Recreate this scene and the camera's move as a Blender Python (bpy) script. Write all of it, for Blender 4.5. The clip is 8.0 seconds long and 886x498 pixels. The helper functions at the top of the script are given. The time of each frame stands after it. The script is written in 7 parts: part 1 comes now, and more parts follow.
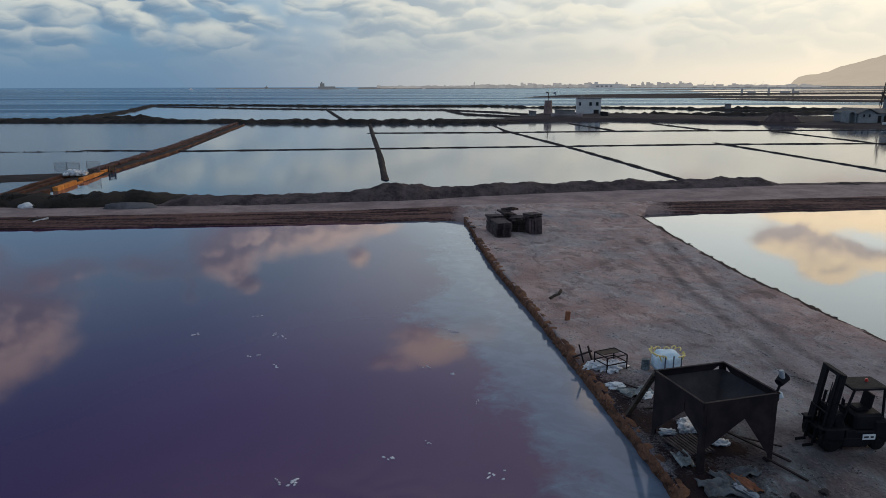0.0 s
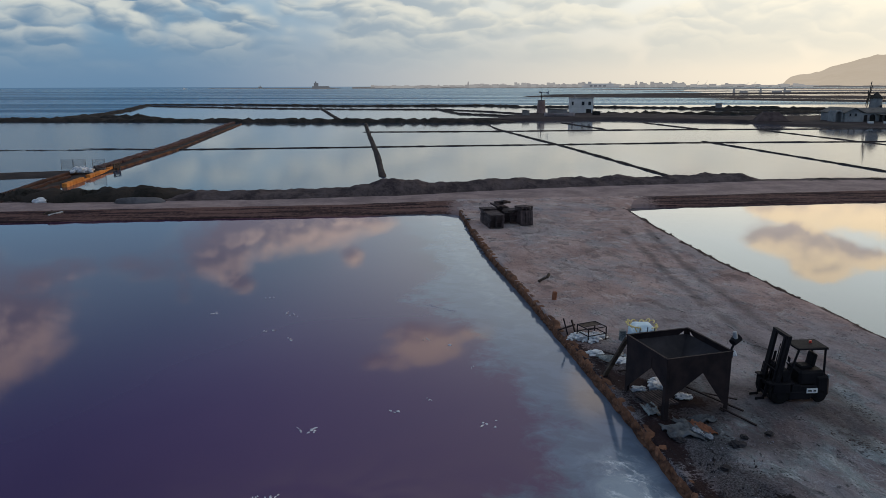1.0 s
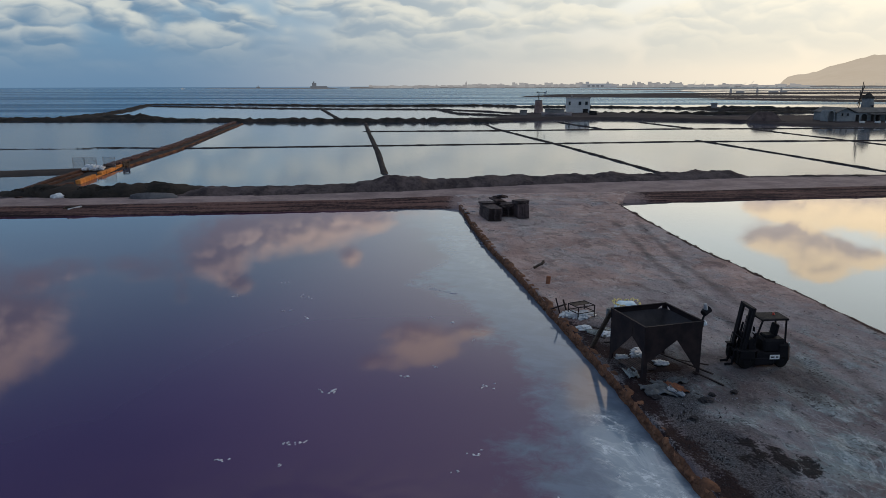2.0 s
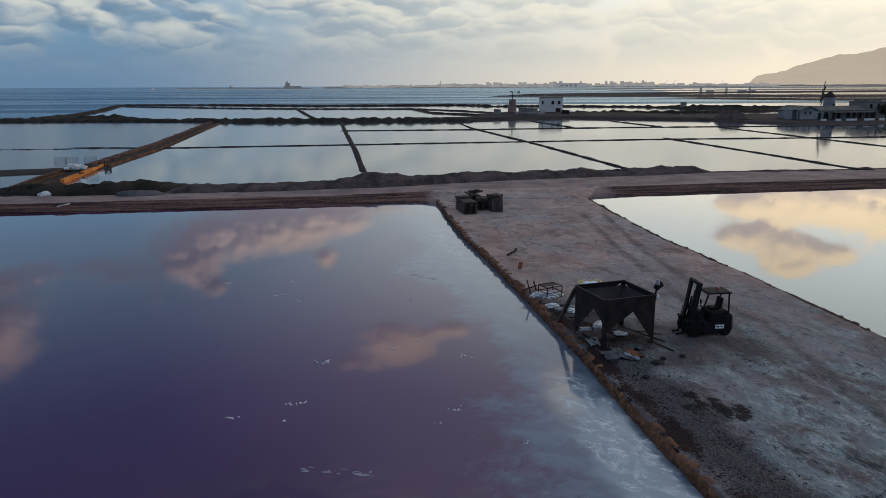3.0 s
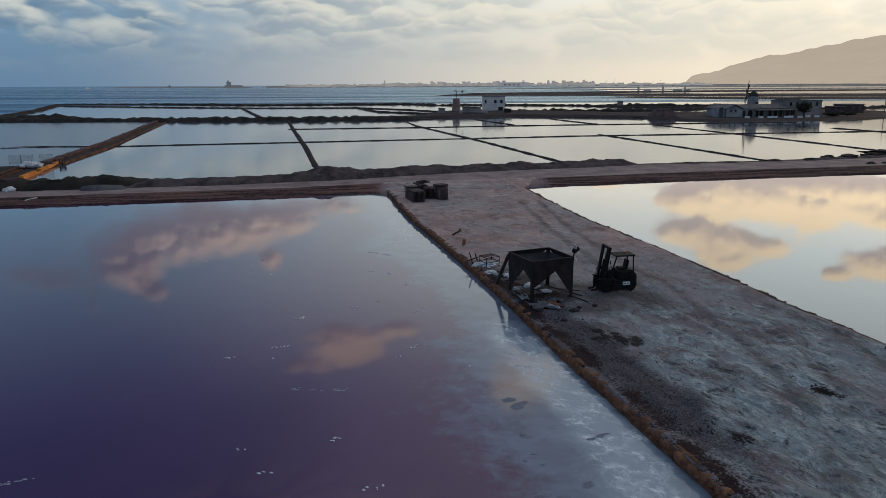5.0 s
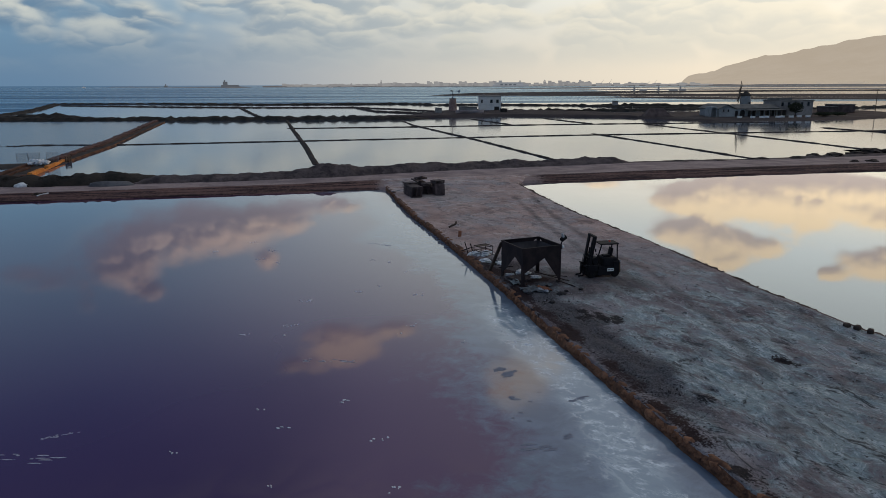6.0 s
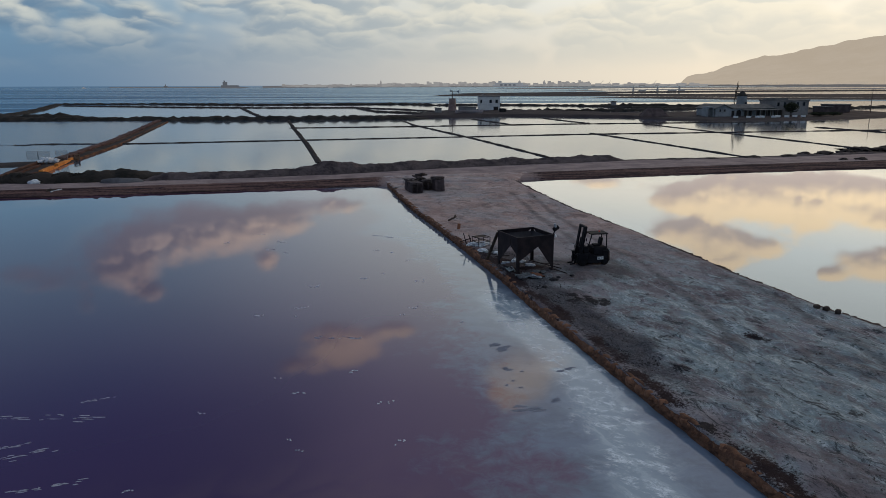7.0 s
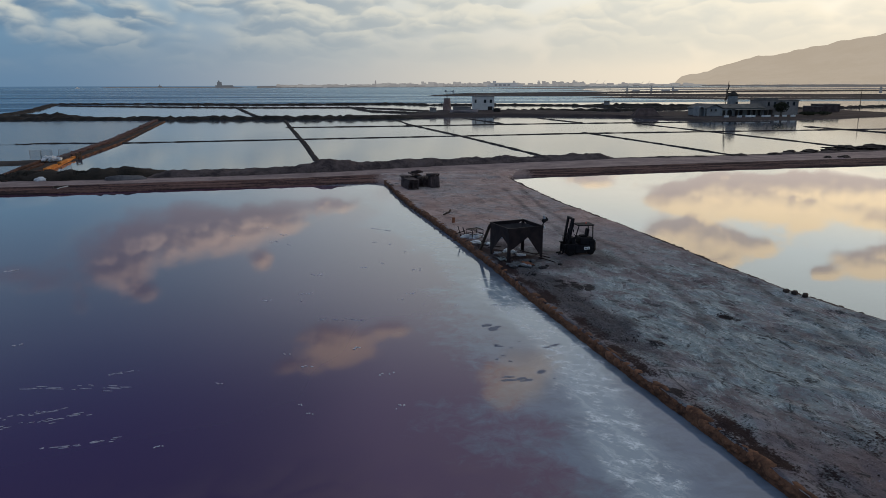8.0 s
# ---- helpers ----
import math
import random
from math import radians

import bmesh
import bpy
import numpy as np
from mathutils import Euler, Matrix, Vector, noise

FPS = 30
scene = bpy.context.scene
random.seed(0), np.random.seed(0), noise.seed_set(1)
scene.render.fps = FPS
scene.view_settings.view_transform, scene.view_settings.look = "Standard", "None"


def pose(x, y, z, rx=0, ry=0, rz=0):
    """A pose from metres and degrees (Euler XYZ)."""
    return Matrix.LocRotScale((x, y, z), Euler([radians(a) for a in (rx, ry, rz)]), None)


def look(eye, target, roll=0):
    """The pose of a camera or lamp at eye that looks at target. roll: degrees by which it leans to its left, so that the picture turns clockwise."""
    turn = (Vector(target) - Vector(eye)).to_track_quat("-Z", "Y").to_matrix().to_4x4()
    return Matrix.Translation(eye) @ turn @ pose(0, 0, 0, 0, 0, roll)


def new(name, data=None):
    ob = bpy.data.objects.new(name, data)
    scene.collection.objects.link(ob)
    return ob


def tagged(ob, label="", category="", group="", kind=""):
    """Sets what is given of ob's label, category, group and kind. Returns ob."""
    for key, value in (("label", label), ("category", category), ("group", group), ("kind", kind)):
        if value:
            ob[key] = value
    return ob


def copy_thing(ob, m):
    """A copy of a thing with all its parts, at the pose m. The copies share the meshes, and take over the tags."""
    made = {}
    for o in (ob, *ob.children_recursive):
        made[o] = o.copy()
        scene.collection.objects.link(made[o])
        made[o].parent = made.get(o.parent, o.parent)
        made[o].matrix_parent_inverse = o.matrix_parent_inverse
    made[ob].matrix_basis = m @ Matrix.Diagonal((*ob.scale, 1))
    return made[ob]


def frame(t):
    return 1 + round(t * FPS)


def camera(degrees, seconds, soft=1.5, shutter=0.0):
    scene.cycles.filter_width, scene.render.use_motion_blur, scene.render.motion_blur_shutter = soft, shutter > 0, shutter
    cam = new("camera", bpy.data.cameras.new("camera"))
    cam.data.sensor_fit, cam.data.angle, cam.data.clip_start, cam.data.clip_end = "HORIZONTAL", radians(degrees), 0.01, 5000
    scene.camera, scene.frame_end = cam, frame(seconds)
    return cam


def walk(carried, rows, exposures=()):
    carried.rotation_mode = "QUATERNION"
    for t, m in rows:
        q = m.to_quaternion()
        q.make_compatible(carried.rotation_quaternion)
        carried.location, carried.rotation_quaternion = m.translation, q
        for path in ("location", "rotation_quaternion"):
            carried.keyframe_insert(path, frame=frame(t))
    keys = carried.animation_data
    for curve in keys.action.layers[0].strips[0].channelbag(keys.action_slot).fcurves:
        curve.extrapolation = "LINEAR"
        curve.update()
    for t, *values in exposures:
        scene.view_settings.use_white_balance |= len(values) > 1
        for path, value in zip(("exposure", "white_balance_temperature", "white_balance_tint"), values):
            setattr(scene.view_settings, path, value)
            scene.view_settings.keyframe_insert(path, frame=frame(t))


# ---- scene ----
cam = camera(63.2, 8.0, soft=0.8)
PATH = [
    (0, (1.298, -1.669, 11.844), (1.196, 0.279, 11.402), -0.2),
    (0.5, (1.336, -3.405, 11.857), (1.248, -1.456, 11.415), -0.3),
    (1, (1.293, -5.144, 11.865), (1.207, -3.195, 11.422), -0.2),
    (2.5, (1.106, -10.302, 11.938), (1.038, -8.353, 11.495), -0.2),
    (3, (1.035, -12.025, 11.962), (1.022, -10.075, 11.518), -0.3),
    (3.5, (0.916, -13.741, 11.968), (0.958, -11.791, 11.523), -0.3),
    (4, (0.79, -15.405, 11.965), (0.887, -13.457, 11.52), -0.3),
    (4.5, (0.697, -17.072, 11.988), (0.819, -15.126, 11.542), -0.3),
    (6, (0.333, -21.795, 12.024), (0.477, -19.851, 11.577), -0.2),
    (6.5, (0.218, -23.259, 12.001), (0.362, -21.315, 11.554), -0.2),
    (7, (0.104, -24.676, 11.97), (0.249, -22.732, 11.524), -0.2),
    (7.5, (-0.021, -26.117, 11.985), (0.136, -24.174, 11.539), -0.2),
    (8, (-0.143, -27.474, 11.967), (0.016, -25.531, 11.521), -0.2),
]
walk(cam, [(t, look(eye, target, roll)) for t, eye, target, roll in PATH], [(0.0, -0.02), (2.5, 0.0), (3.5, -0.12), (8.0, -0.16)])

# ---------------------------------------------------------------- world and sun
SUN_AZ, SUN_EL = radians(52), radians(5)


def sky_world():
    world = bpy.data.worlds.new("evening_sky")
    world.use_nodes = True
    scene.world = world
    nt = world.node_tree
    nt.nodes.clear()
    N, L = nt.nodes, nt.links

    def put(sock, v):
        if v is None:
            return
        if hasattr(v, "is_linked"):
            L.new(v, sock)
        else:
            sock.default_value = v

    def m(op, a, b=None, c=None, clamp=False):
        n = N.new("ShaderNodeMath")
        n.operation, n.use_clamp = op, clamp
        for s, v in zip(n.inputs, (a, b, c)):
            put(s, v)
        return n.outputs[0]

    def mix(f, a, b):
        n = N.new("ShaderNodeMix")
        n.data_type = "RGBA"
        put(n.inputs[0], f)
        put(n.inputs[6], a)
        put(n.inputs[7], b)
        return n.outputs[2]

    def step(v, a, b, c=0.0, d=1.0):
        n = N.new("ShaderNodeMapRange")
        n.interpolation_type = "SMOOTHSTEP"
        for s, x in zip(n.inputs, (v, a, b, c, d)):
            put(s, x)
        return n.outputs[0]

    def noise_at(vec, scale, detail, rough):
        n = N.new("ShaderNodeTexNoise")
        put(n.inputs["Vector"], vec)
        n.inputs["Scale"].default_value = scale
        n.inputs["Detail"].default_value = detail
        n.inputs["Roughness"].default_value = rough
        return n.outputs[0]

    def vec(x, y, z):
        n = N.new("ShaderNodeCombineXYZ")
        for s, v in zip(n.inputs, (x, y, z)):
            put(s, v)
        return n.outputs[0]

    co = N.new("ShaderNodeTexCoord").outputs["Generated"]
    sep = N.new("ShaderNodeSeparateXYZ")
    L.new(co, sep.inputs[0])
    x, y, z = sep.outputs
    az = m("MULTIPLY", m("ARCTAN2", x, y), 57.2958)
    el = m("MULTIPLY", m("ARCSINE", z), 57.2958)

    nish = N.new("ShaderNodeTexSky")
    nish.sky_type = "NISHITA"
    nish.sun_disc = False
    nish.sun_elevation, nish.sun_rotation = SUN_EL, SUN_AZ
    nish.air_density, nish.dust_density, nish.ozone_density = 1.0, 1.5, 1.5
    nsky = N.new("ShaderNodeVectorMath")
    nsky.operation = "SCALE"
    L.new(nish.outputs[0], nsky.inputs[0])
    nsky.inputs[3].default_value = 0.10

    # side of the sun: 0 away from it, 1 towards it
    toward = m("ADD", m("MULTIPLY", x, math.sin(SUN_AZ)), m("MULTIPLY", y, math.cos(SUN_AZ)))
    s = step(toward, 0.20, 1.05)
    low = step(el, 0.0, 9.0, 1.0, 0.0)
    clear = mix(s, (0.205, 0.400, 0.590, 1), (1.22, 1.17, 1.02, 1))
    haze = mix(s, (0.146, 0.256, 0.405, 1), (1.12, 0.98, 0.76, 1))
    base = mix(m("MULTIPLY", low, 0.85), clear, haze)
    fade = m("MULTIPLY", step(el, 6.0, 13.0), m("SUBTRACT", 0.8, m("MULTIPLY", s, 0.8)))
    base = mix(fade, base, (0.215, 0.335, 0.50, 1))
    base = mix(step(el, 13.0, 25.0, 0.0, 0.88), base, (0.088, 0.138, 0.385, 1))
    base = mix(m("MULTIPLY", step(el, 4.5, 8.5), m("MULTIPLY", s, 0.55)), base, (1.36, 1.28, 1.10, 1))
    base = mix(m("MULTIPLY", m("MULTIPLY", step(el, 8.0, 12.0), step(el, 26.0, 16.0)), m("MULTIPLY", m("MULTIPLY", s, s), 0.95)), base, (1.06, 1.20, 1.22, 1))
    base = mix(0.10, base, nsky.outputs[0])

    # low heaped clouds in a nearly closed sheet, lit from above and from the sun's side
    p = vec(m("MULTIPLY", az, 0.27), m("MULTIPLY", el, 0.52), 5.2)
    p2 = vec(m("MULTIPLY", az, 0.27), m("MULTIPLY", el, 0.52), 9.7)
    wx, wy = m("SUBTRACT", noise_at(p, 0.9, 2.0, 0.45), 0.5), m("SUBTRACT", noise_at(p2, 0.9, 2.0, 0.45), 0.5)
    rag = vec(m("MULTIPLY", az, 0.27), m("MULTIPLY", el, 0.52), 2.1)
    rx, ry = m("SUBTRACT", noise_at(rag, 3.2, 4.0, 0.55), 0.5), m("SUBTRACT", noise_at(p2, 3.2, 4.0, 0.55), 0.5)
    hx = m("ADD", m("MULTIPLY", az, 0.255), m("ADD", m("MULTIPLY", wx, 0.8), m("MULTIPLY", rx, 0.20)))
    hy = m("ADD", m("MULTIPLY", el, 0.50), m("ADD", m("MULTIPLY", wy, 0.8), m("MULTIPLY", ry, 0.20)))

    def billow(kx, ky, zoom, soft):
        v = N.new("ShaderNodeTexVoronoi")
        v.voronoi_dimensions, v.feature = "2D", "SMOOTH_F1"
        v.inputs["Scale"].default_value, v.inputs["Smoothness"].default_value = 1.0, soft
        L.new(vec(m("MULTIPLY", kx, zoom), m("MULTIPLY", ky, zoom), 0.0), v.inputs["Vector"])
        at = N.new("ShaderNodeSeparateXYZ")
        L.new(v.outputs["Position"], at.inputs[0])
        rise_x, rise_y = m("SUBTRACT", m("MULTIPLY", kx, zoom), at.outputs[0]), m("SUBTRACT", m("MULTIPLY", ky, zoom), at.outputs[1])
        return m("SUBTRACT", 0.45, v.outputs["Distance"]), rise_x, rise_y
    dome, hside, htop = billow(hx, hy, 1.0, 0.5)
    dome2, hside2, htop2 = billow(hx, hy, 2.1, 0.5)
    htop3 = billow(hx, hy, 4.3, 0.5)[2]
    bank = noise_at(p, 0.42, 2.0, 0.5)
    layer = step(m("ADD", m("ADD", bank, m("MULTIPLY", dome, 0.20)), m("MULTIPLY", dome2, 0.10)), 0.30, 0.50)
    layer = m("MULTIPLY", layer, step(el, 0.4, 3.0))
    hide = m("SUBTRACT", 1.0, m("MULTIPLY", step(el, 6.8, 8.4), step(el, 40.0, 26.0)))
    layer = m("MULTIPLY", m("MULTIPLY", layer, hide), m("SUBTRACT", 1.0, m("MULTIPLY", s, 0.45)))
    p3 = vec(m("MULTIPLY_ADD", az, 0.27, 0.16), m("MULTIPLY_ADD", el, 0.52, 0.36), 5.2)
    fall = m("SUBTRACT", noise_at(p, 1.15, 3.5, 0.48), noise_at(p3, 1.15, 3.5, 0.48))
    lit = m("ADD", m("MULTIPLY", htop, 0.80), m("ADD", m("MULTIPLY", htop2, 0.62), m("MULTIPLY", htop3, 0.16)))
    lit = m("ADD", lit, m("MULTIPLY", m("ADD", hside, m("MULTIPLY", hside2, 0.6)), 0.22))
    lit = m("ADD", lit, m("ADD", m("MULTIPLY", fall, 0.4), m("MULTIPLY", m("SUBTRACT", bank, 0.5), -0.9)))
    lit = m("MULTIPLY", step(lit, -0.55, 0.64), step(el, 2.0, 5.2, 0.16, 1.0))

    # single clouds higher up: grey below, bright along their tops
    q = vec(m("MULTIPLY", az, 0.21), m("MULTIPLY", el, 0.30), 1.3)
    edge = m("SUBTRACT", noise_at(q, 1.9, 7.0, 0.60), 0.5)
    q2 = vec(m("ADD", m("MULTIPLY", az, 0.21), 0.07), m("ADD", m("MULTIPLY", el, 0.30), 0.16), 1.3)
    edge2 = m("SUBTRACT", noise_at(q2, 1.9, 7.0, 0.60), 0.5)

    total, rise = None, None
    for a, e, ra, re, weight in CLOUDS:
        da = m("MULTIPLY_ADD", az, 1.0 / ra, -a / ra)
        de = m("MULTIPLY_ADD", el, 1.0 / re, -e / re)
        g = m("MULTIPLY", m("EXPONENT", m("MULTIPLY", m("MULTIPLY_ADD", da, da, m("MULTIPLY", de, de)), -1.0)), weight)
        gd = m("MULTIPLY", g, m("MULTIPLY_ADD", da, 0.25, m("ADD", de, 0.9 * weight - 0.9)))
        total = g if total is None else m("ADD", total, g)
        rise = gd if rise is None else m("ADD", rise, gd)
    height = m("DIVIDE", rise, m("MAXIMUM", total, 0.02))
    lx = m("ADD", m("MULTIPLY", az, 0.34), m("MULTIPLY", edge, 1.5))
    ly = m("ADD", m("MULTIPLY", el, 0.48), m("MULTIPLY", edge2, 1.5))
    bulge, aside, crown = billow(lx, ly, 1.0, 0.45)
    body = m("ADD", total, m("ADD", m("MULTIPLY", edge, 1.25), m("MULTIPLY", bulge, 0.55)))
    crisp, hazy = step(body, 0.18, 0.66), m("MULTIPLY", step(body, 0.05, 1.25), 0.84)
    puff = m("ADD", m("MULTIPLY", crisp, s), m("MULTIPLY", hazy, m("SUBTRACT", 1.0, s)))
    puff = m("MULTIPLY", puff, step(total, 0.05, 0.45))
    puff_lit = m("ADD", m("MULTIPLY", height, 0.62), m("ADD", m("MULTIPLY", m("SUBTRACT", edge, edge2), 1.1), m("MULTIPLY", m("ADD", crown, m("MULTIPLY", aside, 0.4)), 0.30)))

    cover = m("MAXIMUM", layer, puff)
    grey = mix(s, (0.156, 0.262, 0.385, 1), (0.72, 0.72, 0.64, 1))
    warm = mix(s, (0.69, 0.71, 0.65, 1), (1.04, 0.94, 0.73, 1))
    pink = mix(s, (0.88, 0.66, 0.60, 1), (1.50, 1.16, 0.72, 1))
    grey_p = mix(s, (0.27, 0.235, 0.29, 1), (0.70, 0.57, 0.51, 1))
    sheet = mix(lit, grey, warm)
    puff_lit = m("ADD", puff_lit, m("MULTIPLY_ADD", s, 0.22, step(el, 16.5, 19.5, 0.0, 0.34)))
    lump = mix(step(puff_lit, -0.12, 0.72), grey_p, pink)
    cloud = mix(step(m("SUBTRACT", puff, layer), -0.1, 0.3), sheet, lump)
    sky = mix(m("MULTIPLY", cover, 0.90), base, cloud)
    # the last of the open sea
    sky = mix(step(el, -0.05, -0.075), sky, mix(s, (0.085, 0.165, 0.270, 1), (0.42, 0.46, 0.50, 1)))
    # below the horizon
    sky = mix(step(el, -0.3, -2.0), sky, (0.10, 0.12, 0.15, 1))
    bg = N.new("ShaderNodeBackground")
    L.new(sky, bg.inputs[0])
    bg.inputs[1].default_value = 1.0
    out = N.new("ShaderNodeOutputWorld")
    L.new(bg.outputs[0], out.inputs[0])


# bearing, height, half width, half height of the clouds over the ponds, in degrees, and how dense each is
CLOUDS = (
    (-35.8, 15.6, 5.2, 3.0, 1.25), (-39.0, 17.6, 4.5, 2.8, 1.2), (-29.0, 12.7, 6.5, 0.9, 0.5), (-36.8, 11.0, 1.7, 0.8, 0.8), (-24.5, 13.4, 2.4, 0.9, 0.6), (-22.9, 15.4, 0.9, 1.1, 0.5),
    (-17.6, 11.0, 4.6, 1.9, 1.15), (-20.1, 13.0, 1.9, 1.7, 1.1), (-18.9, 14.9, 1.2, 0.9, 0.8), (-13.4, 10.5, 3.4, 1.6, 1.1), (-9.0, 10.2, 2.8, 1.3, 1.0), (-4.6, 9.2, 2.2, 0.8, 0.9), (-0.6, 8.5, 1.5, 0.5, 0.8), (-9.7, 13.4, 1.0, 0.8, 1.25),
    (-4.3, 20.2, 3.0, 1.7, 1.35), (0.5, 19.0, 2.2, 0.9, 0.6), (-8.0, 21.6, 2.0, 0.8, 0.5), (10.3, 23.0, 2.4, 2.0, 1.4), (13.0, 21.4, 1.7, 1.1, 1.0), (16.2, 7.2, 3.0, 0.8, 0.7),
    (26.2, 8.1, 4.2, 1.6, 1.25), (31.2, 8.4, 3.2, 1.7, 1.3), (22.4, 8.7, 1.8, 0.8, 1.0), (35.6, 7.2, 4.0, 1.1, 1.15), (37.2, 9.0, 2.0, 0.8, 1.0),
    (23.4, 11.0, 2.4, 1.0, 1.15), (27.2, 11.7, 2.9, 1.0, 1.25), (25.6, 12.9, 1.5, 0.9, 1.2), (37.0, 12.0, 2.7, 1.1, 1.35), (33.2, 13.2, 0.9, 0.5, 1.2),
)
sky_world()

sun = new("sun", bpy.data.lights.new("sun", "SUN"))
sun.data.energy, sun.data.angle, sun.data.color = 0.5, radians(3), (1.0, 0.55, 0.24)
sun.matrix_world = look((0, 0, 50), (-math.sin(SUN_AZ) * 50, -math.cos(SUN_AZ) * 50, 50 - 50 * math.tan(SUN_EL)))

# ---------------------------------------------------------------- materials


class Nodes:
    """Short hand for one node material."""

    def __init__(self, name):
        self.mat = bpy.data.materials.new(name)
        self.mat.use_nodes = True
        self.nt = self.mat.node_tree
        self.bsdf = self.nt.nodes["Principled BSDF"]
        self.co = self.nt.nodes.new("ShaderNodeTexCoord").outputs["Object"]

    def link(self, sock, v):
        if hasattr(v, "is_linked"):
            self.nt.links.new(v, sock)
        else:
            sock.default_value = v

    def stretch(self, sx, sy, sz, turn=0.0):
        n = self.nt.nodes.new("ShaderNodeMapping")
        n.vector_type = "TEXTURE"
        self.nt.links.new(self.co, n.inputs[0])
        n.inputs[2].default_value = (0, 0, radians(turn))
        n.inputs[3].default_value = (1 / sx, 1 / sy, 1 / sz)
        return n.outputs[0]

    def noise(self, scale, detail=4.0, rough=0.55, vec=None, warp=0.0):
        n = self.nt.nodes.new("ShaderNodeTexNoise")
        self.nt.links.new(vec or self.co, n.inputs["Vector"])
        n.inputs["Scale"].default_value, n.inputs["Detail"].default_value = scale, detail
        n.inputs["Roughness"].default_value, n.inputs["Distortion"].default_value = rough, warp
        return n.outputs[0]

    def voronoi(self, scale, feature="F1", vec=None):
        n = self.nt.nodes.new("ShaderNodeTexVoronoi")
        n.feature = feature
        self.nt.links.new(vec or self.co, n.inputs["Vector"])
        n.inputs["Scale"].default_value = scale
        return n.outputs[0]

    def ramp(self, v, a, b, lo=0.0, hi=1.0):
        n = self.nt.nodes.new("ShaderNodeMapRange")
        n.interpolation_type = "SMOOTHSTEP"
        for s, x in zip(n.inputs, (v, a, b, lo, hi)):
            self.link(s, x)
        return n.outputs[0]

    def math(self, op, a, b=0.0):
        n = self.nt.nodes.new("ShaderNodeMath")
        n.operation = op
        self.link(n.inputs[0], a)
        self.link(n.inputs[1], b)
        return n.outputs[0]

    def mix(self, f, a, b):
        n = self.nt.nodes.new("ShaderNodeMix")
        n.data_type = "RGBA"
        for s, v in ((n.inputs[0], f), (n.inputs[6], a), (n.inputs[7], b)):
            self.link(s, (*v, 1) if isinstance(v, tuple) else v)
        return n.outputs[2]

    def attr(self, name):
        n = self.nt.nodes.new("ShaderNodeAttribute")
        n.attribute_name = name
        return n.outputs["Fac"]

    def rand(self):
        return self.nt.nodes.new("ShaderNodeObjectInfo").outputs["Random"]

    def island(self):
        return self.nt.nodes.new("ShaderNodeNewGeometry").outputs["Random Per Island"]

    def bump(self, height, strength, distance):
        n = self.nt.nodes.new("ShaderNodeBump")
        n.inputs["Strength"].default_value, n.inputs["Distance"].default_value = strength, distance
        self.nt.links.new(height, n.inputs["Height"])
        self.nt.links.new(n.outputs[0], self.bsdf.inputs["Normal"])

    def done(self, colour, rough=0.8, metal=0.0, **more):
        self.link(self.bsdf.inputs["Base Color"], (*colour, 1) if isinstance(colour, tuple) else colour)
        self.link(self.bsdf.inputs["Roughness"], rough)
        self.bsdf.inputs["Metallic"].default_value = metal
        for k, v in more.items():
            self.bsdf.inputs[k.replace("_", " ")].default_value = v
        return self.mat


def plain(name, a, b, scale, rough=0.8, metal=0.0, bump=0.3, dist=0.02, by_object=False, fine=6.0):
    """A surface of two tones in grain and patches, with relief."""
    n = Nodes(name)
    big, small = n.noise(scale, 5.0, 0.6), n.noise(scale * fine, 6.0, 0.65)
    f = n.ramp(n.math("ADD", n.math("MULTIPLY", big, 0.65), n.math("MULTIPLY", small, 0.35)), 0.36, 0.64)
    col = n.mix(f, a, b)
    if by_object:
        col = n.mix(n.math("MULTIPLY", n.rand(), 0.55), col, tuple(v * 0.45 for v in a))
    n.bump(small, bump, dist)
    if max(b) < 0.06 or rough > 0.84:
        n.bsdf.inputs["Specular IOR Level"].default_value = 0.15
    return n.done(col, n.ramp(small, 0.3, 0.7, rough - 0.1, min(1.0, rough + 0.1)), metal)


def mirror_over(n, body, gloss_rough, ior, gain, tint=(1, 1, 1)):
    """Lays a mirror over a matt body, growing towards grazing views as on water."""
    nt = n.nt
    gl = nt.nodes.new("ShaderNodeBsdfGlossy")
    n.link(gl.inputs["Roughness"], gloss_rough)
    gl.inputs["Color"].default_value = (*tint, 1)
    fr = nt.nodes.new("ShaderNodeFresnel")
    fr.inputs[0].default_value = ior
    mx = nt.nodes.new("ShaderNodeMixShader")
    n.link(mx.inputs[0], n.math("MINIMUM", n.math("MULTIPLY", fr.outputs[0], gain), 1.0))
    n.done(body, 0.9)
    n.bsdf.inputs["Specular IOR Level"].default_value = 0.0
    nt.links.new(n.bsdf.outputs[0], mx.inputs[1])
    nt.links.new(gl.outputs[0], mx.inputs[2])
    nt.links.new(mx.outputs[0], nt.nodes["Material Output"].inputs[0])
    return gl, fr


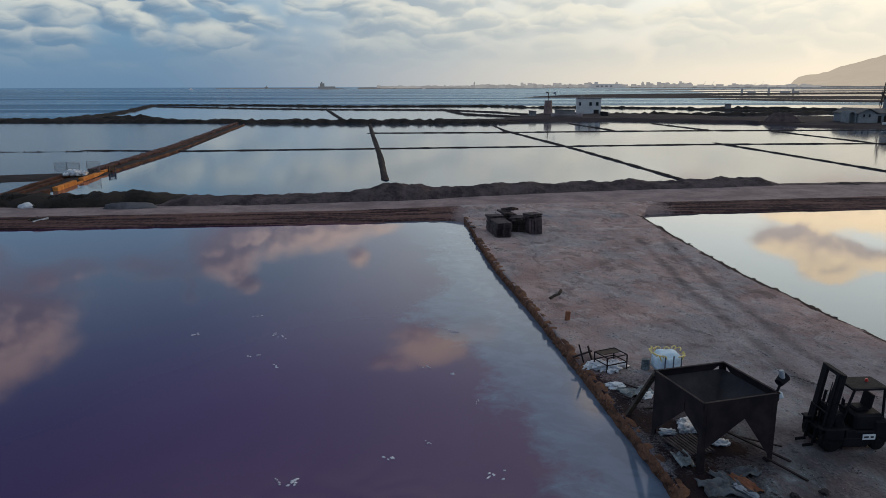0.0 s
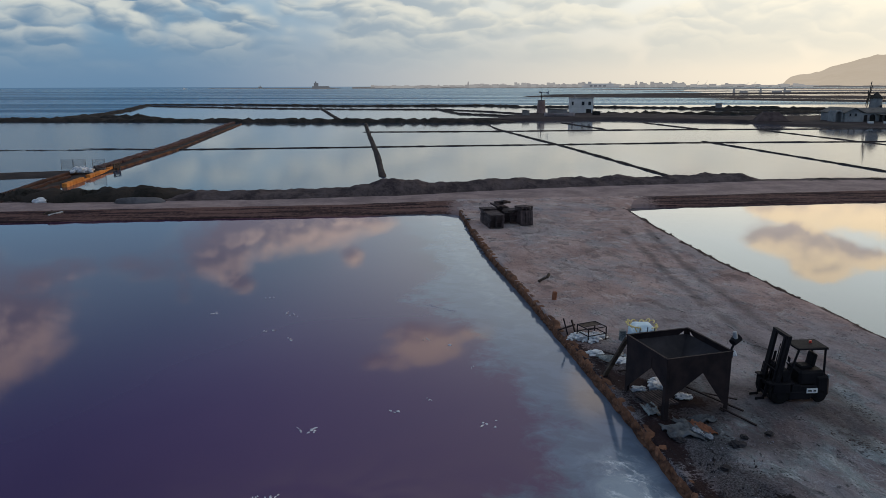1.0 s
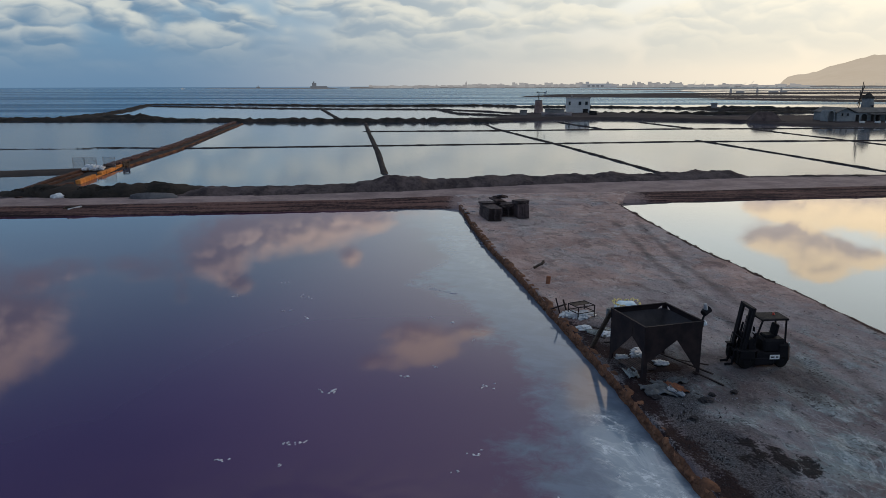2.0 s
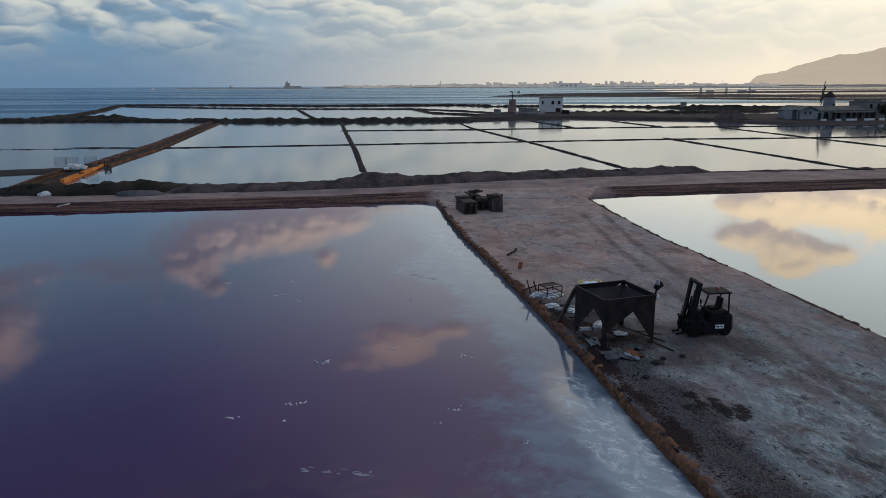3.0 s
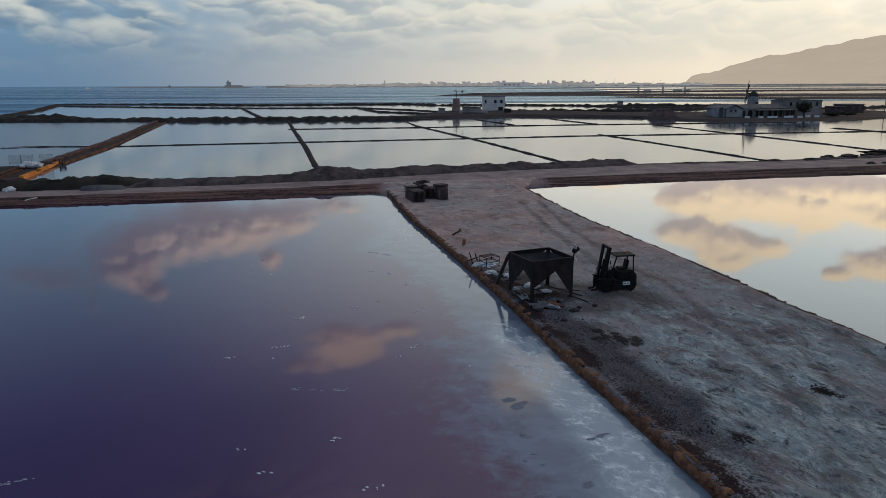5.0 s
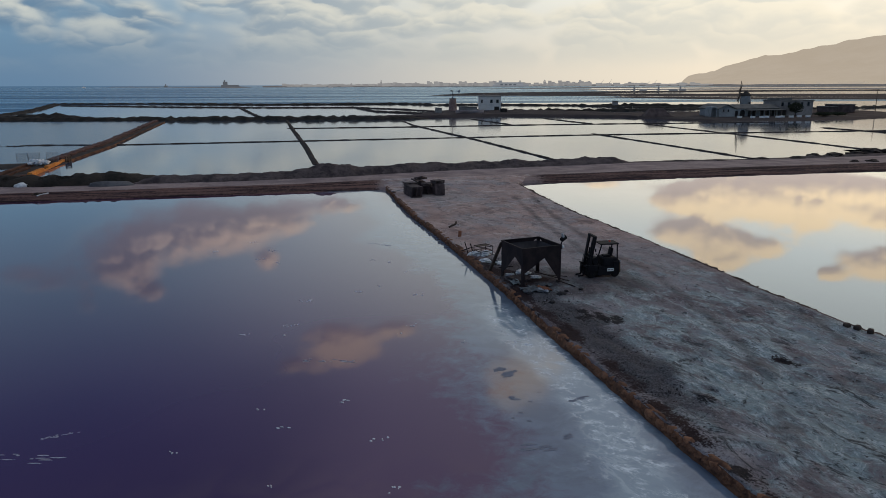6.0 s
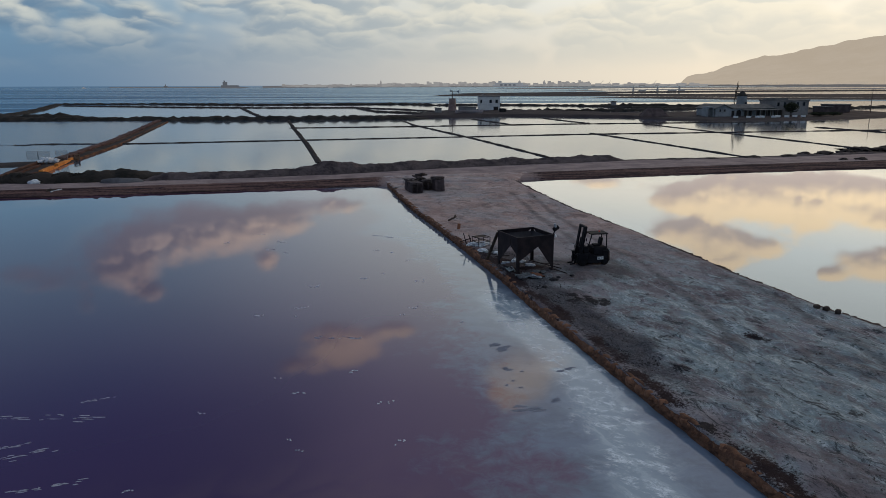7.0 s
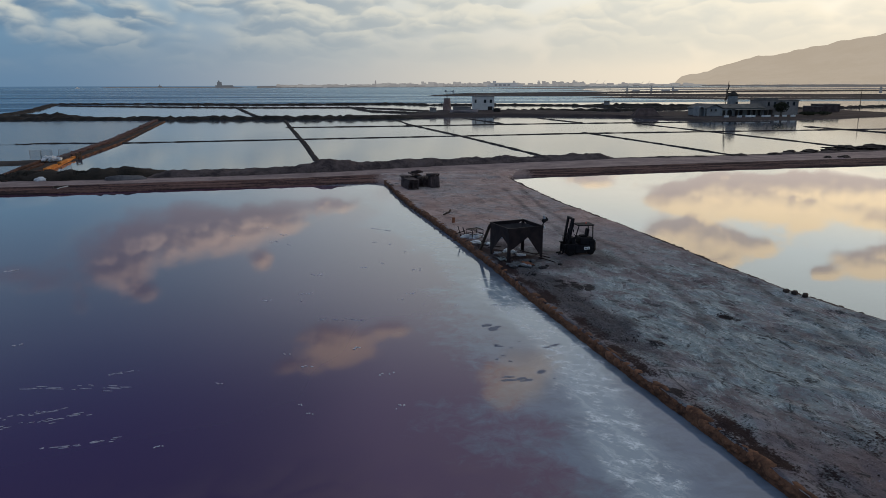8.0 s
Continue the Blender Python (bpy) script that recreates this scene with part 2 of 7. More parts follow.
def pond_material(name, deep, deep2, milk, ripple, rough, ior, gain):
    n = Nodes(name)
    broad = n.noise(0.05, 3.0, 0.5)
    silt = n.math("ADD", n.attr("silt"), n.math("MULTIPLY", n.math("SUBTRACT", broad, 0.5), 1.2))
    col = n.mix(n.ramp(silt, 0.1, 0.9), deep, deep2)
    sh = n.attr("shallow")
    veil = n.noise(0.20, 4.0, 0.52, None, 0.5)
    f = n.ramp(n.math("ADD", sh, n.math("ADD", n.math("MULTIPLY", n.math("SUBTRACT", veil, 0.5), 1.1), n.math("MULTIPLY", n.math("SUBTRACT", n.noise(1.3, 7.0, 0.7, None, 0.6), 0.5), 0.55))), 0.28, 0.58)
    mott = n.ramp(n.noise(0.8, 7.0, 0.68, n.stretch(0.6, 1.0, 1.0, -20), 0.4), 0.42, 0.60)
    milk = n.mix(mott, tuple(v * 0.88 for v in milk), tuple(min(1.0, v * 1.08) for v in milk))
    milk = n.mix(n.math("MULTIPLY", n.ramp(n.math("ADD", n.attr("crust"), n.math("MULTIPLY", n.math("SUBTRACT", n.noise(0.55, 7.0, 0.7, None, 0.8), 0.5), 1.9)), 0.1, 1.0), 0.8), milk, (0.31, 0.385, 0.44))
    col = n.mix(f, col, milk)
    # fine white veins of salt in the shallows
    w1 = n.math("ABSOLUTE", n.math("SUBTRACT", n.noise(0.62, 6.0, 0.66, n.stretch(0.6, 1.0, 1.0, -60), 0.6), 0.5))
    w2 = n.noise(1.7, 10.0, 0.80, n.stretch(0.62, 1.0, 1.0, -40), 0.35)
    vein = n.math("ADD", n.math("MULTIPLY", n.ramp(w1, 0.05, 0.0), 0.28), n.math("MULTIPLY", n.ramp(w2, 0.50, 0.66), 0.95))
    patch = n.ramp(n.math("ADD", n.attr("crust"), n.math("MULTIPLY", n.math("SUBTRACT", n.noise(0.45, 5.0, 0.6), 0.5), 1.6)), 0.35, 0.85)
    crust = n.math("MINIMUM", n.math("MULTIPLY", vein, patch), 1.0)
    col = n.mix(n.math("MULTIPLY", crust, 0.9), col, (0.76, 0.81, 0.85))
    gl, fr = mirror_over(n, col, n.ramp(n.math("ADD", crust, n.math("MULTIPLY", f, 0.24)), 0.0, 1.0, rough, 0.4), ior, gain)
    b = n.nt.nodes.new("ShaderNodeBump")
    b.inputs["Strength"].default_value, b.inputs["Distance"].default_value = ripple, 0.02
    n.link(b.inputs["Height"], n.noise(2.2, 3.0, 0.5, n.stretch(0.35, 1.0, 1.0)))
    n.link(gl.inputs["Normal"], b.outputs[0])
    return n.mat


M_POND = pond_material("brine_purple", (0.047, 0.017, 0.063), (0.102, 0.050, 0.106), (0.132, 0.172, 0.238), 0.012, 0.02, 1.36, 1.24)
M_FARBASIN = pond_material("brine_rippled", (0.020, 0.054, 0.104), (0.028, 0.062, 0.110), (0.25, 0.27, 0.30), 0.03, 0.075, 1.37, 1.03)
M_WINDY = pond_material("brine_windblown", (0.014, 0.052, 0.112), (0.020, 0.062, 0.124), (0.25, 0.27, 0.30), 0.20, 0.16, 1.35, 0.74)
M_BASIN = pond_material("brine_clear", (0.040, 0.060, 0.085), (0.050, 0.066, 0.085), (0.25, 0.27, 0.30), 0.012, 0.02, 1.45, 1.5)


def sea_material():
    n = Nodes("sea_water")
    w = n.ramp(n.noise(0.012, 7.0, 0.7, n.stretch(0.05, 1.0, 1.0)), 0.36, 0.64)
    gl, fr = mirror_over(n, n.mix(w, (0.008, 0.062, 0.150), (0.026, 0.135, 0.262)), 0.2, 1.33, n.ramp(w, 0.0, 1.0, 0.40, 0.82), (0.80, 0.94, 1.0))
    b = n.nt.nodes.new("ShaderNodeBump")
    b.inputs["Strength"].default_value, b.inputs["Distance"].default_value = 1.0, 0.5
    n.link(b.inputs["Height"], n.noise(0.5, 4.0, 0.6, n.stretch(0.4, 1.0, 1.0)))
    n.link(gl.inputs["Normal"], b.outputs[0])
    n.link(fr.inputs["Normal"], b.outputs[0])
    return n.mat


M_SEA = sea_material()


def salt_ground():
    """Hard earth: mauve and dry far out, damp and crusted with teal-white salt nearer, with ash, ruts and burnt soil."""
    n = Nodes("salty_hardpan")
    along = n.stretch(0.55, 1.0, 1.0, -78)
    big = n.noise(0.30, 6.0, 0.62, None, 0.3)
    mid = n.noise(0.75, 9.0, 0.70, along, 0.45)
    streak = n.noise(2.6, 8.0, 0.74, n.stretch(0.36, 1.0, 1.0, -78), 0.5)
    speck = n.noise(4.5, 9.0, 0.78)
    fine = n.noise(9.0, 6.0, 0.72)
    broad = n.ramp(n.noise(0.11, 8.0, 0.72, None, 0.4), 0.45, 0.57)
    wet = n.mix(n.ramp(big, 0.38, 0.62), (0.150, 0.122, 0.134), (0.255, 0.242, 0.262))
    dry = n.mix(n.ramp(big, 0.35, 0.65), (0.325, 0.225, 0.206), (0.475, 0.352, 0.322))
    dry = n.mix(n.math("MULTIPLY", broad, 0.6), dry, (0.305, 0.305, 0.325))
    dry = n.mix(n.math("MULTIPLY", n.ramp(n.noise(0.55, 9.0, 0.76, None, 0.6), 0.53, 0.62), 0.55), dry, (0.56, 0.50, 0.48))
    dry = n.mix(n.math("MULTIPLY", n.ramp(n.noise(0.8, 9.0, 0.76, along, 0.5), 0.53, 0.60), 0.55), dry, (0.13, 0.095, 0.092))
    col = n.mix(n.attr("damp"), dry, wet)
    # salt: wide pale patches, then whiter crusts inside them
    field = n.math("ADD", n.math("MULTIPLY", mid, 0.62), n.math("ADD", n.math("MULTIPLY", speck, 0.30), n.math("MULTIPLY", n.attr("salt"), 0.11)))
    salt = n.ramp(field, 0.455, 0.585)
    col = n.mix(n.math("MULTIPLY", salt, n.ramp(n.attr("damp"), 0.0, 1.0, 0.22, 0.85)), col, (0.258, 0.334, 0.352))
    white = n.math("MULTIPLY", n.ramp(n.math("ADD", n.math("MULTIPLY", mid, 0.45), n.math("MULTIPLY", streak, 0.55)), 0.515, 0.600), n.ramp(n.attr("salt"), 0.0, 0.6, 0.18, 1.0))
    col = n.mix(n.math("MULTIPLY", white, 0.85), col, (0.51, 0.56, 0.585))
    curl = n.math("ABSOLUTE", n.math("SUBTRACT", n.noise(0.9, 6.0, 0.62, n.stretch(0.45, 1.0, 1.0, -78), 1.2), 0.5))
    curl = n.math("MULTIPLY", n.ramp(curl, 0.016, 0.0), n.ramp(n.attr("salt"), 0.1, 0.7, 0.0, 0.6))
    col = n.mix(curl, col, (0.56, 0.60, 0.63))
    # brown mud showing through, then blackish hollows, pits and grooves
    smear = n.attr("smear")
    mud = n.ramp(n.noise(0.42, 9.0, 0.72, n.stretch(0.5, 1.0, 1.0, -78), 0.6), 0.52, 0.62)
    col = n.mix(n.math("MULTIPLY", mud, n.ramp(smear, 0.0, 1.0, 0.16, 0.70)), col, (0.112, 0.090, 0.098))
    dark = n.ramp(n.noise(0.95, 9.0, 0.76, n.stretch(0.5, 1.0, 1.0, -78), 0.7), 0.555, 0.625)
    col = n.mix(n.math("MULTIPLY", dark, n.ramp(n.math("ADD", smear, n.math("MULTIPLY", n.attr("damp"), 0.5)), 0.0, 1.2, 0.24, 0.90)), col, (0.026, 0.031, 0.037))
    pit = n.ramp(n.noise(2.3, 8.0, 0.74, n.stretch(0.6, 1.0, 1.0, -70), 0.3), 0.56, 0.64)
    col = n.mix(n.math("MULTIPLY", pit, n.ramp(n.attr("damp"), 0.0, 1.0, 0.10, 0.80)), col, (0.028, 0.038, 0.044))
    groove = n.ramp(streak, 0.45, 0.36)
    col = n.mix(n.math("MULTIPLY", groove, n.ramp(smear, 0.0, 1.0, 0.14, 0.50)), col, (0.045, 0.042, 0.048))
    col = n.mix(n.math("MULTIPLY", n.ramp(fine, 0.50, 0.70), 0.45), col, (0.07, 0.06, 0.06))
    grit = n.noise(16.0, 4.0, 0.8)
    col = n.mix(n.math("MULTIPLY", n.ramp(grit, 0.56, 0.68), n.ramp(n.attr("damp"), 0.0, 1.0, 0.08, 0.34)), col, (0.46, 0.50, 0.54))
    ash = n.mix(n.ramp(grit, 0.42, 0.62), (0.012, 0.012, 0.016), (0.118, 0.118, 0.136))
    col = n.mix(n.ramp(n.math("ADD", n.attr("ash"), n.math("MULTIPLY", n.math("SUBTRACT", fine, 0.5), 1.2)), 0.25, 0.95, 0.0, 0.86), col, ash)
    # wheel ruts, and the contact shade painted round the hopper and forklift
    rut_shade = n.math("MULTIPLY", n.attr("track_shade"), n.ramp(n.math("ADD", mid, n.math("MULTIPLY", fine, 0.4)), 0.40, 0.82, 0.08, 0.58))
    col = n.mix(n.math("MINIMUM", rut_shade, 0.9), col, (0.058, 0.047, 0.052))
    col = n.mix(n.ramp(n.math("ADD", n.attr("burnt"), n.math("ADD", n.math("MULTIPLY", n.math("SUBTRACT", mid, 0.5), 2.4), n.math("MULTIPLY", n.math("SUBTRACT", fine, 0.5), 1.6))), 0.26, 0.60), col, (0.024, 0.014, 0.016))
    char = n.math("ADD", n.attr("char"), n.math("ADD", n.math("MULTIPLY", n.math("SUBTRACT", streak, 0.5), 3.4), n.math("MULTIPLY", n.math("SUBTRACT", fine, 0.5), 2.2)))
    col = n.mix(n.ramp(char, 0.35, 0.75, 0.0, 0.94), col, (0.010, 0.009, 0.012))
    n.bump(n.math("ADD", n.math("ADD", n.math("MULTIPLY", speck, 0.55), n.math("MULTIPLY", streak, 0.60)), mid), 0.9, 0.16)
    n.bsdf.inputs["Specular IOR Level"].default_value = 0.12
    return n.done(col, 0.92)


M_GROUND = salt_ground()
M_SAND = plain("grey_sand", (0.070, 0.068, 0.074), (0.135, 0.130, 0.138), 0.6, 0.92, 0, 0.4, 0.04)
M_ROAD = plain("pale_dirt_road", (0.185, 0.138, 0.136), (0.325, 0.248, 0.236), 0.35, 0.92, 0, 0.5, 0.05)
M_BANK = plain("red_brown_bank", (0.050, 0.026, 0.023), (0.140, 0.078, 0.066), 0.5, 0.9, 0, 0.7, 0.08)


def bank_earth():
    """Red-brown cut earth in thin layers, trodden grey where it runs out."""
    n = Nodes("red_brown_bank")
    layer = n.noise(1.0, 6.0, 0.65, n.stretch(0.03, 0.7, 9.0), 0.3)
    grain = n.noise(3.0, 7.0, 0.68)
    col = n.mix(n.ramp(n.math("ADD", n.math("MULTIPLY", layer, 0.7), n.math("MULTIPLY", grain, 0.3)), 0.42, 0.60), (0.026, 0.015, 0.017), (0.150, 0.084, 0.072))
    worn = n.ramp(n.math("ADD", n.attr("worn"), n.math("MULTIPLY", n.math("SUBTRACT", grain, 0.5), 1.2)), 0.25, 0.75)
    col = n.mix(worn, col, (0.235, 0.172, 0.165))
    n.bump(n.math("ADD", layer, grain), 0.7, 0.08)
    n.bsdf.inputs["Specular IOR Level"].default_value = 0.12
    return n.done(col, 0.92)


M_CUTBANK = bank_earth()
M_BERM = plain("grey_spoil_earth", (0.036, 0.028, 0.031), (0.122, 0.094, 0.092), 0.5, 0.95, 0, 0.9, 0.15)
M_DIKE = plain("dark_dike_earth", (0.020, 0.016, 0.016), (0.060, 0.046, 0.040), 0.4, 0.95, 0, 0.8, 0.1)
M_CAUSEWAY = plain("dark_red_brown_earth", (0.014, 0.011, 0.014), (0.042, 0.030, 0.033), 0.15, 0.95, 0, 0.8, 0.1)
M_COVER = plain("dark_clay_tiles", (0.055, 0.040, 0.040), (0.115, 0.085, 0.080), 0.6, 0.9, 0, 0.6, 0.05)
M_SCRUB = plain("dark_shore_scrub", (0.014, 0.014, 0.012), (0.048, 0.038, 0.032), 0.3, 0.95, 0, 0.9, 0.2)
M_STONE = plain("ochre_tufa", (0.125, 0.058, 0.036), (0.285, 0.142, 0.084), 2.2, 0.92, 0, 0.6, 0.03, True)
M_STONE_LOW = plain("brown_rubble", (0.060, 0.030, 0.021), (0.165, 0.082, 0.050), 1.8, 0.92, 0, 0.7, 0.04)
M_BROWN = plain("brown_canal_stone", (0.038, 0.020, 0.017), (0.092, 0.048, 0.034), 0.6, 0.9, 0, 0.5, 0.04)
M_DARKSTONE = plain("dark_edge_stone", (0.045, 0.034, 0.030), (0.11, 0.085, 0.07), 2.0, 0.92, 0, 0.6, 0.03, True)
# low sunlight on the parapet is put into this strong orange base colour
M_CANAL = plain("sunlit_orange_canal_stone", (0.55, 0.18, 0.035), (0.72, 0.29, 0.075), 0.8, 0.9, 0, 0.5, 0.04, True)
# brown stone with the sun's orange painted over it in patches
M_CANAL_SUNLIT = plain("sunlit_patchy_canal_stone", (0.036, 0.019, 0.014), (0.185, 0.080, 0.036), 0.35, 0.9, 0, 0.6, 0.04, False, 4.0)
M_STEEL = plain("rusty_dark_steel", (0.013, 0.010, 0.013), (0.033, 0.023, 0.023), 1.6, 0.72, 0.0, 0.3, 0.01)
M_FUNNEL = plain("worn_steel_plate", (0.016, 0.016, 0.021), (0.034, 0.032, 0.038), 1.6, 0.55, 0.0, 0.2, 0.01)
M_BLACK = plain("dull_black_paint", (0.006, 0.006, 0.008), (0.014, 0.013, 0.016), 2.0, 0.7, 0.0, 0.15, 0.005)
M_TYRE = plain("worn_rubber", (0.007, 0.007, 0.007), (0.015, 0.014, 0.014), 3.0, 0.9, 0, 0.3, 0.01)
M_RED = plain("red_lamp_plastic", (0.45, 0.03, 0.02), (0.55, 0.05, 0.03), 6.0, 0.4, 0, 0.05, 0.002)
M_PLATE = plain("white_plate", (0.70, 0.70, 0.68), (0.80, 0.80, 0.78), 6.0, 0.5, 0, 0.05, 0.002)
M_INK = plain("faded_ink", (0.03, 0.03, 0.03), (0.06, 0.06, 0.06), 5.0, 0.8)
M_BAG = plain("white_woven_plastic", (0.52, 0.54, 0.57), (0.80, 0.81, 0.82), 2.5, 0.6, 0, 0.4, 0.03)
M_BIGBAG = plain("pale_blue_woven_plastic", (0.50, 0.66, 0.76), (0.78, 0.88, 0.93), 1.6, 0.6, 0, 0.5, 0.04)
M_YELLOW = plain("yellow_webbing", (0.66, 0.52, 0.16), (0.84, 0.72, 0.34), 5.0, 0.7, 0, 0.3, 0.01)
M_STRAP = plain("dark_blue_webbing", (0.05, 0.07, 0.12), (0.09, 0.11, 0.16), 5.0, 0.7)
M_WOOD = plain("weathered_wood", (0.055, 0.042, 0.034), (0.15, 0.115, 0.09), 2.0, 0.85, 0, 0.5, 0.02, True)
M_CRATE = plain("dark_brown_crate", (0.036, 0.024, 0.025), (0.125, 0.086, 0.084), 2.0, 0.8, 0, 0.5, 0.02, True)
M_TARP = plain("torn_grey_sheet", (0.045, 0.058, 0.066), (0.25, 0.29, 0.30), 3.0, 0.6, 0, 0.6, 0.05)
M_SOOT = plain("sooty_sheet", (0.030, 0.034, 0.042), (0.115, 0.128, 0.142), 2.2, 0.75, 0, 0.6, 0.05)
M_ORANGE = plain("rust_orange_board", (0.19, 0.075, 0.045), (0.33, 0.15, 0.085), 1.6, 0.85, 0, 0.4, 0.03)
M_PALE = plain("grey_lamp_metal", (0.24, 0.26, 0.29), (0.42, 0.44, 0.47), 4.0, 0.45, 0.4, 0.1, 0.005)
M_DRIFT = plain("thin_salt_film", (0.22, 0.21, 0.28), (0.40, 0.40, 0.46), 4.0, 0.7, 0, 0.4, 0.02)
M_ASH = plain("ash_crumbs", (0.020, 0.019, 0.022), (0.060, 0.055, 0.058), 4.0, 0.95, 0, 0.5, 0.02)
M_SALT = plain("salt_crust", (0.50, 0.50, 0.56), (0.74, 0.74, 0.78), 4.0, 0.7, 0, 0.6, 0.03)
M_FLAKE = plain("wet_grey_crust", (0.120, 0.130, 0.172), (0.185, 0.198, 0.250), 3.0, 0.8, 0, 0.4, 0.02)
M_WIRE = plain("galvanised_wire", (0.16, 0.16, 0.17), (0.28, 0.28, 0.29), 4.0, 0.5, 0.6, 0.1, 0.002)
M_LIME = plain("whitewashed_wall", (0.58, 0.55, 0.51), (0.74, 0.71, 0.67), 0.25, 0.9, 0, 0.3, 0.03)
M_MILLWALL = plain("weathered_limewash", (0.20, 0.21, 0.215), (0.34, 0.345, 0.34), 0.25, 0.9, 0, 0.3, 0.03)
M_GREYWALL = plain("grey_old_wall", (0.17, 0.155, 0.148), (0.32, 0.295, 0.275), 0.25, 0.92, 0, 0.4, 0.05)
M_ROOF = plain("brown_roof_tiles", (0.105, 0.100, 0.094), (0.20, 0.185, 0.17), 0.6, 0.9, 0, 0.6, 0.05)
M_BRICKRED = plain("faded_red_plaster", (0.20, 0.125, 0.11), (0.34, 0.25, 0.22), 0.4, 0.9, 0, 0.4, 0.04)
M_GLASS = plain("dark_window_glass", (0.015, 0.018, 0.022), (0.03, 0.034, 0.04), 0.6, 0.15, 0, 0.02, 0.002)
M_DOOR = plain("dark_door_wood", (0.02, 0.018, 0.018), (0.05, 0.045, 0.04), 0.8, 0.8)
M_LEAF = plain("dark_foliage", (0.012, 0.016, 0.010), (0.035, 0.04, 0.022), 0.9, 0.9, 0, 0.5, 0.05)
M_BOAT = plain("faded_boat_paint", (0.33, 0.25, 0.24), (0.52, 0.43, 0.41), 0.4, 0.7)
M_SEABED = plain("silt", (0.08, 0.075, 0.07), (0.12, 0.11, 0.10), 0.02, 0.95)


def distant(name, day, haze_glow, share):
    """Far land with evening haze painted in: a share of the surface itself glows in the haze's colour."""
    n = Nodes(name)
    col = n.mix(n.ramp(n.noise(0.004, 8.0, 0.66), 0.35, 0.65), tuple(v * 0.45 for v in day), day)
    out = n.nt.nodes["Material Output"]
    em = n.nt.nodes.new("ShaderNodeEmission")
    em.inputs[0].default_value = (*haze_glow, 1)
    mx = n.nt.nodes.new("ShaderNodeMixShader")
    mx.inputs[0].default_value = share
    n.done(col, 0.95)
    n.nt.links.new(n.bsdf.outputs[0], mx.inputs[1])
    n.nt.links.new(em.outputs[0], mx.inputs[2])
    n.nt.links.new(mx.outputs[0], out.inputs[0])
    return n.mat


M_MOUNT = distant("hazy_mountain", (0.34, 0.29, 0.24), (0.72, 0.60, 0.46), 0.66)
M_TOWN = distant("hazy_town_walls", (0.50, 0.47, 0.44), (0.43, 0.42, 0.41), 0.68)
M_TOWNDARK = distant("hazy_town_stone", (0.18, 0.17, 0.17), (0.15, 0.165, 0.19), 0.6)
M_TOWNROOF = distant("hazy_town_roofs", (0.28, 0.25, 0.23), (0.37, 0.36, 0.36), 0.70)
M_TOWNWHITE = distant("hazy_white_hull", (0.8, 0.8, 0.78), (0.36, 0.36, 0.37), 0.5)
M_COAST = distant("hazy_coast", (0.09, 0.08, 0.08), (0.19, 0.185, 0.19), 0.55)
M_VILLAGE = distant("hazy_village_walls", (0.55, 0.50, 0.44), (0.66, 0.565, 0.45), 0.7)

# ---------------------------------------------------------------- mesh helpers


def hash01(*k):
    v = math.sin(sum((i + 1) * 12.9898 * (a + 0.37) for i, a in enumerate(k))) * 43758.5453
    return v - math.floor(v)


def fbm(x, y, scale, octaves=4):
    return noise.fractal(Vector((x * scale, y * scale, 0.7)), 1.0, 2.0, octaves)


def lerp_line(pts, x):
    """y of a polyline of (x, y) at x; runs on straight past its ends."""
    for (x0, y0), (x1, y1) in zip(pts, pts[1:]):
        if x <= x1:
            break
    return y0 + (y1 - y0) * (x - x0) / (x1 - x0)


def mesh_ob(name, bm, mat, smooth=False):
    me = bpy.data.meshes.new(name)
    bm.normal_update()
    bm.to_mesh(me)
    bm.free()
    me.materials.append(mat)
    if smooth:
        me.polygons.foreach_set("use_smooth", [True] * len(me.polygons))
    return new(name, me)


def part(name, bm, mat, parent, label="", smooth=False):
    ob = mesh_ob(name, bm, mat, smooth)
    ob.parent = parent
    return tagged(ob, label)


def thing(name, m, label, category, group="", kind=""):
    ob = new(name)
    ob.empty_display_size = 0.2
    ob.matrix_world = m
    return tagged(ob, label, category, group, kind)


def box(bm, size, at=(0, 0, 0), rot=(0, 0, 0), bevel=0.0):
    r = bmesh.ops.create_cube(bm, size=1.0)
    vs = r["verts"]
    bmesh.ops.scale(bm, vec=size, verts=vs)
    if bevel:
        es = list({e for v in vs for e in v.link_edges})
        r = bmesh.ops.bevel(bm, geom=es, offset=bevel, segments=1, affect="EDGES", profile=0.5)
        vs = list({v for f in r["faces"] for v in f.verts} | {v for v in vs if v.is_valid})
    bmesh.ops.transform(bm, matrix=pose(*at, *rot), verts=vs)
    return vs


def beam(bm, p, q, w, h=None, bevel=0.0):
    p, q = Vector(p), Vector(q)
    d = q - p
    m = Matrix.Translation((p + q) / 2) @ d.to_track_quat("Z", "Y").to_matrix().to_4x4()
    vs = box(bm, (w, h or w, d.length), bevel=bevel)
    bmesh.ops.transform(bm, matrix=m, verts=vs)


def rod(bm, p, q, r, r2=None, seg=10):
    p, q = Vector(p), Vector(q)
    d = q - p
    m = Matrix.Translation((p + q) / 2) @ d.to_track_quat("Z", "Y").to_matrix().to_4x4()
    bmesh.ops.create_cone(bm, cap_ends=True, segments=seg, radius1=r, radius2=r if r2 is None else r2, depth=d.length, matrix=m)


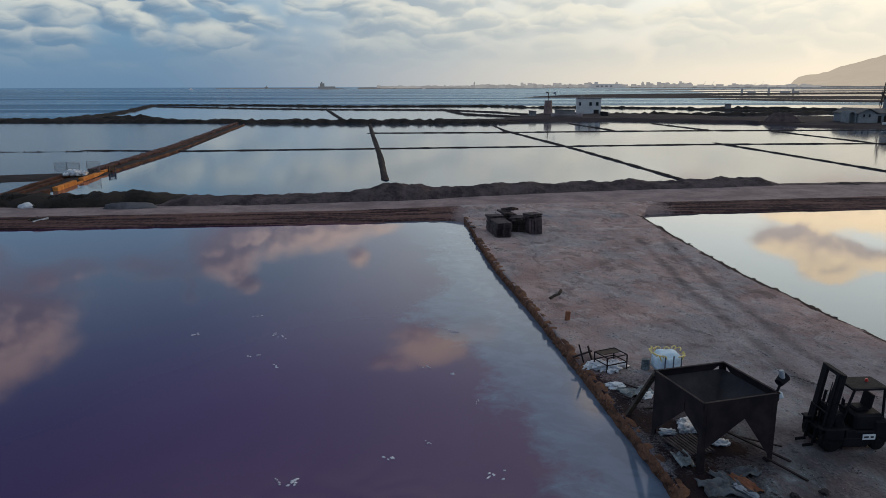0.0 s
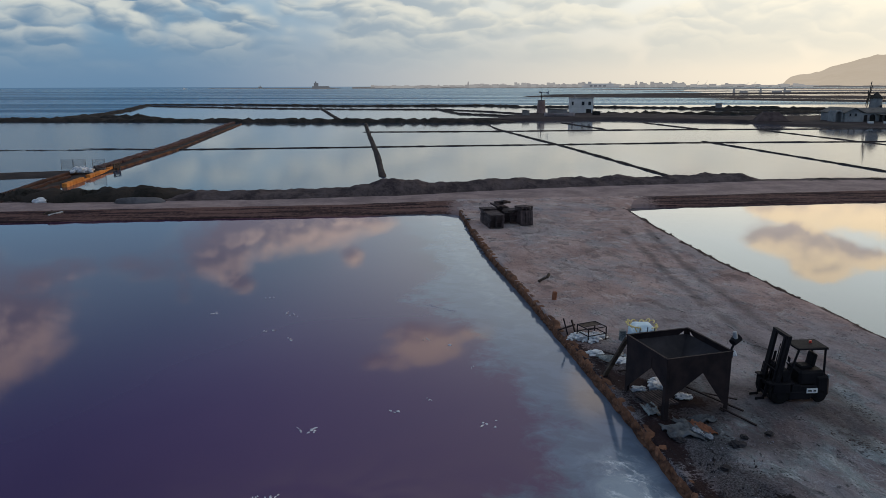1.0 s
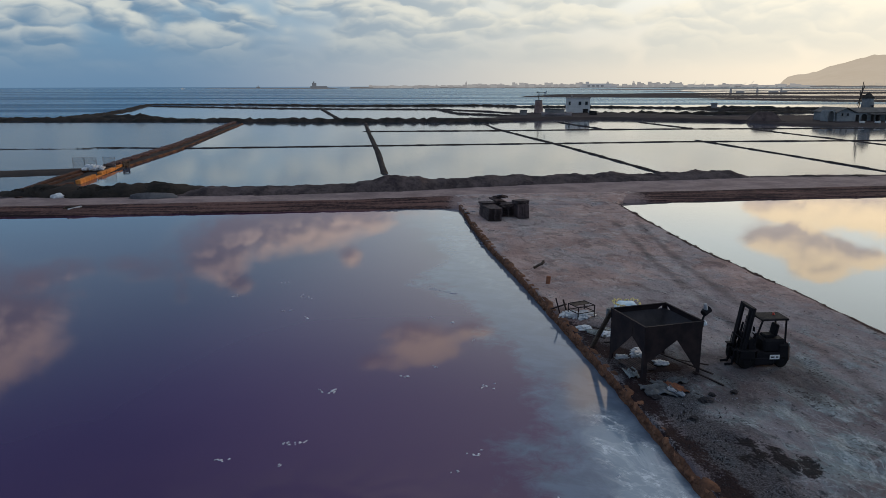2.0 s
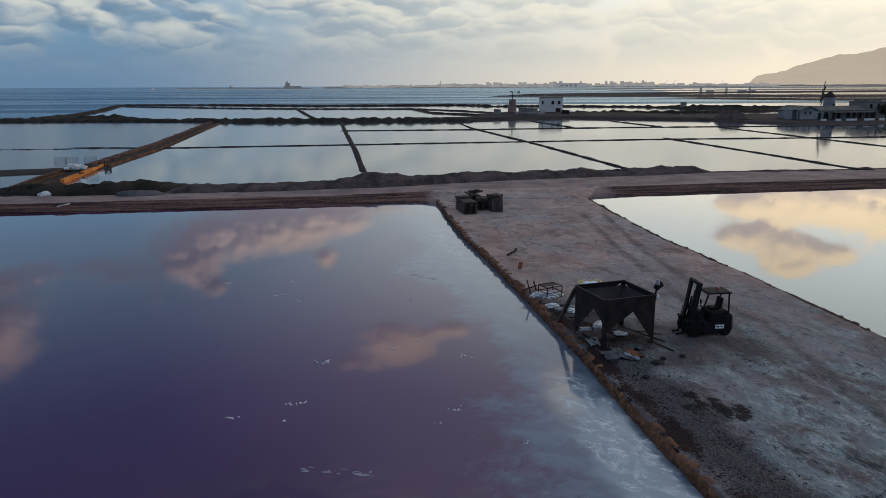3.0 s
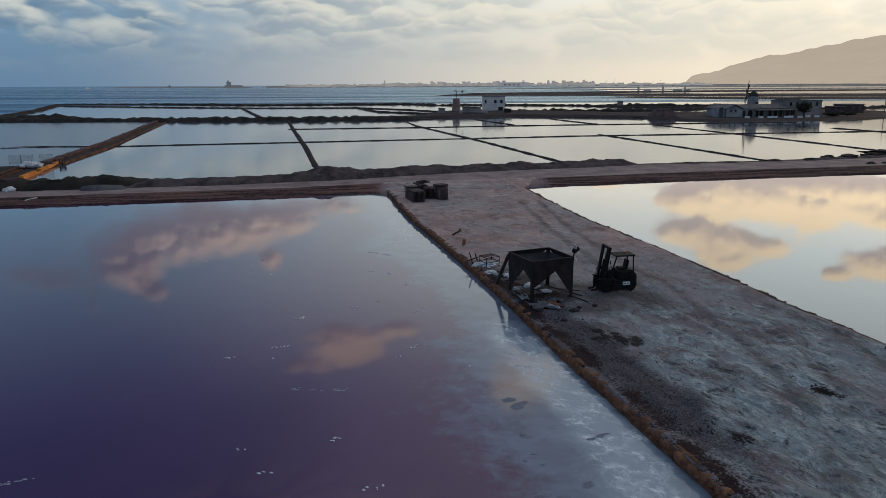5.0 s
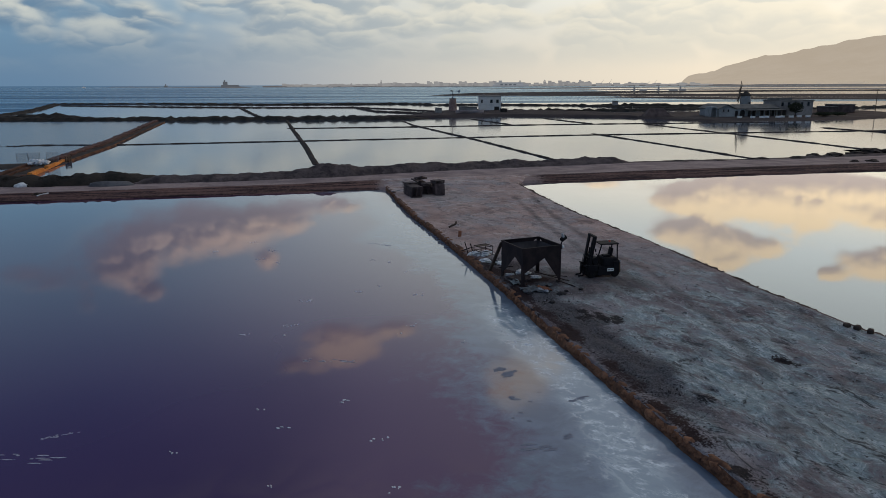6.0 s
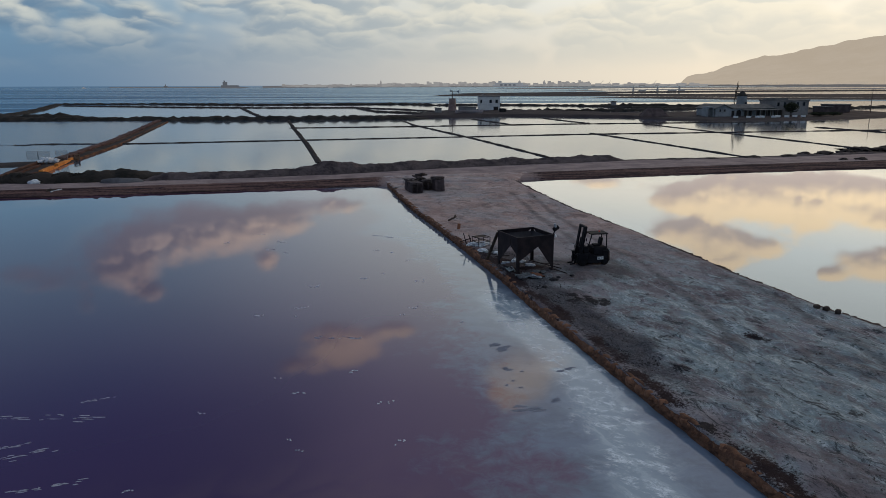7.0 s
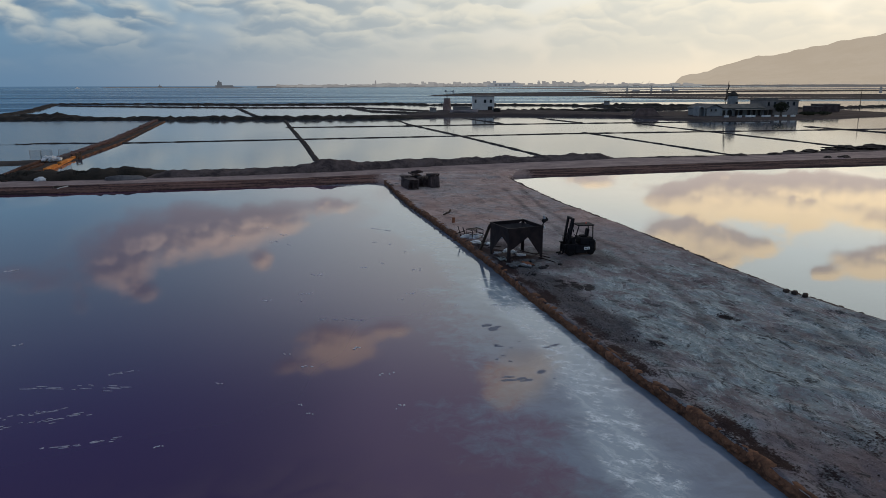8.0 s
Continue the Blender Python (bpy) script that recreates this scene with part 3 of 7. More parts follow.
def lump(bm, size, at=(0, 0, 0), seed=0, rough=0.25, sub=2, flat=0.0, freq=1.6, square=1.0):
    """An uneven rounded lump; flat: how far its underside is cut off; square: below 1 it turns blocky."""
    r = bmesh.ops.create_icosphere(bm, subdivisions=sub, radius=1.0)
    for v in r["verts"]:
        k = 1 + rough * noise.noise(v.co * freq + Vector((seed * 3.1, seed * 1.7, seed)))
        k += rough * 0.5 * noise.noise(v.co * freq * 2.4 + Vector((seed, 7.0, seed * 2.3)))
        v.co = Vector([math.copysign(abs(c) ** square, c) for c in v.co]) * k
        if v.co.z < -flat:
            v.co.z = -flat
        v.co = Vector((v.co.x * size[0] / 2 + at[0], v.co.y * size[1] / 2 + at[1], v.co.z * size[2] / 2 + at[2]))
    return r["verts"]


def solid(bm, pts, thick):
    """A flat plate of the given corners, with thickness along its normal."""
    vs = [bm.verts.new(p) for p in pts]
    f = bm.faces.new(vs)
    f.normal_update()
    n = f.normal.copy()
    r = bmesh.ops.extrude_face_region(bm, geom=[f])
    for v in r["geom"]:
        if isinstance(v, bmesh.types.BMVert):
            v.co += n * thick


def grid_mesh(name, rows, mat, attrs=(), smooth=True):
    """A sheet through rows of points of equal length; attrs: name and a function of a point."""
    h, w = len(rows), len(rows[0])
    co = [p for row in rows for p in row]
    faces = [(i * w + j, i * w + j + 1, (i + 1) * w + j + 1, (i + 1) * w + j) for i in range(h - 1) for j in range(w - 1)]
    me = bpy.data.meshes.new(name)
    me.from_pydata(co, [], faces)
    me.materials.append(mat)
    for key, fn in attrs:
        a = me.attributes.new(key, "FLOAT", "POINT")
        a.data.foreach_set("value", [fn(p) for p in co])
    if smooth:
        me.polygons.foreach_set("use_smooth", [True] * len(me.polygons))
    me.update()
    if len(me.polygons) and me.polygons[0].normal.z < 0:
        me.flip_normals()
    return new(name, me)


def span(a, b, n):
    return [a + (b - a) * i / (n - 1) for i in range(n)]


# ---------------------------------------------------------------- the lie of the land
# x of the working platform's two edges along y
WALL = [(-60, 17.5), (-30, 14.2), (-9, 11.55), (-4, 10.65), (0, 9.85), (5, 9.0), (11, 7.95), (18.5, 6.88), (25, 5.78), (33, 4.4), (44, 2.3), (52, 1.1), (58, 0.4), (64, -0.6)]
EDGE = [(-60, 42.0), (-10, 29.5), (5, 25.0), (11.5, 23.0), (17.5, 22.0), (24, 21.2), (32, 19.9), (42, 18.0), (50, 17.0), (62, 16.0), (66, 15.9)]
# y of the cross road's four lines along x
NEAR = [(-160, 40), (-41, 56.2), (-20, 59.0), (-8, 60.9), (-2, 61.9), (0.2, 61.4), (0.8, 63.6), (15.6, 63.6), (16.2, 65.8), (24, 66.9), (41, 69.9), (58, 72.6), (75, 74.2), (240, 92)]
BANK = [(-160, 44), (-42, 59.6), (-32, 61.2), (-21, 62.8), (-10, 64.6), (-1.5, 67.0), (6, 68.4), (14.4, 69.5), (25, 71.2), (43, 74.8), (61, 77.6), (79, 80.2), (240, 100)]
ROAD = [(-160, 49), (-45, 64.8), (-34, 66.0), (-22, 67.2), (-10, 69.8), (-5, 71.2), (0, 73.4), (11.3, 77.2), (35.5, 83.1), (56, 85.4), (67, 87.4), (86, 91), (240, 113)]


def wall_x(y):
    return lerp_line(WALL, y)


def edge_x(y):
    return lerp_line(EDGE, y)


def land_z(x, y):
    return 0.42 + 0.05 * fbm(x, y, 0.25) + 0.025 * fbm(x, y, 1.3, 3)


# ---------------------------------------------------------------- ground and water


def build_ground():
    bm = bmesh.new()
    bmesh.ops.create_circle(bm, cap_ends=True, segments=96, radius=4900)
    bmesh.ops.translate(bm, verts=bm.verts, vec=(0, 0, -1.2))
    tagged(mesh_ob("ground", bm, M_SEABED), "grey silt bed under the sea and ponds", "ground", kind="structure")
    bm = bmesh.new()
    bmesh.ops.create_circle(bm, cap_ends=True, segments=128, radius=4900)
    bmesh.ops.translate(bm, verts=bm.verts, vec=(0, 0, -0.06))
    tagged(mesh_ob("sea", bm, M_SEA), "blue rippled sea reaching the horizon", "sea", kind="structure")


def shallow_left(p):
    d = wall_x(p[1]) - p[0]
    reach = 4.5 - 0.9 * min(1.0, max(0.0, (p[1] - 8) / 8)) + 0.7 * math.sin(p[1] * 0.23) + max(0.0, 4 - p[1]) * 0.22 + max(0, p[1] - 30) * 0.03
    return max(0.0, 1.0 - d / (2.0 * reach))


def crust_left(p):
    """Salt crust in the shallows, drawing off from the wall towards the near end."""
    d = wall_x(p[1]) - p[0]
    along = min(1.0, max(0.0, (p[1] + 13) / 6)) * min(1.0, max(0.0, (19.5 - p[1]) / 7))
    far = 0.35 * math.exp(-((d - 1.5) / 1.3) ** 2) * min(1.0, max(0.0, (p[1] - 25) / 8))
    return 1.15 * math.exp(-((d - 1.2 - 0.22 * max(0.0, 3 - p[1])) / 1.25) ** 2) * along + far


def silt_left(p):
    """Pinkish silt under the brine: a bar along the wall and a bank at mid pond."""
    d = wall_x(p[1]) - p[0]
    bank = min(1.0, max(0.0, (p[1] + 6) / 22)) * min(1.0, max(0.0, (56 - p[1]) / 26)) * min(1.0, max(0.1, 1 - (d - 11) / 13))
    return max(math.exp(-((d - 8.0) / 5.0) ** 2), bank)


def build_ponds():
    ds = [0, .5, 1, 1.5, 2, 3, 4, 5, 6, 7, 8, 9, 10, 12, 14, 17, 20, 25, 30, 40, 60, 90, 150]
    rows = [[(wall_x(y) + 0.15 - d, y, 0.0) for d in ds] for y in span(-60, 62.5, 123)]
    ob = grid_mesh("pond", rows, M_POND, (("shallow", shallow_left), ("crust", crust_left), ("silt", silt_left)))
    tagged(ob, "purple brine pond with milky salt shallows", "pond", "salt ponds", "structure")
    rows = [[(edge_x(y) - 0.2 + d, y, 0.0) for d in (0, 1, 2, 4, 8, 20, 50, 110, 240)] for y in span(-60, 68, 65)]
    rows += [[(15.9 + d, 68 + 8 * i, 0.0) for d in (0, 1, 2, 4, 8, 20, 50, 110, 240)] for i in (1, 2)]
    ob = grid_mesh("pond", rows, M_BASIN, (("shallow", lambda p: 0.0),))
    tagged(ob, "still grey brine pond mirroring sunset clouds", "pond", "salt ponds", "structure")
    rows = [[(x, y, 0.0) for x in span(-260, 200, 60)] for y in (90, 120, 150, 200, 240)]
    rows.insert(0, [(x, lerp_line(ROAD, x) + 1.0, 0.0) for x in span(-260, 200, 60)])
    ob = grid_mesh("pond", rows, M_FARBASIN, (("shallow", lambda p: 0.0),))
    tagged(ob, "shallow salt pond divided by low dikes", "pond", "salt ponds", "structure")
    rows = [[(-260 + (x + 260) * u, y, 0.006) for u in span(0, 1, 12)] for x, y in ((-51.5, 72), (-54, 97), (-60, 137), (-68, 180), (-78, 232))]
    ob = grid_mesh("pond", rows, M_WINDY, (("shallow", lambda p: 0.0),))
    tagged(ob, "wind-ruffled blue salt pond beyond the canal", "pond", "salt ponds", "structure")
    rows = [[(x, y, 0.004) for x in span(a, 330, 20)] for a, y in ((-150, 240), (-158, 300), (-175, 360), (-204, 440))]
    ob = grid_mesh("pond", rows, M_FARBASIN, (("shallow", lambda p: 0.0),))
    tagged(ob, "far shallow salt pond beyond the causeway", "pond", "salt ponds", "structure")
    rows = [[(x + y * k, y, -0.02) for k in (0, 0.2, 0.5, 1.2)] for x, y in ((380, 520), (225, 640), (190, 800), (170, 900), (330, 1000), (380, 1350), (420, 1500), (640, 2200))]
    ob = grid_mesh("lagoon", rows, M_FARBASIN, (("shallow", lambda p: 0.0),))
    tagged(ob, "pale still lagoon among the far salt flats", "lagoon", kind="structure")


def burnt(p):
    """Dark red earth heaped behind the wall, burnt and dark patches, and darker ground at the near end and far edge."""
    b = 0.0
    # most of these patches lie under and beside the hopper
    for x, y, r in ((8.3, 18.5, 1.2), (8.0, 21.5, 1.2), (16.9, 6.1, 0.6), (8.8, 20.0, 1.2)):
        b = max(b, 1.0 + 0.5 * fbm(p[0], p[1], 0.9, 4) - math.hypot((p[0] - x) * 0.8, (p[1] - y) * 0.75) / r)
    d = p[0] - wall_x(p[1])
    if p[1] < 26:
        b = max(b, (0.80 if p[1] > 9 else 0.62) - abs(d - 0.55) / 1.15 + 0.45 * fbm(p[0], p[1], 0.5, 4))
    # darker towards the near end
    b = max(b, 0.30 * min(1.0, max(0.0, (-3.0 - p[1]) / 5)))
    b = max(b, 0.85 + 0.3 * fbm(p[0], p[1], 0.6, 3) - (edge_x(p[1]) - p[0]) / 0.9)
    return max(0.0, b)


def char_of(p):
    """Black burnt streaks lying beside the ash, longest across the platform."""
    b = 0.0
    for x, y, rx, ry in ((10.95, 12.2, 1.25, 0.75), (11.6, 11.6, 0.7, 0.4), (10.2, 13.3, 0.5, 0.4), (12.05, 2.5, 0.6, 0.35), (17.2, 5.75, 0.7, 0.3), (10.9, -2.6, 0.6, 0.7)):
        u, v = (p[0] - x) * 0.84 - (p[1] - y) * 0.54, (p[0] - x) * 0.54 + (p[1] - y) * 0.84
        b = max(b, 1.05 + 0.6 * fbm(p[0], p[1], 1.1, 4) - 0.8 * math.hypot(u / rx, v / ry))
    return max(0.0, min(1.0, b))


def smear_of(p):
    """Where the mud lies smeared in long streaks, at the near end."""
    return max(0.0, min(1.0, (13 - p[1]) / 10.0))


def ash_of(p):
    """Band of ash and grit strewn beside the wall."""
    d = p[0] - wall_x(p[1])
    along = min(1.0, max(0.0, (28.0 - p[1]) / 4)) * min(1.0, max(0.0, (p[1] + 3) / 7))
    return max(0.0, min(1.0, 1.35 - abs(d - 1.7) / (1.5 + 0.08 * max(0.0, p[1] - 12)) + 0.5 * fbm(p[0], p[1], 0.35, 3))) * along


TRACKS = (((15.2, 52.0), (15.0, 38.0), (15.8, 25.4), (16.6, 21.4), (16.5, 16.5), (16.4, 12.4), (16.2, 9.0), (15.6, 5.0)),
          ((13.4, 52.0), (13.3, 38.0), (14.1, 25.4), (14.9, 21.4), (14.8, 17.5)),
          ((20.6, 16.0), (21.5, 11.9), (21.0, 7.4), (21.3, 5.5), (20.8, 1.0)))


def track_shade_of(p):
    """Old wheel ruts, the furrow along the far edge, and shade painted about hopper and forklift."""
    best = 9.0
    for line in TRACKS:
        for (x0, y0), (x1, y1) in zip(line, line[1:]):
            if y1 - 1 < p[1] < y0 + 1:
                u = min(1.0, max(0.0, (y0 - p[1]) / (y0 - y1)))
                best = min(best, abs(p[0] - x0 - (x1 - x0) * u) + 0.25 * fbm(p[0], p[1], 0.7, 3))
    # contact shade about hopper and forklift, painted in together with darkened soil
    soil_shade = 0.0
    for x, y, r in ((12.0, 19.4, 2.6), (10.2, 19.8, 2.4), (8.6, 23.6, 1.8), (12.9, 21.3, 1.8), (6.4, 27.4, 1.5), (14.0, 18.8, 2.6), (11.0, 17.0, 1.8), (11.2, 20.8, 2.4), (12.0, 18.0, 2.2)):
        soil_shade = max(soil_shade, 1.5 + 0.5 * fbm(p[0], p[1], 0.8, 4) - 1.5 * math.hypot(p[0] - x, p[1] - y) / r)
    return max(0.0, min(1.0, 1.25 - best / 0.36), min(1.5, soil_shade * 1.3))


def damp_of(p):
    return max(0.0, min(1.0, (34 - p[1]) / 18.0))


def salt_of(p):
    return max(0.0, min(1.0, (26 - p[1]) / 26.0)) * max(0.15, min(1.0, (p[1] + 9) / 7.0)) * max(0.0, min(1.0, (p[0] - wall_x(p[1])) / 4.0))


def build_platform():
    ys = span(-60, -22, 40) + span(-21.8, 40, 310) + span(40.3, 66, 86)
    rows = []
    for y in ys:
        a, b = wall_x(y) + 0.12, edge_x(y)
        row = [(a, y, -0.5)]
        for u in span(0, 1, 96):
            x = a + (b - a) * u
            d = min(x - a, (b - x) * 0.8)
            z = land_z(x, y) + 0.02 * fbm(x, y, 3.5, 3)
            z -= 0.16 * max(0.0, 1 - (b - x) / 0.7)
            su, sv = x * 0.21 - y * 0.98, x * 0.98 + y * 0.21
            near = max(0.15, min(1.0, (30 - y) / 25))
            z += (0.055 * fbm(su * 0.5, sv, 1.7, 6) + 0.10 * max(0.0, fbm(x, y + 40, 0.7, 6))) * min(1.0, max(0, d)) * near
            row.append((x, y, z))
        row.append((b + 0.5 + 0.35 * fbm(b, y, 0.8), y, -0.5))
        rows.append(row)
    ob = grid_mesh("platform", rows, M_GROUND, (("burnt", burnt), ("salt", salt_of), ("damp", damp_of), ("track_shade", track_shade_of), ("ash", ash_of), ("char", char_of), ("smear", smear_of)))
    tagged(ob, "grey salt-crusted earth platform between two ponds", "ground", kind="structure")


def berm_z(x, v):
    """Height of the spoil heap along the road's far side; v runs across it."""
    if x > 36.5:
        k = max(0.0, fbm(x, 3.0, 0.12, 3)) * 1.5 if x > 40 else 0.0
        k += 0.9 * math.exp(-((x - 68) / 3.0) ** 2) + 0.7 * math.exp(-((x - 80) / 4.0) ** 2)
        h = 0.3 * k
    else:
        h = 0.80 + 0.22 * fbm(x, 0.0, 0.3, 4)
        h += 0.75 * math.exp(-((x + 7.5) / 3.5) ** 2) + 0.35 * math.exp(-((x - 3.5) / 2.5) ** 2)
        h *= min(1.0, max(0.0, (36.5 - x) / 3.0))
        h *= min(1.0, max(0.15, (x + 31.5) / 4.0)) * (0.88 if x < -12 else 1.0)
    crest = math.sin(math.pi * min(1.0, max(0.0, v))) ** 0.8
    return h * crest * (1 + 0.25 * fbm(x, v * 5, 0.6, 4))


def bank_worn(p):
    """How far the bank has run out into the platform's head."""
    k = min(1.0, max(0.0, (p[0] + 2.6) / 3.2)) if p[0] < 8 else min(1.0, max(0.0, (22.5 - p[0]) / 6.7))
    return k * k * (3 - 2 * k)


def build_cross_road():
    xs = span(-160, -62, 60) + span(-61.6, 60, 400) + span(60.6, 240, 130)
    # red-brown bank with a ledge along the water
    rows = []
    for v in (-0.08, 0.0, 0.04, 0.12, 0.2, 0.32, 0.42, 0.50, 0.58, 0.64, 0.72, 0.82, 0.92, 1.0):
        row = []
        for x in xs:
            a, b = lerp_line(NEAR, x), lerp_line(BANK, x)
            a += 0.25 * fbm(x, 1.0, 0.5, 3)
            y = a + (b - a) * v
            base = {-0.08: -0.5, 0.0: -0.02, 0.04: 0.14, 0.12: 0.17, 0.2: 0.22, 0.32: 0.30, 0.42: 0.42, 0.50: 0.46, 0.58: 0.30, 0.64: 0.28, 0.72: 0.40, 0.82: 0.50, 0.92: 0.50, 1.0: 0.50}[v]
            if v > 0:
                base += 0.06 * fbm(x, y, 0.7, 4)
            k = bank_worn((x, y))
            base += ((0.36 + 0.14 * max(0, v) if v > -0.05 else 0.2) - base) * k * (1.0 if v > 0.03 else max(0.0, 2 * k - 1))
            row.append((x, y, base if v < 1 else 0.5 + 0.03 * fbm(x, y, 0.4)))
        rows.append(row)
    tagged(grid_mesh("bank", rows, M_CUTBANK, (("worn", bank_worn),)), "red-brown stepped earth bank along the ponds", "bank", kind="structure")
    rows = [[(x, lerp_line(BANK, x) + (lerp_line(ROAD, x) - lerp_line(BANK, x)) * v, 0) for x in xs] for v in span(0, 1, 14)]
    rows = [[(x, y, 0.5 + 0.03 * fbm(x, y, 0.4) + (0.02 * fbm(x, y, 1.5, 3) if 0 < i < 13 else 0)) for x, y, _ in row] for i, row in enumerate(rows)]
    tagged(grid_mesh("road", rows, M_ROAD), "pale rutted dirt road between the ponds", "road", kind="structure")
    rows = []
    for v in span(-0.1, 1.1, 22):
        row = []
        for x in xs:
            a = lerp_line(ROAD, x) - 0.4
            width = 4.6 if x < 36 else 2.6
            y = a + width * v
            z = 0.46 + 0.03 * fbm(x, y, 0.4) + berm_z(x, v) + (0.10 * fbm(x, y, 1.1, 4) if x < 36 else 0.02)
            if v > 0.8:
                z -= (v - 0.8) * 4.5
            if v < 0:
                z = 0.3
            row.append((x, y + 0.3 * fbm(x, 9.0, 0.4), z))
        rows.append(row)
    tagged(grid_mesh("earth_berm", rows, M_BERM), "heaped grey spoil earth along the dirt road", "berm", kind="structure")


def dike(name, pts, width, height, mat, label, rough=0.35, step=1.5, category="dike", group="pond dikes"):
    """A low earth or stone wall along a line of (x, y)."""
    line = []
    for (x0, y0), (x1, y1) in zip(pts, pts[1:]):
        n = max(2, int(math.hypot(x1 - x0, y1 - y0) / step))
        line += [(x0 + (x1 - x0) * i / n, y0 + (y1 - y0) * i / n, x1 - x0, y1 - y0) for i in range(n)]
    line.append((*pts[-1], pts[-1][0] - pts[-2][0], pts[-1][1] - pts[-2][1]))
    rows = []
    for x, y, dx, dy in line:
        d = math.hypot(dx, dy)
        nx, ny = -dy / d, dx / d
        w = width * (1 + 0.3 * rough * fbm(x, y, 0.35, 3))
        end = min(1.0, 0.25 + 0.75 * min(math.hypot(x - pts[0][0], y - pts[0][1]), math.hypot(x - pts[-1][0], y - pts[-1][1])) / (1.5 * width))
        row = []
        for u, k in ((-0.62, -0.6), (-0.5, 0.0), (-0.36, 0.7), (-0.18, 0.95), (0, 1.0), (0.18, 0.95), (0.36, 0.7), (0.5, 0.0), (0.62, -0.6)):
            px, py = x + nx * u * w, y + ny * u * w
            z = height * k * (end if k > 0 else 1)
            if k > 0.5:
                z *= 1 + rough * 1.6 * fbm(px, py, 0.5, 4)
            row.append((px + 0.1 * w * rough * fbm(px, py, 0.8), py, z))
        rows.append(row)
    return tagged(grid_mesh(name, rows, mat), label, category, group, "structure")


def build_dikes():
    low = "low dark earth dike between salt ponds"
    dike("dike", [(-75, 133), (-56, 131.5), (-17, 138), (4.4, 141.7), (19.5, 144), (45, 148.5), (78, 151), (110, 153.5), (190, 160)], 0.8, 0.17, M_DIKE, low)
    dike("dike", [(-28, 184.5), (5.5, 187), (24, 190), (52, 194), (86, 196), (125, 198)], 0.9, 0.20, M_DIKE, low)
    dike("dike", [(-10.9, 90), (-15.6, 120), (-20, 146), (-25.5, 178), (-33.5, 226)], 1.0, 0.36, M_DIKE, "broken dark stone dike crossing the ponds", 0.7)
    dike("dike", [(27.6, 88), (26.6, 94.5), (19.6, 136), (14.3, 162), (7.6, 196), (4.6, 226)], 0.72, 0.22, M_DIKE, low)
    dike("dike", [(60.5, 86), (59, 92.5), (55.8, 116), (51.5, 144), (50, 153.5)], 0.5, 0.17, M_DIKE, low)
    dike("dike", [(88.5, 92), (86.6, 119), (83, 147), (77, 194)], 0.5, 0.17, M_DIKE, low)
    dike("dike", [(118, 169), (127, 120)], 0.6, 0.22, M_DIKE, low)
    dike("dike", [(37, 194), (29, 232)], 0.7, 0.25, M_DIKE, low)
    dike("dike", [(62, 195), (55, 232)], 0.7, 0.25, M_DIKE, low)
    dike("dike", [(-80, 380), (-60, 303), (-45, 246)], 1.5, 0.5, M_DIKE, low)
    dike("dike", [(-19, 372), (-5, 305), (20, 275), (46, 268)], 2.0, 0.6, M_DIKE, low)
    # the rocky causeway, widening to the right where the house stands
    rocky = "rough dark stone causeway with scrub"
    dike("causeway", [(-230, 233), (-160, 246), (-128, 246), (-75, 238), (-33, 236), (4, 236), (14, 238)], 7, 1.0, M_SCRUB, rocky, 0.55, 0.9, "causeway", "stone causeways")
    dike("causeway", [(-200, 243), (-160, 247), (-135, 249), (-112, 247)], 9, 1.0, M_SCRUB, "scrubby dark mound where the causeways meet", 0.4, 0.9, "causeway", "stone causeways")
    dike("causeway", [(-146, 257), (-124, 252), (-102, 247)], 10, 1.6, M_SCRUB, "scrubby dark mound where the causeways meet", 0.35, 0.8, "causeway", "stone causeways")
    rows = []
    for v in span(0, 1, 12):
        row = []
        for x in span(-14, 200, 330):
            a = lerp_line([(-14, 238), (8, 238), (45, 246), (85, 231), (96, 208), (104, 200), (150, 204), (200, 230)], x)
            b = lerp_line([(-14, 243), (8, 250), (24, 298), (45, 310), (85, 275), (120, 280), (160, 285), (200, 300)], x)
            y = a + (b - a) * v
            z = -0.4 if v in (0, 1) else (0.85 if x < 88 else 0.5) + 0.12 * fbm(x, y, 0.12, 4) + (0.35 * max(0, fbm(x, y, 0.3)) if v > 0.75 else 0)
            row.append((x, y, z))
        rows.append(row)
    tagged(grid_mesh("causeway", rows, M_CAUSEWAY), "broad dark earth causeway carrying the buildings", "causeway", "stone causeways", "structure")
    dike("causeway", [(-152, 250), (-160, 310), (-178, 370), (-203, 440), (-212, 470)], 6, 0.65, M_SCRUB, rocky, 0.7, 1.5, "causeway", "stone causeways")
    dike("causeway", [(-212, 462), (-137, 452), (-80, 425), (8, 428), (26, 400), (63, 396), (102, 378), (123, 340), (156, 330)], 5, 0.75, M_SCRUB, rocky, 0.7, 2.0, "causeway", "stone causeways")
    dike("dike", [(-196, 432), (-117, 388), (-70, 370), (-17, 362), (8, 330), (22, 300)], 2.4, 0.5, M_DIKE, low)
    dike("dike", [(48, 292), (75, 300), (106, 296), (118, 300), (160, 320)], 4, 0.9, M_SCRUB, rocky, 0.7, 2.0)
    dike("dike", [(112, 375), (148, 372), (180, 336), (196, 300), (260, 330), (330, 420)], 4, 0.9, M_SCRUB, rocky, 0.7, 2.0)
    # low flats further out
    flat = "low dark salt flat beyond the ponds"
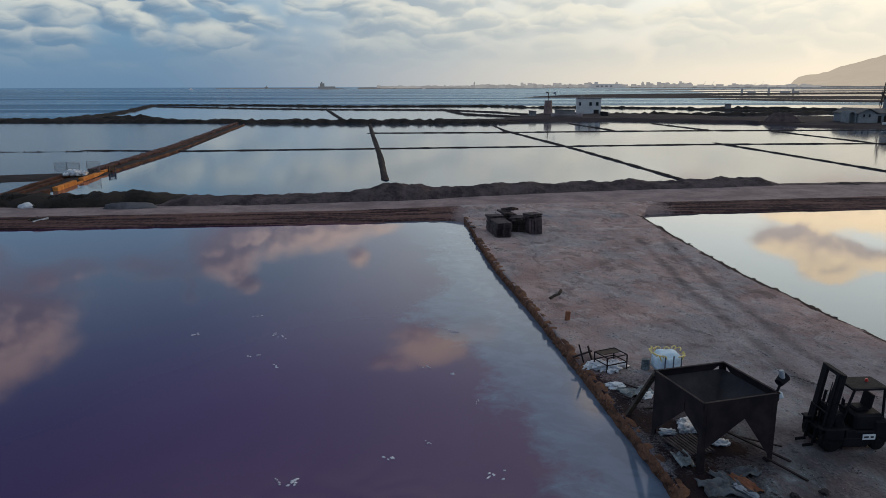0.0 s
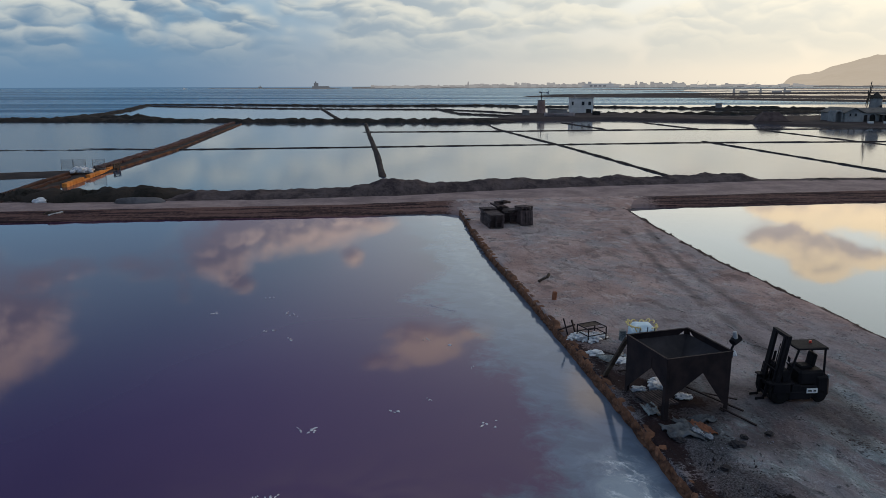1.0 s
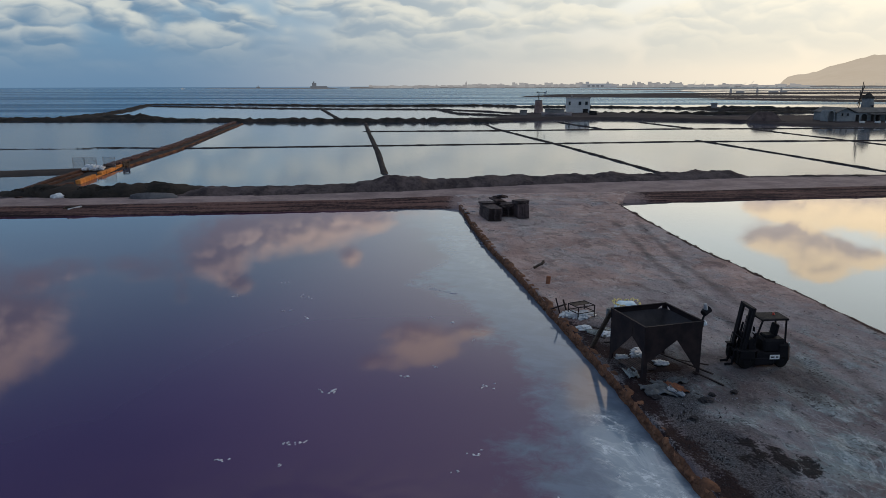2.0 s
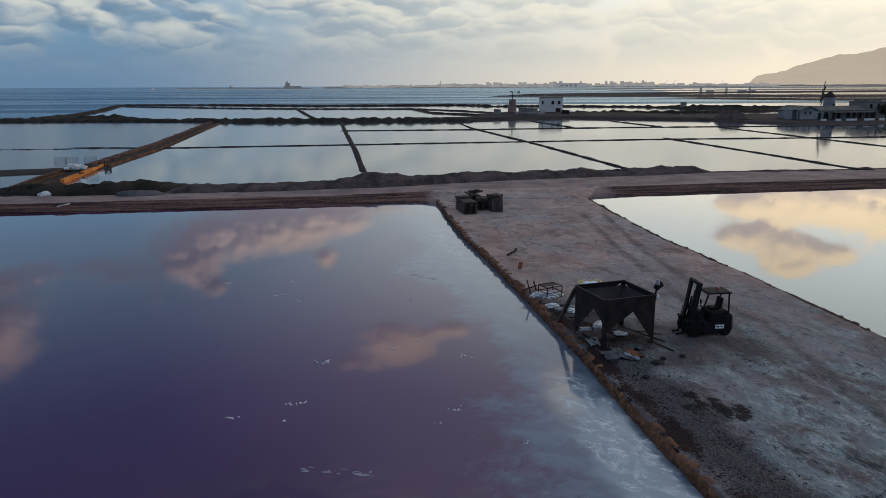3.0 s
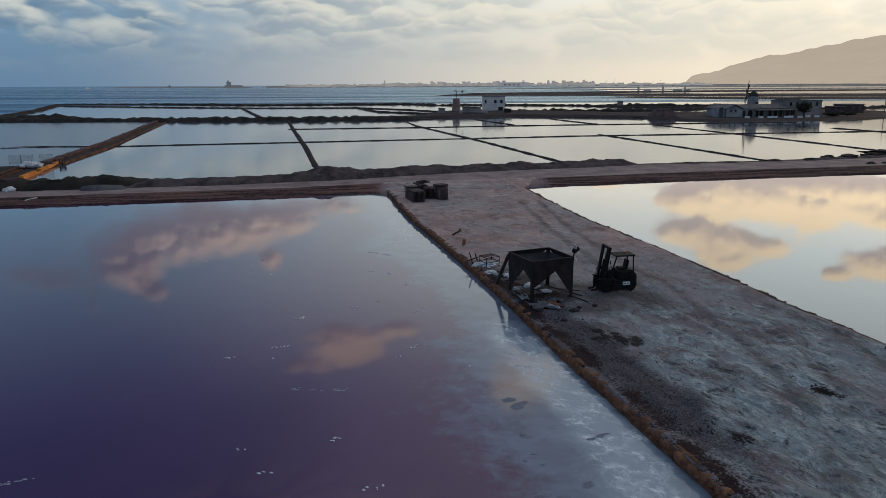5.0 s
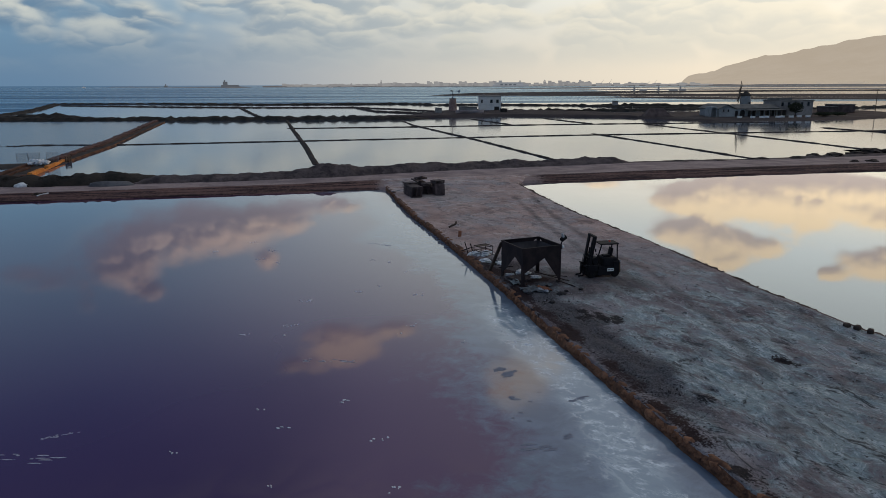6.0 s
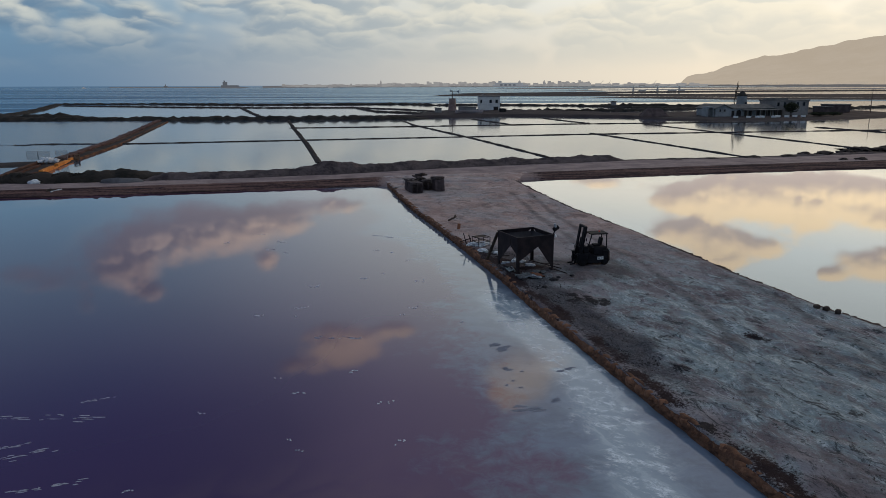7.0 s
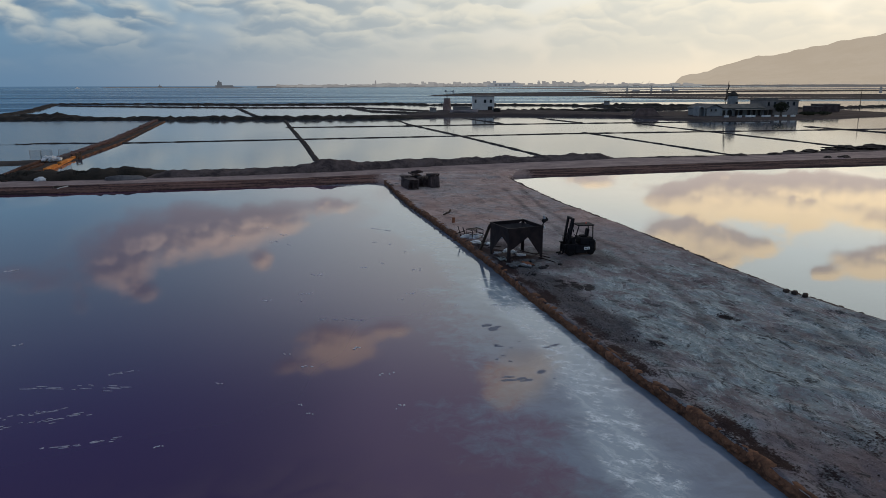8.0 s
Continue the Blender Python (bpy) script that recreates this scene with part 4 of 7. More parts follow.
    for pts, w, h in (
        ([(72, 830), (160, 800), (260, 760), (330, 700), (480, 640), (900, 700)], 170, 0.9),
        ([(210, 640), (267, 540), (372, 515), (700, 560)], 60, 0.8),
        ([(130, 880), (250, 960), (420, 1020), (640, 1080), (1100, 1100)], 170, 0.8),
        ([(330, 1350), (700, 1420), (1100, 1400), (2000, 1700)], 160, 1.0),
        ([(300, 1800), (700, 2100), (1400, 2200), (2400, 2400)], 260, 1.5),
        ([(-1000, 3900), (-760, 3500), (-660, 3150), (-560, 2750)], 60, 2.0),
    ):
        dike("salt_flat", pts, w, h, M_COAST if pts[0][1] > 1200 else M_CAUSEWAY, flat, 0.25, 12, "salt flat", "salt flats")
    dike("earth_bank", [(-120, 82), (-80, 86.5), (-64, 89.5), (-55.5, 93)], 9, 0.34, M_DIKE, "dark earth bank beside the canal", 0.4, 0.8, "bank", "earth banks")
    dike("dike", [(-140, 128.4), (-95, 129.0), (-80, 129.6), (-68, 131.2)], 0.35, 0.09, M_DIKE, "thin broken line of stones in the shallow pond", 0.9, 0.5)
    dike("earth_bank", [(-52, 67.6), (-44, 66.8), (-40, 66.4), (-35, 67.4), (-30, 69.0), (-25.5, 70.4)], 4.4, 1.5, M_SCRUB, "dark rocky bank at the pond corner", 0.22, 0.3, "bank", "earth banks")


build_ground()
build_ponds()
build_platform()
build_cross_road()
build_dikes()


def build_junction():
    """Trodden ground where the platform runs into the road."""
    rows = []
    for v in span(0, 1, 22):
        row = []
        for u in span(0, 1, 70):
            x = -0.2 - 2.2 * v * v + u * (16.0 + 2.2 * v * v + 5.0 * v * v)
            y = 61.8 + (lerp_line(BANK, x) + 0.5 - 61.8) * v
            side = min(1.0, min(u, 1 - u) * 12)
            z = 0.30 + 0.265 * side + 0.02 * fbm(x, y, 0.6, 4) - (0.35 if u in (0, 1) else 0)
            row.append((x + 0.3 * fbm(x, y, 0.9, 3) * (1 - side), y, z if 0 < v < 1 else z - 0.12))
        rows.append(row)
    ob = grid_mesh("platform_head", rows, M_GROUND, (("burnt", lambda p: 0.0), ("salt", lambda p: 0.0), ("damp", lambda p: 0.0)))
    tagged(ob, "trodden pinkish earth joining platform and road", "ground", kind="structure")


build_junction()

# ---------------------------------------------------------------- far distance


def build_mountain():
    ridge = [(22.2, 0.02), (22.6, 0.5), (23.2, 0.72), (24.6, 0.9), (25.1, 1.25), (26.4, 1.5), (26.9, 1.78), (28.0, 1.95), (29.8, 2.2), (31.1, 2.6), (31.9, 2.62), (33.2, 3.0), (35.3, 3.35), (39, 3.9), (44, 4.3), (50, 4.0), (58, 3.0), (70, 1.2), (78, 0.2)]
    rows = []
    for v in span(0, 1, 26):
        row = []
        for a in span(22.2, 78, 220):
            e = lerp_line(ridge, a)
            r = 3700 + 900 * v
            top = 4600 * math.tan(radians(e)) * 0.97 + 8
            z = top * (0.10 * min(1, v * 3) + 0.90 * v ** 1.6) + 14 * fbm(a, v * 3, 0.9, 5) * v * min(1, e)
            row.append((r * math.sin(radians(a)), r * math.cos(radians(a)), z * (1 if v else 0) - 1))
        rows.append(row)
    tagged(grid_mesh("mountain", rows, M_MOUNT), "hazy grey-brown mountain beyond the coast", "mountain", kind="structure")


def build_town():
    rows = []
    for v in span(0, 1, 5):
        rows.append([((3150 + 500 * v) * math.sin(radians(a)), (3150 + 500 * v) * math.cos(radians(a)), (-0.5 if v == 0 else 2.5 + 3 * v) + 2 * fbm(a, v, 0.8)) for a in span(-9.5, 60, 260)])
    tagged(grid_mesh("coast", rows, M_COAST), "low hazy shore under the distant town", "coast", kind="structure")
    shapes = []
    for k in range(6):
        bm = bmesh.new()
        box(bm, (1, 0.8, 1), (0, 0, 0.5), bevel=0.01)
        if k % 3 == 0:
            box(bm, (0.4, 0.5, 0.14), (0.2, 0, 1.07))
        if k % 3 == 1:
            box(bm, (0.5, 0.8, 0.35), (-0.25, 0, 1.17))
        me = bpy.data.meshes.new("wall")
        bm.to_mesh(me)
        bm.free()
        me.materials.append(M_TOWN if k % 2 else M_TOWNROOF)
        bm = bmesh.new()
        box(bm, (1.03, 0.83, 0.05), (0, 0, 1.025 if k % 3 else 0.98))
        mr = bpy.data.meshes.new("roof")
        bm.to_mesh(mr)
        bm.free()
        mr.materials.append(M_TOWNROOF)
        shapes.append((me, mr))
    rng = random.Random(5)
    for i in range(230):
        a = -7.8 + 32 * (i / 230) + rng.uniform(-0.15, 0.15)
        crowd = 1.0 if a < 16 else 0.55
        w, h = rng.uniform(12, 42), rng.uniform(6, 14) * (0.75 if a < -1 else 1.0) * crowd
        if rng.random() < 0.16 and a > 3:
            h, w = rng.uniform(15, 22) * crowd, rng.uniform(18, 40)
        r = rng.uniform(3180, 3420)
        e = thing("town_building", pose(r * math.sin(radians(a)), r * math.cos(radians(a)), 2, 0, 0, -a + rng.uniform(-12, 12)), "pale distant town building under evening haze", "building", "distant town buildings")
        e.scale = (w, 18, h)
        for nm, me in zip(("wall", "roof"), shapes[i % 6]):
            ob = new(nm, me)
            ob.parent = e
    # church domes and towers
    for a, w, h in ((-0.5, 7, 27), (4.2, 16, 18), (10.3, 12, 24), (12.2, 11, 25), (-2.8, 9, 14)):
        e = thing("church_tower", pose(3170 * math.sin(radians(a)), 3170 * math.cos(radians(a)), 2, 0, 0, -a), "tall distant church tower with a small dome", "tower", "distant church towers")
        bm = bmesh.new()
        box(bm, (w, w, h * 0.75), (0, 0, h * 0.375))
        part("shaft", bm, M_TOWNROOF, e)
        bm = bmesh.new()
        lump(bm, (w * 0.9, w * 0.9, h * 0.4), (0, 0, h * 0.78), 1, 0.0)
        rod(bm, (0, 0, h * 0.9), (0, 0, h * 1.1), w * 0.06, w * 0.03, 6)
        part("dome", bm, M_TOWNROOF, e, smooth=True)
    # white ferry in the harbour
    e = thing("ferry", pose(3100 * math.sin(radians(9.6)), 3100 * math.cos(radians(9.6)), 0, 0, 0, -9), "large white ferry moored in the harbour", "ship")
    bm = bmesh.new()
    box(bm, (150, 20, 9), (0, 0, 5), bevel=2)
    part("hull", bm, M_TOWNWHITE, e)
    bm = bmesh.new()
    box(bm, (118, 17, 8), (-6, 0, 13.5), bevel=1)
    part("deckhouse", bm, M_TOWNWHITE, e)
    bm = bmesh.new()
    box(bm, (14, 8, 8), (-44, 0, 21), bevel=1)
    part("funnel", bm, M_TOWNWHITE, e)
    for k, x in enumerate((-38, -20, -2, 16)):
        bm = bmesh.new()
        box(bm, (11, 0.4, 6), (x, -10.3, 8), (0, 0, 0))
        part("hull_marking", bm, M_TOWNDARK, e, "dark painted marking on the hull")
    # island fort
    e = thing("island_fort", pose(3050 * math.sin(radians(-12)), 3050 * math.cos(radians(-12)), 0, 0, 0, 12), "dark stone fort with a tower on an islet", "fort")
    for nm, sz, at in (("rampart", (68, 30, 10), (6, 0, 6)), ("tower", (18, 16, 15), (-12, 0, 16)), ("turret", (6, 6, 7), (-14, 0, 26)), ("outwork", (22, 20, 4), (34, 0, 4))):
        bm = bmesh.new()
        box(bm, sz, at, bevel=0.6)
        part(nm, bm, M_TOWNDARK, e)
    bm = bmesh.new()
    lump(bm, (150, 60, 9), (14, 0, 0), 3, 0.2)
    part("rock", bm, M_TOWNDARK, e)
    dike("breakwater", [(-1500, 4100), (-1150, 3700), (-700, 3100), (-560, 3000)], 24, 3.0, M_COAST, "low dark breakwater out at sea", 0.2, 20, "breakwater", "breakwaters")
    # small beacon on the breakwater and boats out at sea
    e = thing("beacon", pose(3300 * math.sin(radians(-16.4)), 3300 * math.cos(radians(-16.4)), 2), "small dark beacon hut on the breakwater", "beacon")
    bm = bmesh.new()
    box(bm, (14, 9, 7), (0, 0, 3.5), bevel=0.5)
    part("hut", bm, M_TOWNDARK, e)
    bm = bmesh.new()
    rod(bm, (0, 0, 7), (0, 0, 13), 2.2, 1.4, 8)
    part("lantern", bm, M_TOWNDARK, e)
    for a, d in ((-21.8, 3300), (-4.4, 2700)):
        e = thing("motor_boat", pose(d * math.sin(radians(a)), d * math.cos(radians(a)), 0, 0, 0, 20), "small white boat far out at sea", "boat", "far boats")
        bm = bmesh.new()
        box(bm, (16, 5, 3), (0, 0, 1.2), bevel=0.8)
        part("hull", bm, M_TOWNWHITE, e)
        bm = bmesh.new()
        box(bm, (6, 4, 3), (-1, 0, 4), bevel=0.4)
        part("cabin", bm, M_TOWNWHITE, e)
    # harbour cranes and masts
    for a, h in ((16.5, 24), (17.1, 26), (20.4, 22), (19.9, 18), (8.3, 20)):
        e = thing("harbour_crane", pose(3150 * math.sin(radians(a)), 3150 * math.cos(radians(a)), 2), "thin distant harbour crane", "crane", "harbour cranes")
        bm = bmesh.new()
        rod(bm, (0, 0, 0), (0, 0, h * 0.55), 1.0, 0.8, 6)
        part("mast", bm, M_TOWNROOF, e)
        bm = bmesh.new()
        rod(bm, (0, 0, h * 0.4), (9, 0, h), 0.8, 0.4, 6)
        part("jib", bm, M_TOWNROOF, e)
    # white village at the mountain's foot
    pale = []
    for me in shapes[1]:
        me = me.copy()
        me.materials[0] = M_VILLAGE
        pale.append(me)
    for i in range(110):
        a = 23 + 36 * rng.random()
        r = rng.uniform(3650, 3760)
        e = thing("village_house", pose(r * math.sin(radians(a)), r * math.cos(radians(a)), rng.uniform(0, 10), 0, 0, -a), "tiny pale house at the mountain foot", "house", "village houses")
        e.scale = (rng.uniform(10, 30), 12, rng.uniform(4, 8))
        for nm, me in zip(("wall", "roof"), pale):
            ob = new(nm, me)
            ob.parent = e


build_mountain()
build_town()

# ---------------------------------------------------------------- the platform's things
G = 0.42


def cloth(bm, w, d, seed, fold=0.12, n=12, thick=0.02):
    """A crumpled sheet with thickness."""
    vs = [[bm.verts.new((w * (i / n - 0.5) * (1 + 0.25 * noise.noise(Vector((i * 0.3, j * 0.3, seed)))),
                         d * (j / n - 0.5) * (1 + 0.25 * noise.noise(Vector((j * 0.3, seed, i * 0.3)))),
                         fold * (0.5 + noise.noise(Vector((i * 0.20, j * 0.34, seed * 2.7))) + 0.3 * noise.noise(Vector((i * 0.5, j * 0.7, seed)))))) for j in range(n + 1)] for i in range(n + 1)]
    fs = [bm.faces.new((vs[i][j], vs[i + 1][j], vs[i + 1][j + 1], vs[i][j + 1])) for i in range(n) for j in range(n)]
    r = bmesh.ops.extrude_face_region(bm, geom=fs)
    bmesh.ops.translate(bm, verts=[v for v in r["geom"] if isinstance(v, bmesh.types.BMVert)], vec=(0, 0, thick))


def build_hopper():
    h = thing("loading_hopper", pose(8.76, 20.05, G, 0, 0, 19), "dark rusty steel loading hopper on four legs", "hopper")
    a, top, rim = 1.31, 2.26, 0.24
    apex = {(0, 1): 0.56, (1, -1): 0.44, (3, 1): 0.64, (0, -1): 0.36, (1, 1): 0.5, (3, -1): 0.5}
    foot = {(0, 1): 0.80, (0, -1): 1.20, (1, 1): 0.45, (1, -1): 0.28, (3, 1): 0.28, (3, -1): 0.45}
    for i in range(4):
        r = pose(0, 0, 0, 0, 0, 90 * i)
        bm = bmesh.new()
        # the rim is cut away under its lip at the far corner
        x0, x1 = (-a + 0.42 if i == 2 else -a), (a - 0.42 if i == 1 else a)
        solid(bm, [(x0, -a, top - rim), (x1, -a, top - rim), (a, -a, top), (-a, -a, top)], 0.03)
        bmesh.ops.transform(bm, matrix=r, verts=bm.verts)
        part("rim", bm, M_STEEL, h)
        bm = bmesh.new()
        box(bm, (2 * a + 0.06, 0.09, 0.03), (0, -a, top + 0.01), bevel=0.006)
        bmesh.ops.transform(bm, matrix=r, verts=bm.verts)
        part("lip", bm, M_STEEL, h)
        bm = bmesh.new()
        x, y = -a, -a
        box(bm, (0.17, 0.02, top), (x + 0.085, y + 0.012, top / 2))
        box(bm, (0.02, 0.17, top), (x + 0.012, y + 0.085, top / 2))
        box(bm, (0.24, 0.24, 0.03), (x + 0.08, y + 0.08, 0.015), bevel=0.006)
        bmesh.ops.transform(bm, matrix=r, verts=bm.verts)
        part("leg", bm, M_STEEL, h)
        # tapering side plates beside the leg
        for s in (1, -1):
            if i == 2:
                continue
            bm = bmesh.new()
            z0, z1, mid, e = foot[i, s], top - rim, 1.60, -a + apex[i, s] * 2 * a + 0.006
            if s == 1:
                pts = [(-a + 0.12, -a + 0.005, z0), (-a + 0.2, -a + 0.005, z0), (e, -a + 0.005, mid), (e, -a + 0.005, z1), (-a + 0.12, -a + 0.005, z1)]
            else:
                pts = [(-a + 0.005, -a + 0.12, z0), (-a + 0.005, -a + 0.2, z0), (-a + 0.005, e, mid), (-a + 0.005, e, z1), (-a + 0.005, -a + 0.12, z1)]
            solid(bm, pts, 0.015)
            bmesh.ops.transform(bm, matrix=r, verts=bm.verts)
            part("side_plate", bm, M_STEEL, h)
        # sloping funnel wall
        bm = bmesh.new()
        o, zo = 0.28, 1.25
        solid(bm, [(-a + 0.005, -a + 0.005, top - rim + 0.02), (a - 0.005, -a + 0.005, top - rim + 0.02), (o, -o, zo), (-o, -o, zo)], 0.012)
        bmesh.ops.transform(bm, matrix=r, verts=bm.verts)
        part("funnel_wall", bm, M_FUNNEL, h)
    bm = bmesh.new()
    for s in (-1, 1):
        box(bm, (0.6, 0.03, 0.3), (0, 0.29 * s, 1.12))
        box(bm, (0.03, 0.6, 0.3), (0.29 * s, 0, 1.12))
    part("outlet", bm, M_STEEL, h)
    bm = bmesh.new()
    beam(bm, (-a, a, top - 0.12), (-1.31, 2.83, 0.02), 0.20, 0.10, 0.01)
    part("brace", bm, M_WOOD, h, "slanting weathered brown plank brace")
    # work lamp clamped to one corner
    m = Matrix.Translation((8.76, 20.05, G)) @ pose(0, 0, 0, 0, 0, 19)
    lamp = thing("work_lamp", m @ pose(a + 0.02, -a + 0.1, top + 0.02) @ Matrix.Scale(1.35, 4), "small grey work lamp clamped to the hopper corner", "lamp")
    bm = bmesh.new()
    rod(bm, (0, 0, 0), (0.1, 0, 0.24), 0.03)
    part("bracket", bm, M_BLACK, lamp)
    bm = bmesh.new()
    rod(bm, (0.02, 0, 0.2), (0.22, 0.05, 0.32), 0.10, 0.13, 14)
    part("housing", bm, M_BLACK, lamp)
    bm = bmesh.new()
    rod(bm, (0.1, 0, 0.32), (0.06, 0, 0.5), 0.07, 0.05, 12)
    part("knuckle", bm, M_PALE, lamp)
    bag = thing("plastic_bag", m @ pose(a + 0.11, -a + 0.05, top - 0.17), "white plastic bag hanging on the hopper corner", "bag")
    bm = bmesh.new()
    lump(bm, (0.22, 0.2, 0.36), (0, 0, 0), 4, 0.35)
    part("sack", bm, M_BAG, bag, smooth=True)


def wheel(parent, x, y, r, w):
    bm = bmesh.new()
    rod(bm, (x, y - w / 2, r), (x, y + w / 2, r), r, seg=24)
    bmesh.ops.bevel(bm, geom=[e for e in bm.edges if len(e.link_faces) == 2 and abs(e.calc_face_angle(0)) > 1.0], offset=0.05, segments=2, affect="EDGES")
    t = part("wheel", bm, M_TYRE, parent)
    bm = bmesh.new()
    s = 1 if y > 0 else -1
    rod(bm, (x, y + s * (w / 2 - 0.03), r), (x, y + s * (w / 2 + 0.012), r), r * 0.5, r * 0.42, 16)
    part("rim", bm, M_BLACK, t)


def build_forklift():
    f = thing("forklift", pose(13.24, 20.54, G, 0, 0, 186), "dark forklift truck parked with lowered forks", "forklift")

    def p(name, mat=M_BLACK, label="", smooth=False):
        bm = bmesh.new()
        return bm, lambda: part(name, bm, mat, f, label, smooth)

    bm, end = p("chassis")
    box(bm, (1.7, 1.06, 0.50), (0.1, 0, 0.42), bevel=0.05)
    box(bm, (0.86, 1.10, 0.34), (0.0, 0, 0.29), bevel=0.04)
    box(bm, (0.75, 1.08, 0.18), (0.35, 0, 0.62), bevel=0.03)
    end()
    bm, end = p("counterweight")
    vs = box(bm, (0.58, 1.10, 0.90), (-0.84, 0, 0.62), bevel=0.12)
    for v in vs:
        if v.co.z > 0.8:
            v.co.x += (v.co.z - 0.8) * 0.25
    end()
    bm, end = p("engine_hood")
    box(bm, (0.95, 0.98, 0.56), (-0.42, 0, 0.93), bevel=0.08)
    end()
    bm, end = p("seat")
    box(bm, (0.46, 0.48, 0.13), (-0.32, 0, 1.25), bevel=0.04)
    end()
    bm, end = p("seat_back")
    box(bm, (0.14, 0.48, 0.52), (-0.60, 0, 1.50), (0, -10, 0), bevel=0.04)
    end()
    bm, end = p("dashboard")
    box(bm, (0.34, 0.96, 0.56), (0.55, 0, 0.96), (0, 12, 0), bevel=0.04)
    end()
    bm, end = p("steering_column")
    rod(bm, (0.50, 0.1, 1.0), (0.26, 0.1, 1.26), 0.03)
    end()
    bm, end = p("steering_wheel")
    m = pose(0.24, 0.1, 1.28, 0, -45, 0)
    for k in range(16):
        a0, a1 = 2 * math.pi * k / 16, 2 * math.pi * (k + 1) / 16
        rod(bm, m @ Vector((0.17 * math.cos(a0), 0.17 * math.sin(a0), 0)), m @ Vector((0.17 * math.cos(a1), 0.17 * math.sin(a1), 0)), 0.016, seg=6)
    rod(bm, m @ Vector((-0.17, 0, 0)), m @ Vector((0.17, 0, 0)), 0.014, seg=6)
    end()
    # overhead guard
    for s in (-1, 1):
        bm, end = p("front_pillar")
        beam(bm, (0.52, 0.46 * s, 0.85), (0.18, 0.46 * s, 2.05), 0.085, 0.055, 0.01)
        end()
        bm, end = p("rear_pillar")
        beam(bm, (-0.88, 0.42 * s, 0.95), (-0.84, 0.42 * s, 2.05), 0.075, 0.06, 0.01)
        end()
    bm, end = p("overhead_guard")
    for s in (-1, 1):
        beam(bm, (0.22, 0.45 * s, 2.06), (-0.92, 0.45 * s, 2.06), 0.07, 0.07, 0.012)
    for x in (0.21, -0.91):
        beam(bm, (x, -0.45, 2.06), (x, 0.45, 2.06), 0.07, 0.07, 0.012)
    end()
    for k in range(6):
        bm, end = p("guard_bar")
        beam(bm, (0.05 - 0.17 * k, -0.41, 2.065), (0.05 - 0.17 * k, 0.41, 2.065), 0.045, 0.03)
        end()
    bm, end = p("roof_sheet")
    box(bm, (1.08, 0.84, 0.012), (-0.35, 0, 2.095))
    end()
    bm, end = p("beacon", M_RED, "red warning lamp on the roof")
    rod(bm, (-0.55, -0.1, 2.10), (-0.55, -0.1, 2.18), 0.055, 0.045, 12)
    end()
    bm, end = p("mirror")
    beam(bm, (0.55, 0.48, 1.85), (0.62, 0.62, 1.8), 0.02)
    box(bm, (0.03, 0.16, 0.2), (0.63, 0.64, 1.76), bevel=0.01)
    end()
    bm, end = p("exhaust_stack")
    rod(bm, (-0.75, -0.3, 1.0), (-0.75, -0.3, 1.55), 0.05)
    end()
    # mast, tilted back a little
    t = pose(1.00, 0, 0.10, 0, -9, 0)

    def mast(name, segs, mat=M_BLACK, label=""):
        bm = bmesh.new()
        for q0, q1, w, hh in segs:
            beam(bm, t @ Vector(q0), t @ Vector(q1), w, hh, 0.008)
        part(name, bm, mat, f, label)

    for s in (-1, 1):
        mast("outer_mast", [((0, 0.47 * s, 0), (0, 0.47 * s, 2.52), 0.20, 0.12)])
        mast("inner_mast", [((0.04, 0.33 * s, 0.05), (0.04, 0.33 * s, 2.46), 0.14, 0.10)])
        mast("lift_cylinder", [((-0.08, 0.24 * s, 0.1), (-0.08, 0.24 * s, 1.7), 0.07, 0.07)])
        mast("fork", [((0.20, 0.22 * s, 0.02), (0.20, 0.22 * s, 0.55), 0.05, 0.12), ((0.18, 0.22 * s, -0.02), (0.52, 0.22 * s, -0.105), 0.035, 0.10)])
    mast("mast_crossbar", [((0, -0.5, 2.46), (0, 0.5, 2.46), 0.16, 0.12)])
    mast("mast_crossbar", [((-0.05, -0.5, 1.25), (-0.05, 0.5, 1.25), 0.10, 0.14)])
    mast("carriage", [((0.14, -0.5, 0.12), (0.14, 0.5, 0.12), 0.06, 0.12), ((0.14, -0.5, 0.5), (0.14, 0.5, 0.5), 0.06, 0.12), ((0.14, -0.42, 0.1), (0.14, -0.42, 0.55), 0.05, 0.06), ((0.14, 0.42, 0.1), (0.14, 0.42, 0.55), 0.05, 0.06)])
    mast("load_backrest", [((0.15, y, 0.5), (0.15, y, 1.15), 0.03, 0.03) for y in (-0.45, -0.15, 0.15, 0.45)] + [((0.15, -0.47, 1.15), (0.15, 0.47, 1.15), 0.04, 0.04)])
    mast("hydraulic_hose", [((0.02, 0.1, 0.3), (0.02, 0.1, 2.1), 0.03, 0.03)])
    mast("tilt_cylinder", [((-0.55, 0.42, 0.45), (-0.03, 0.42, 0.62), 0.07, 0.07)], M_PALE, "grey tilt cylinder")
    for y in (-0.46, 0.46):
        wheel(f, 0.78, y * 1.04, 0.37, 0.26)
        wheel(f, -0.74, y, 0.27, 0.20)
    for s in (-1, 1):
        bm, end = p("fender")
        box(bm, (0.9, 0.30, 0.06), (0.74, 0.47 * s, 0.78), bevel=0.02)
        box(bm, (0.62, 0.05, 0.36), (0.78, 0.63 * s, 0.62), bevel=0.02)
        box(bm, (0.06, 0.26, 0.25), (0.34, 0.46 * s, 0.6), bevel=0.015)
        end()
    bm, end = p("rear_light", M_PALE, "pale rear lamp lens")
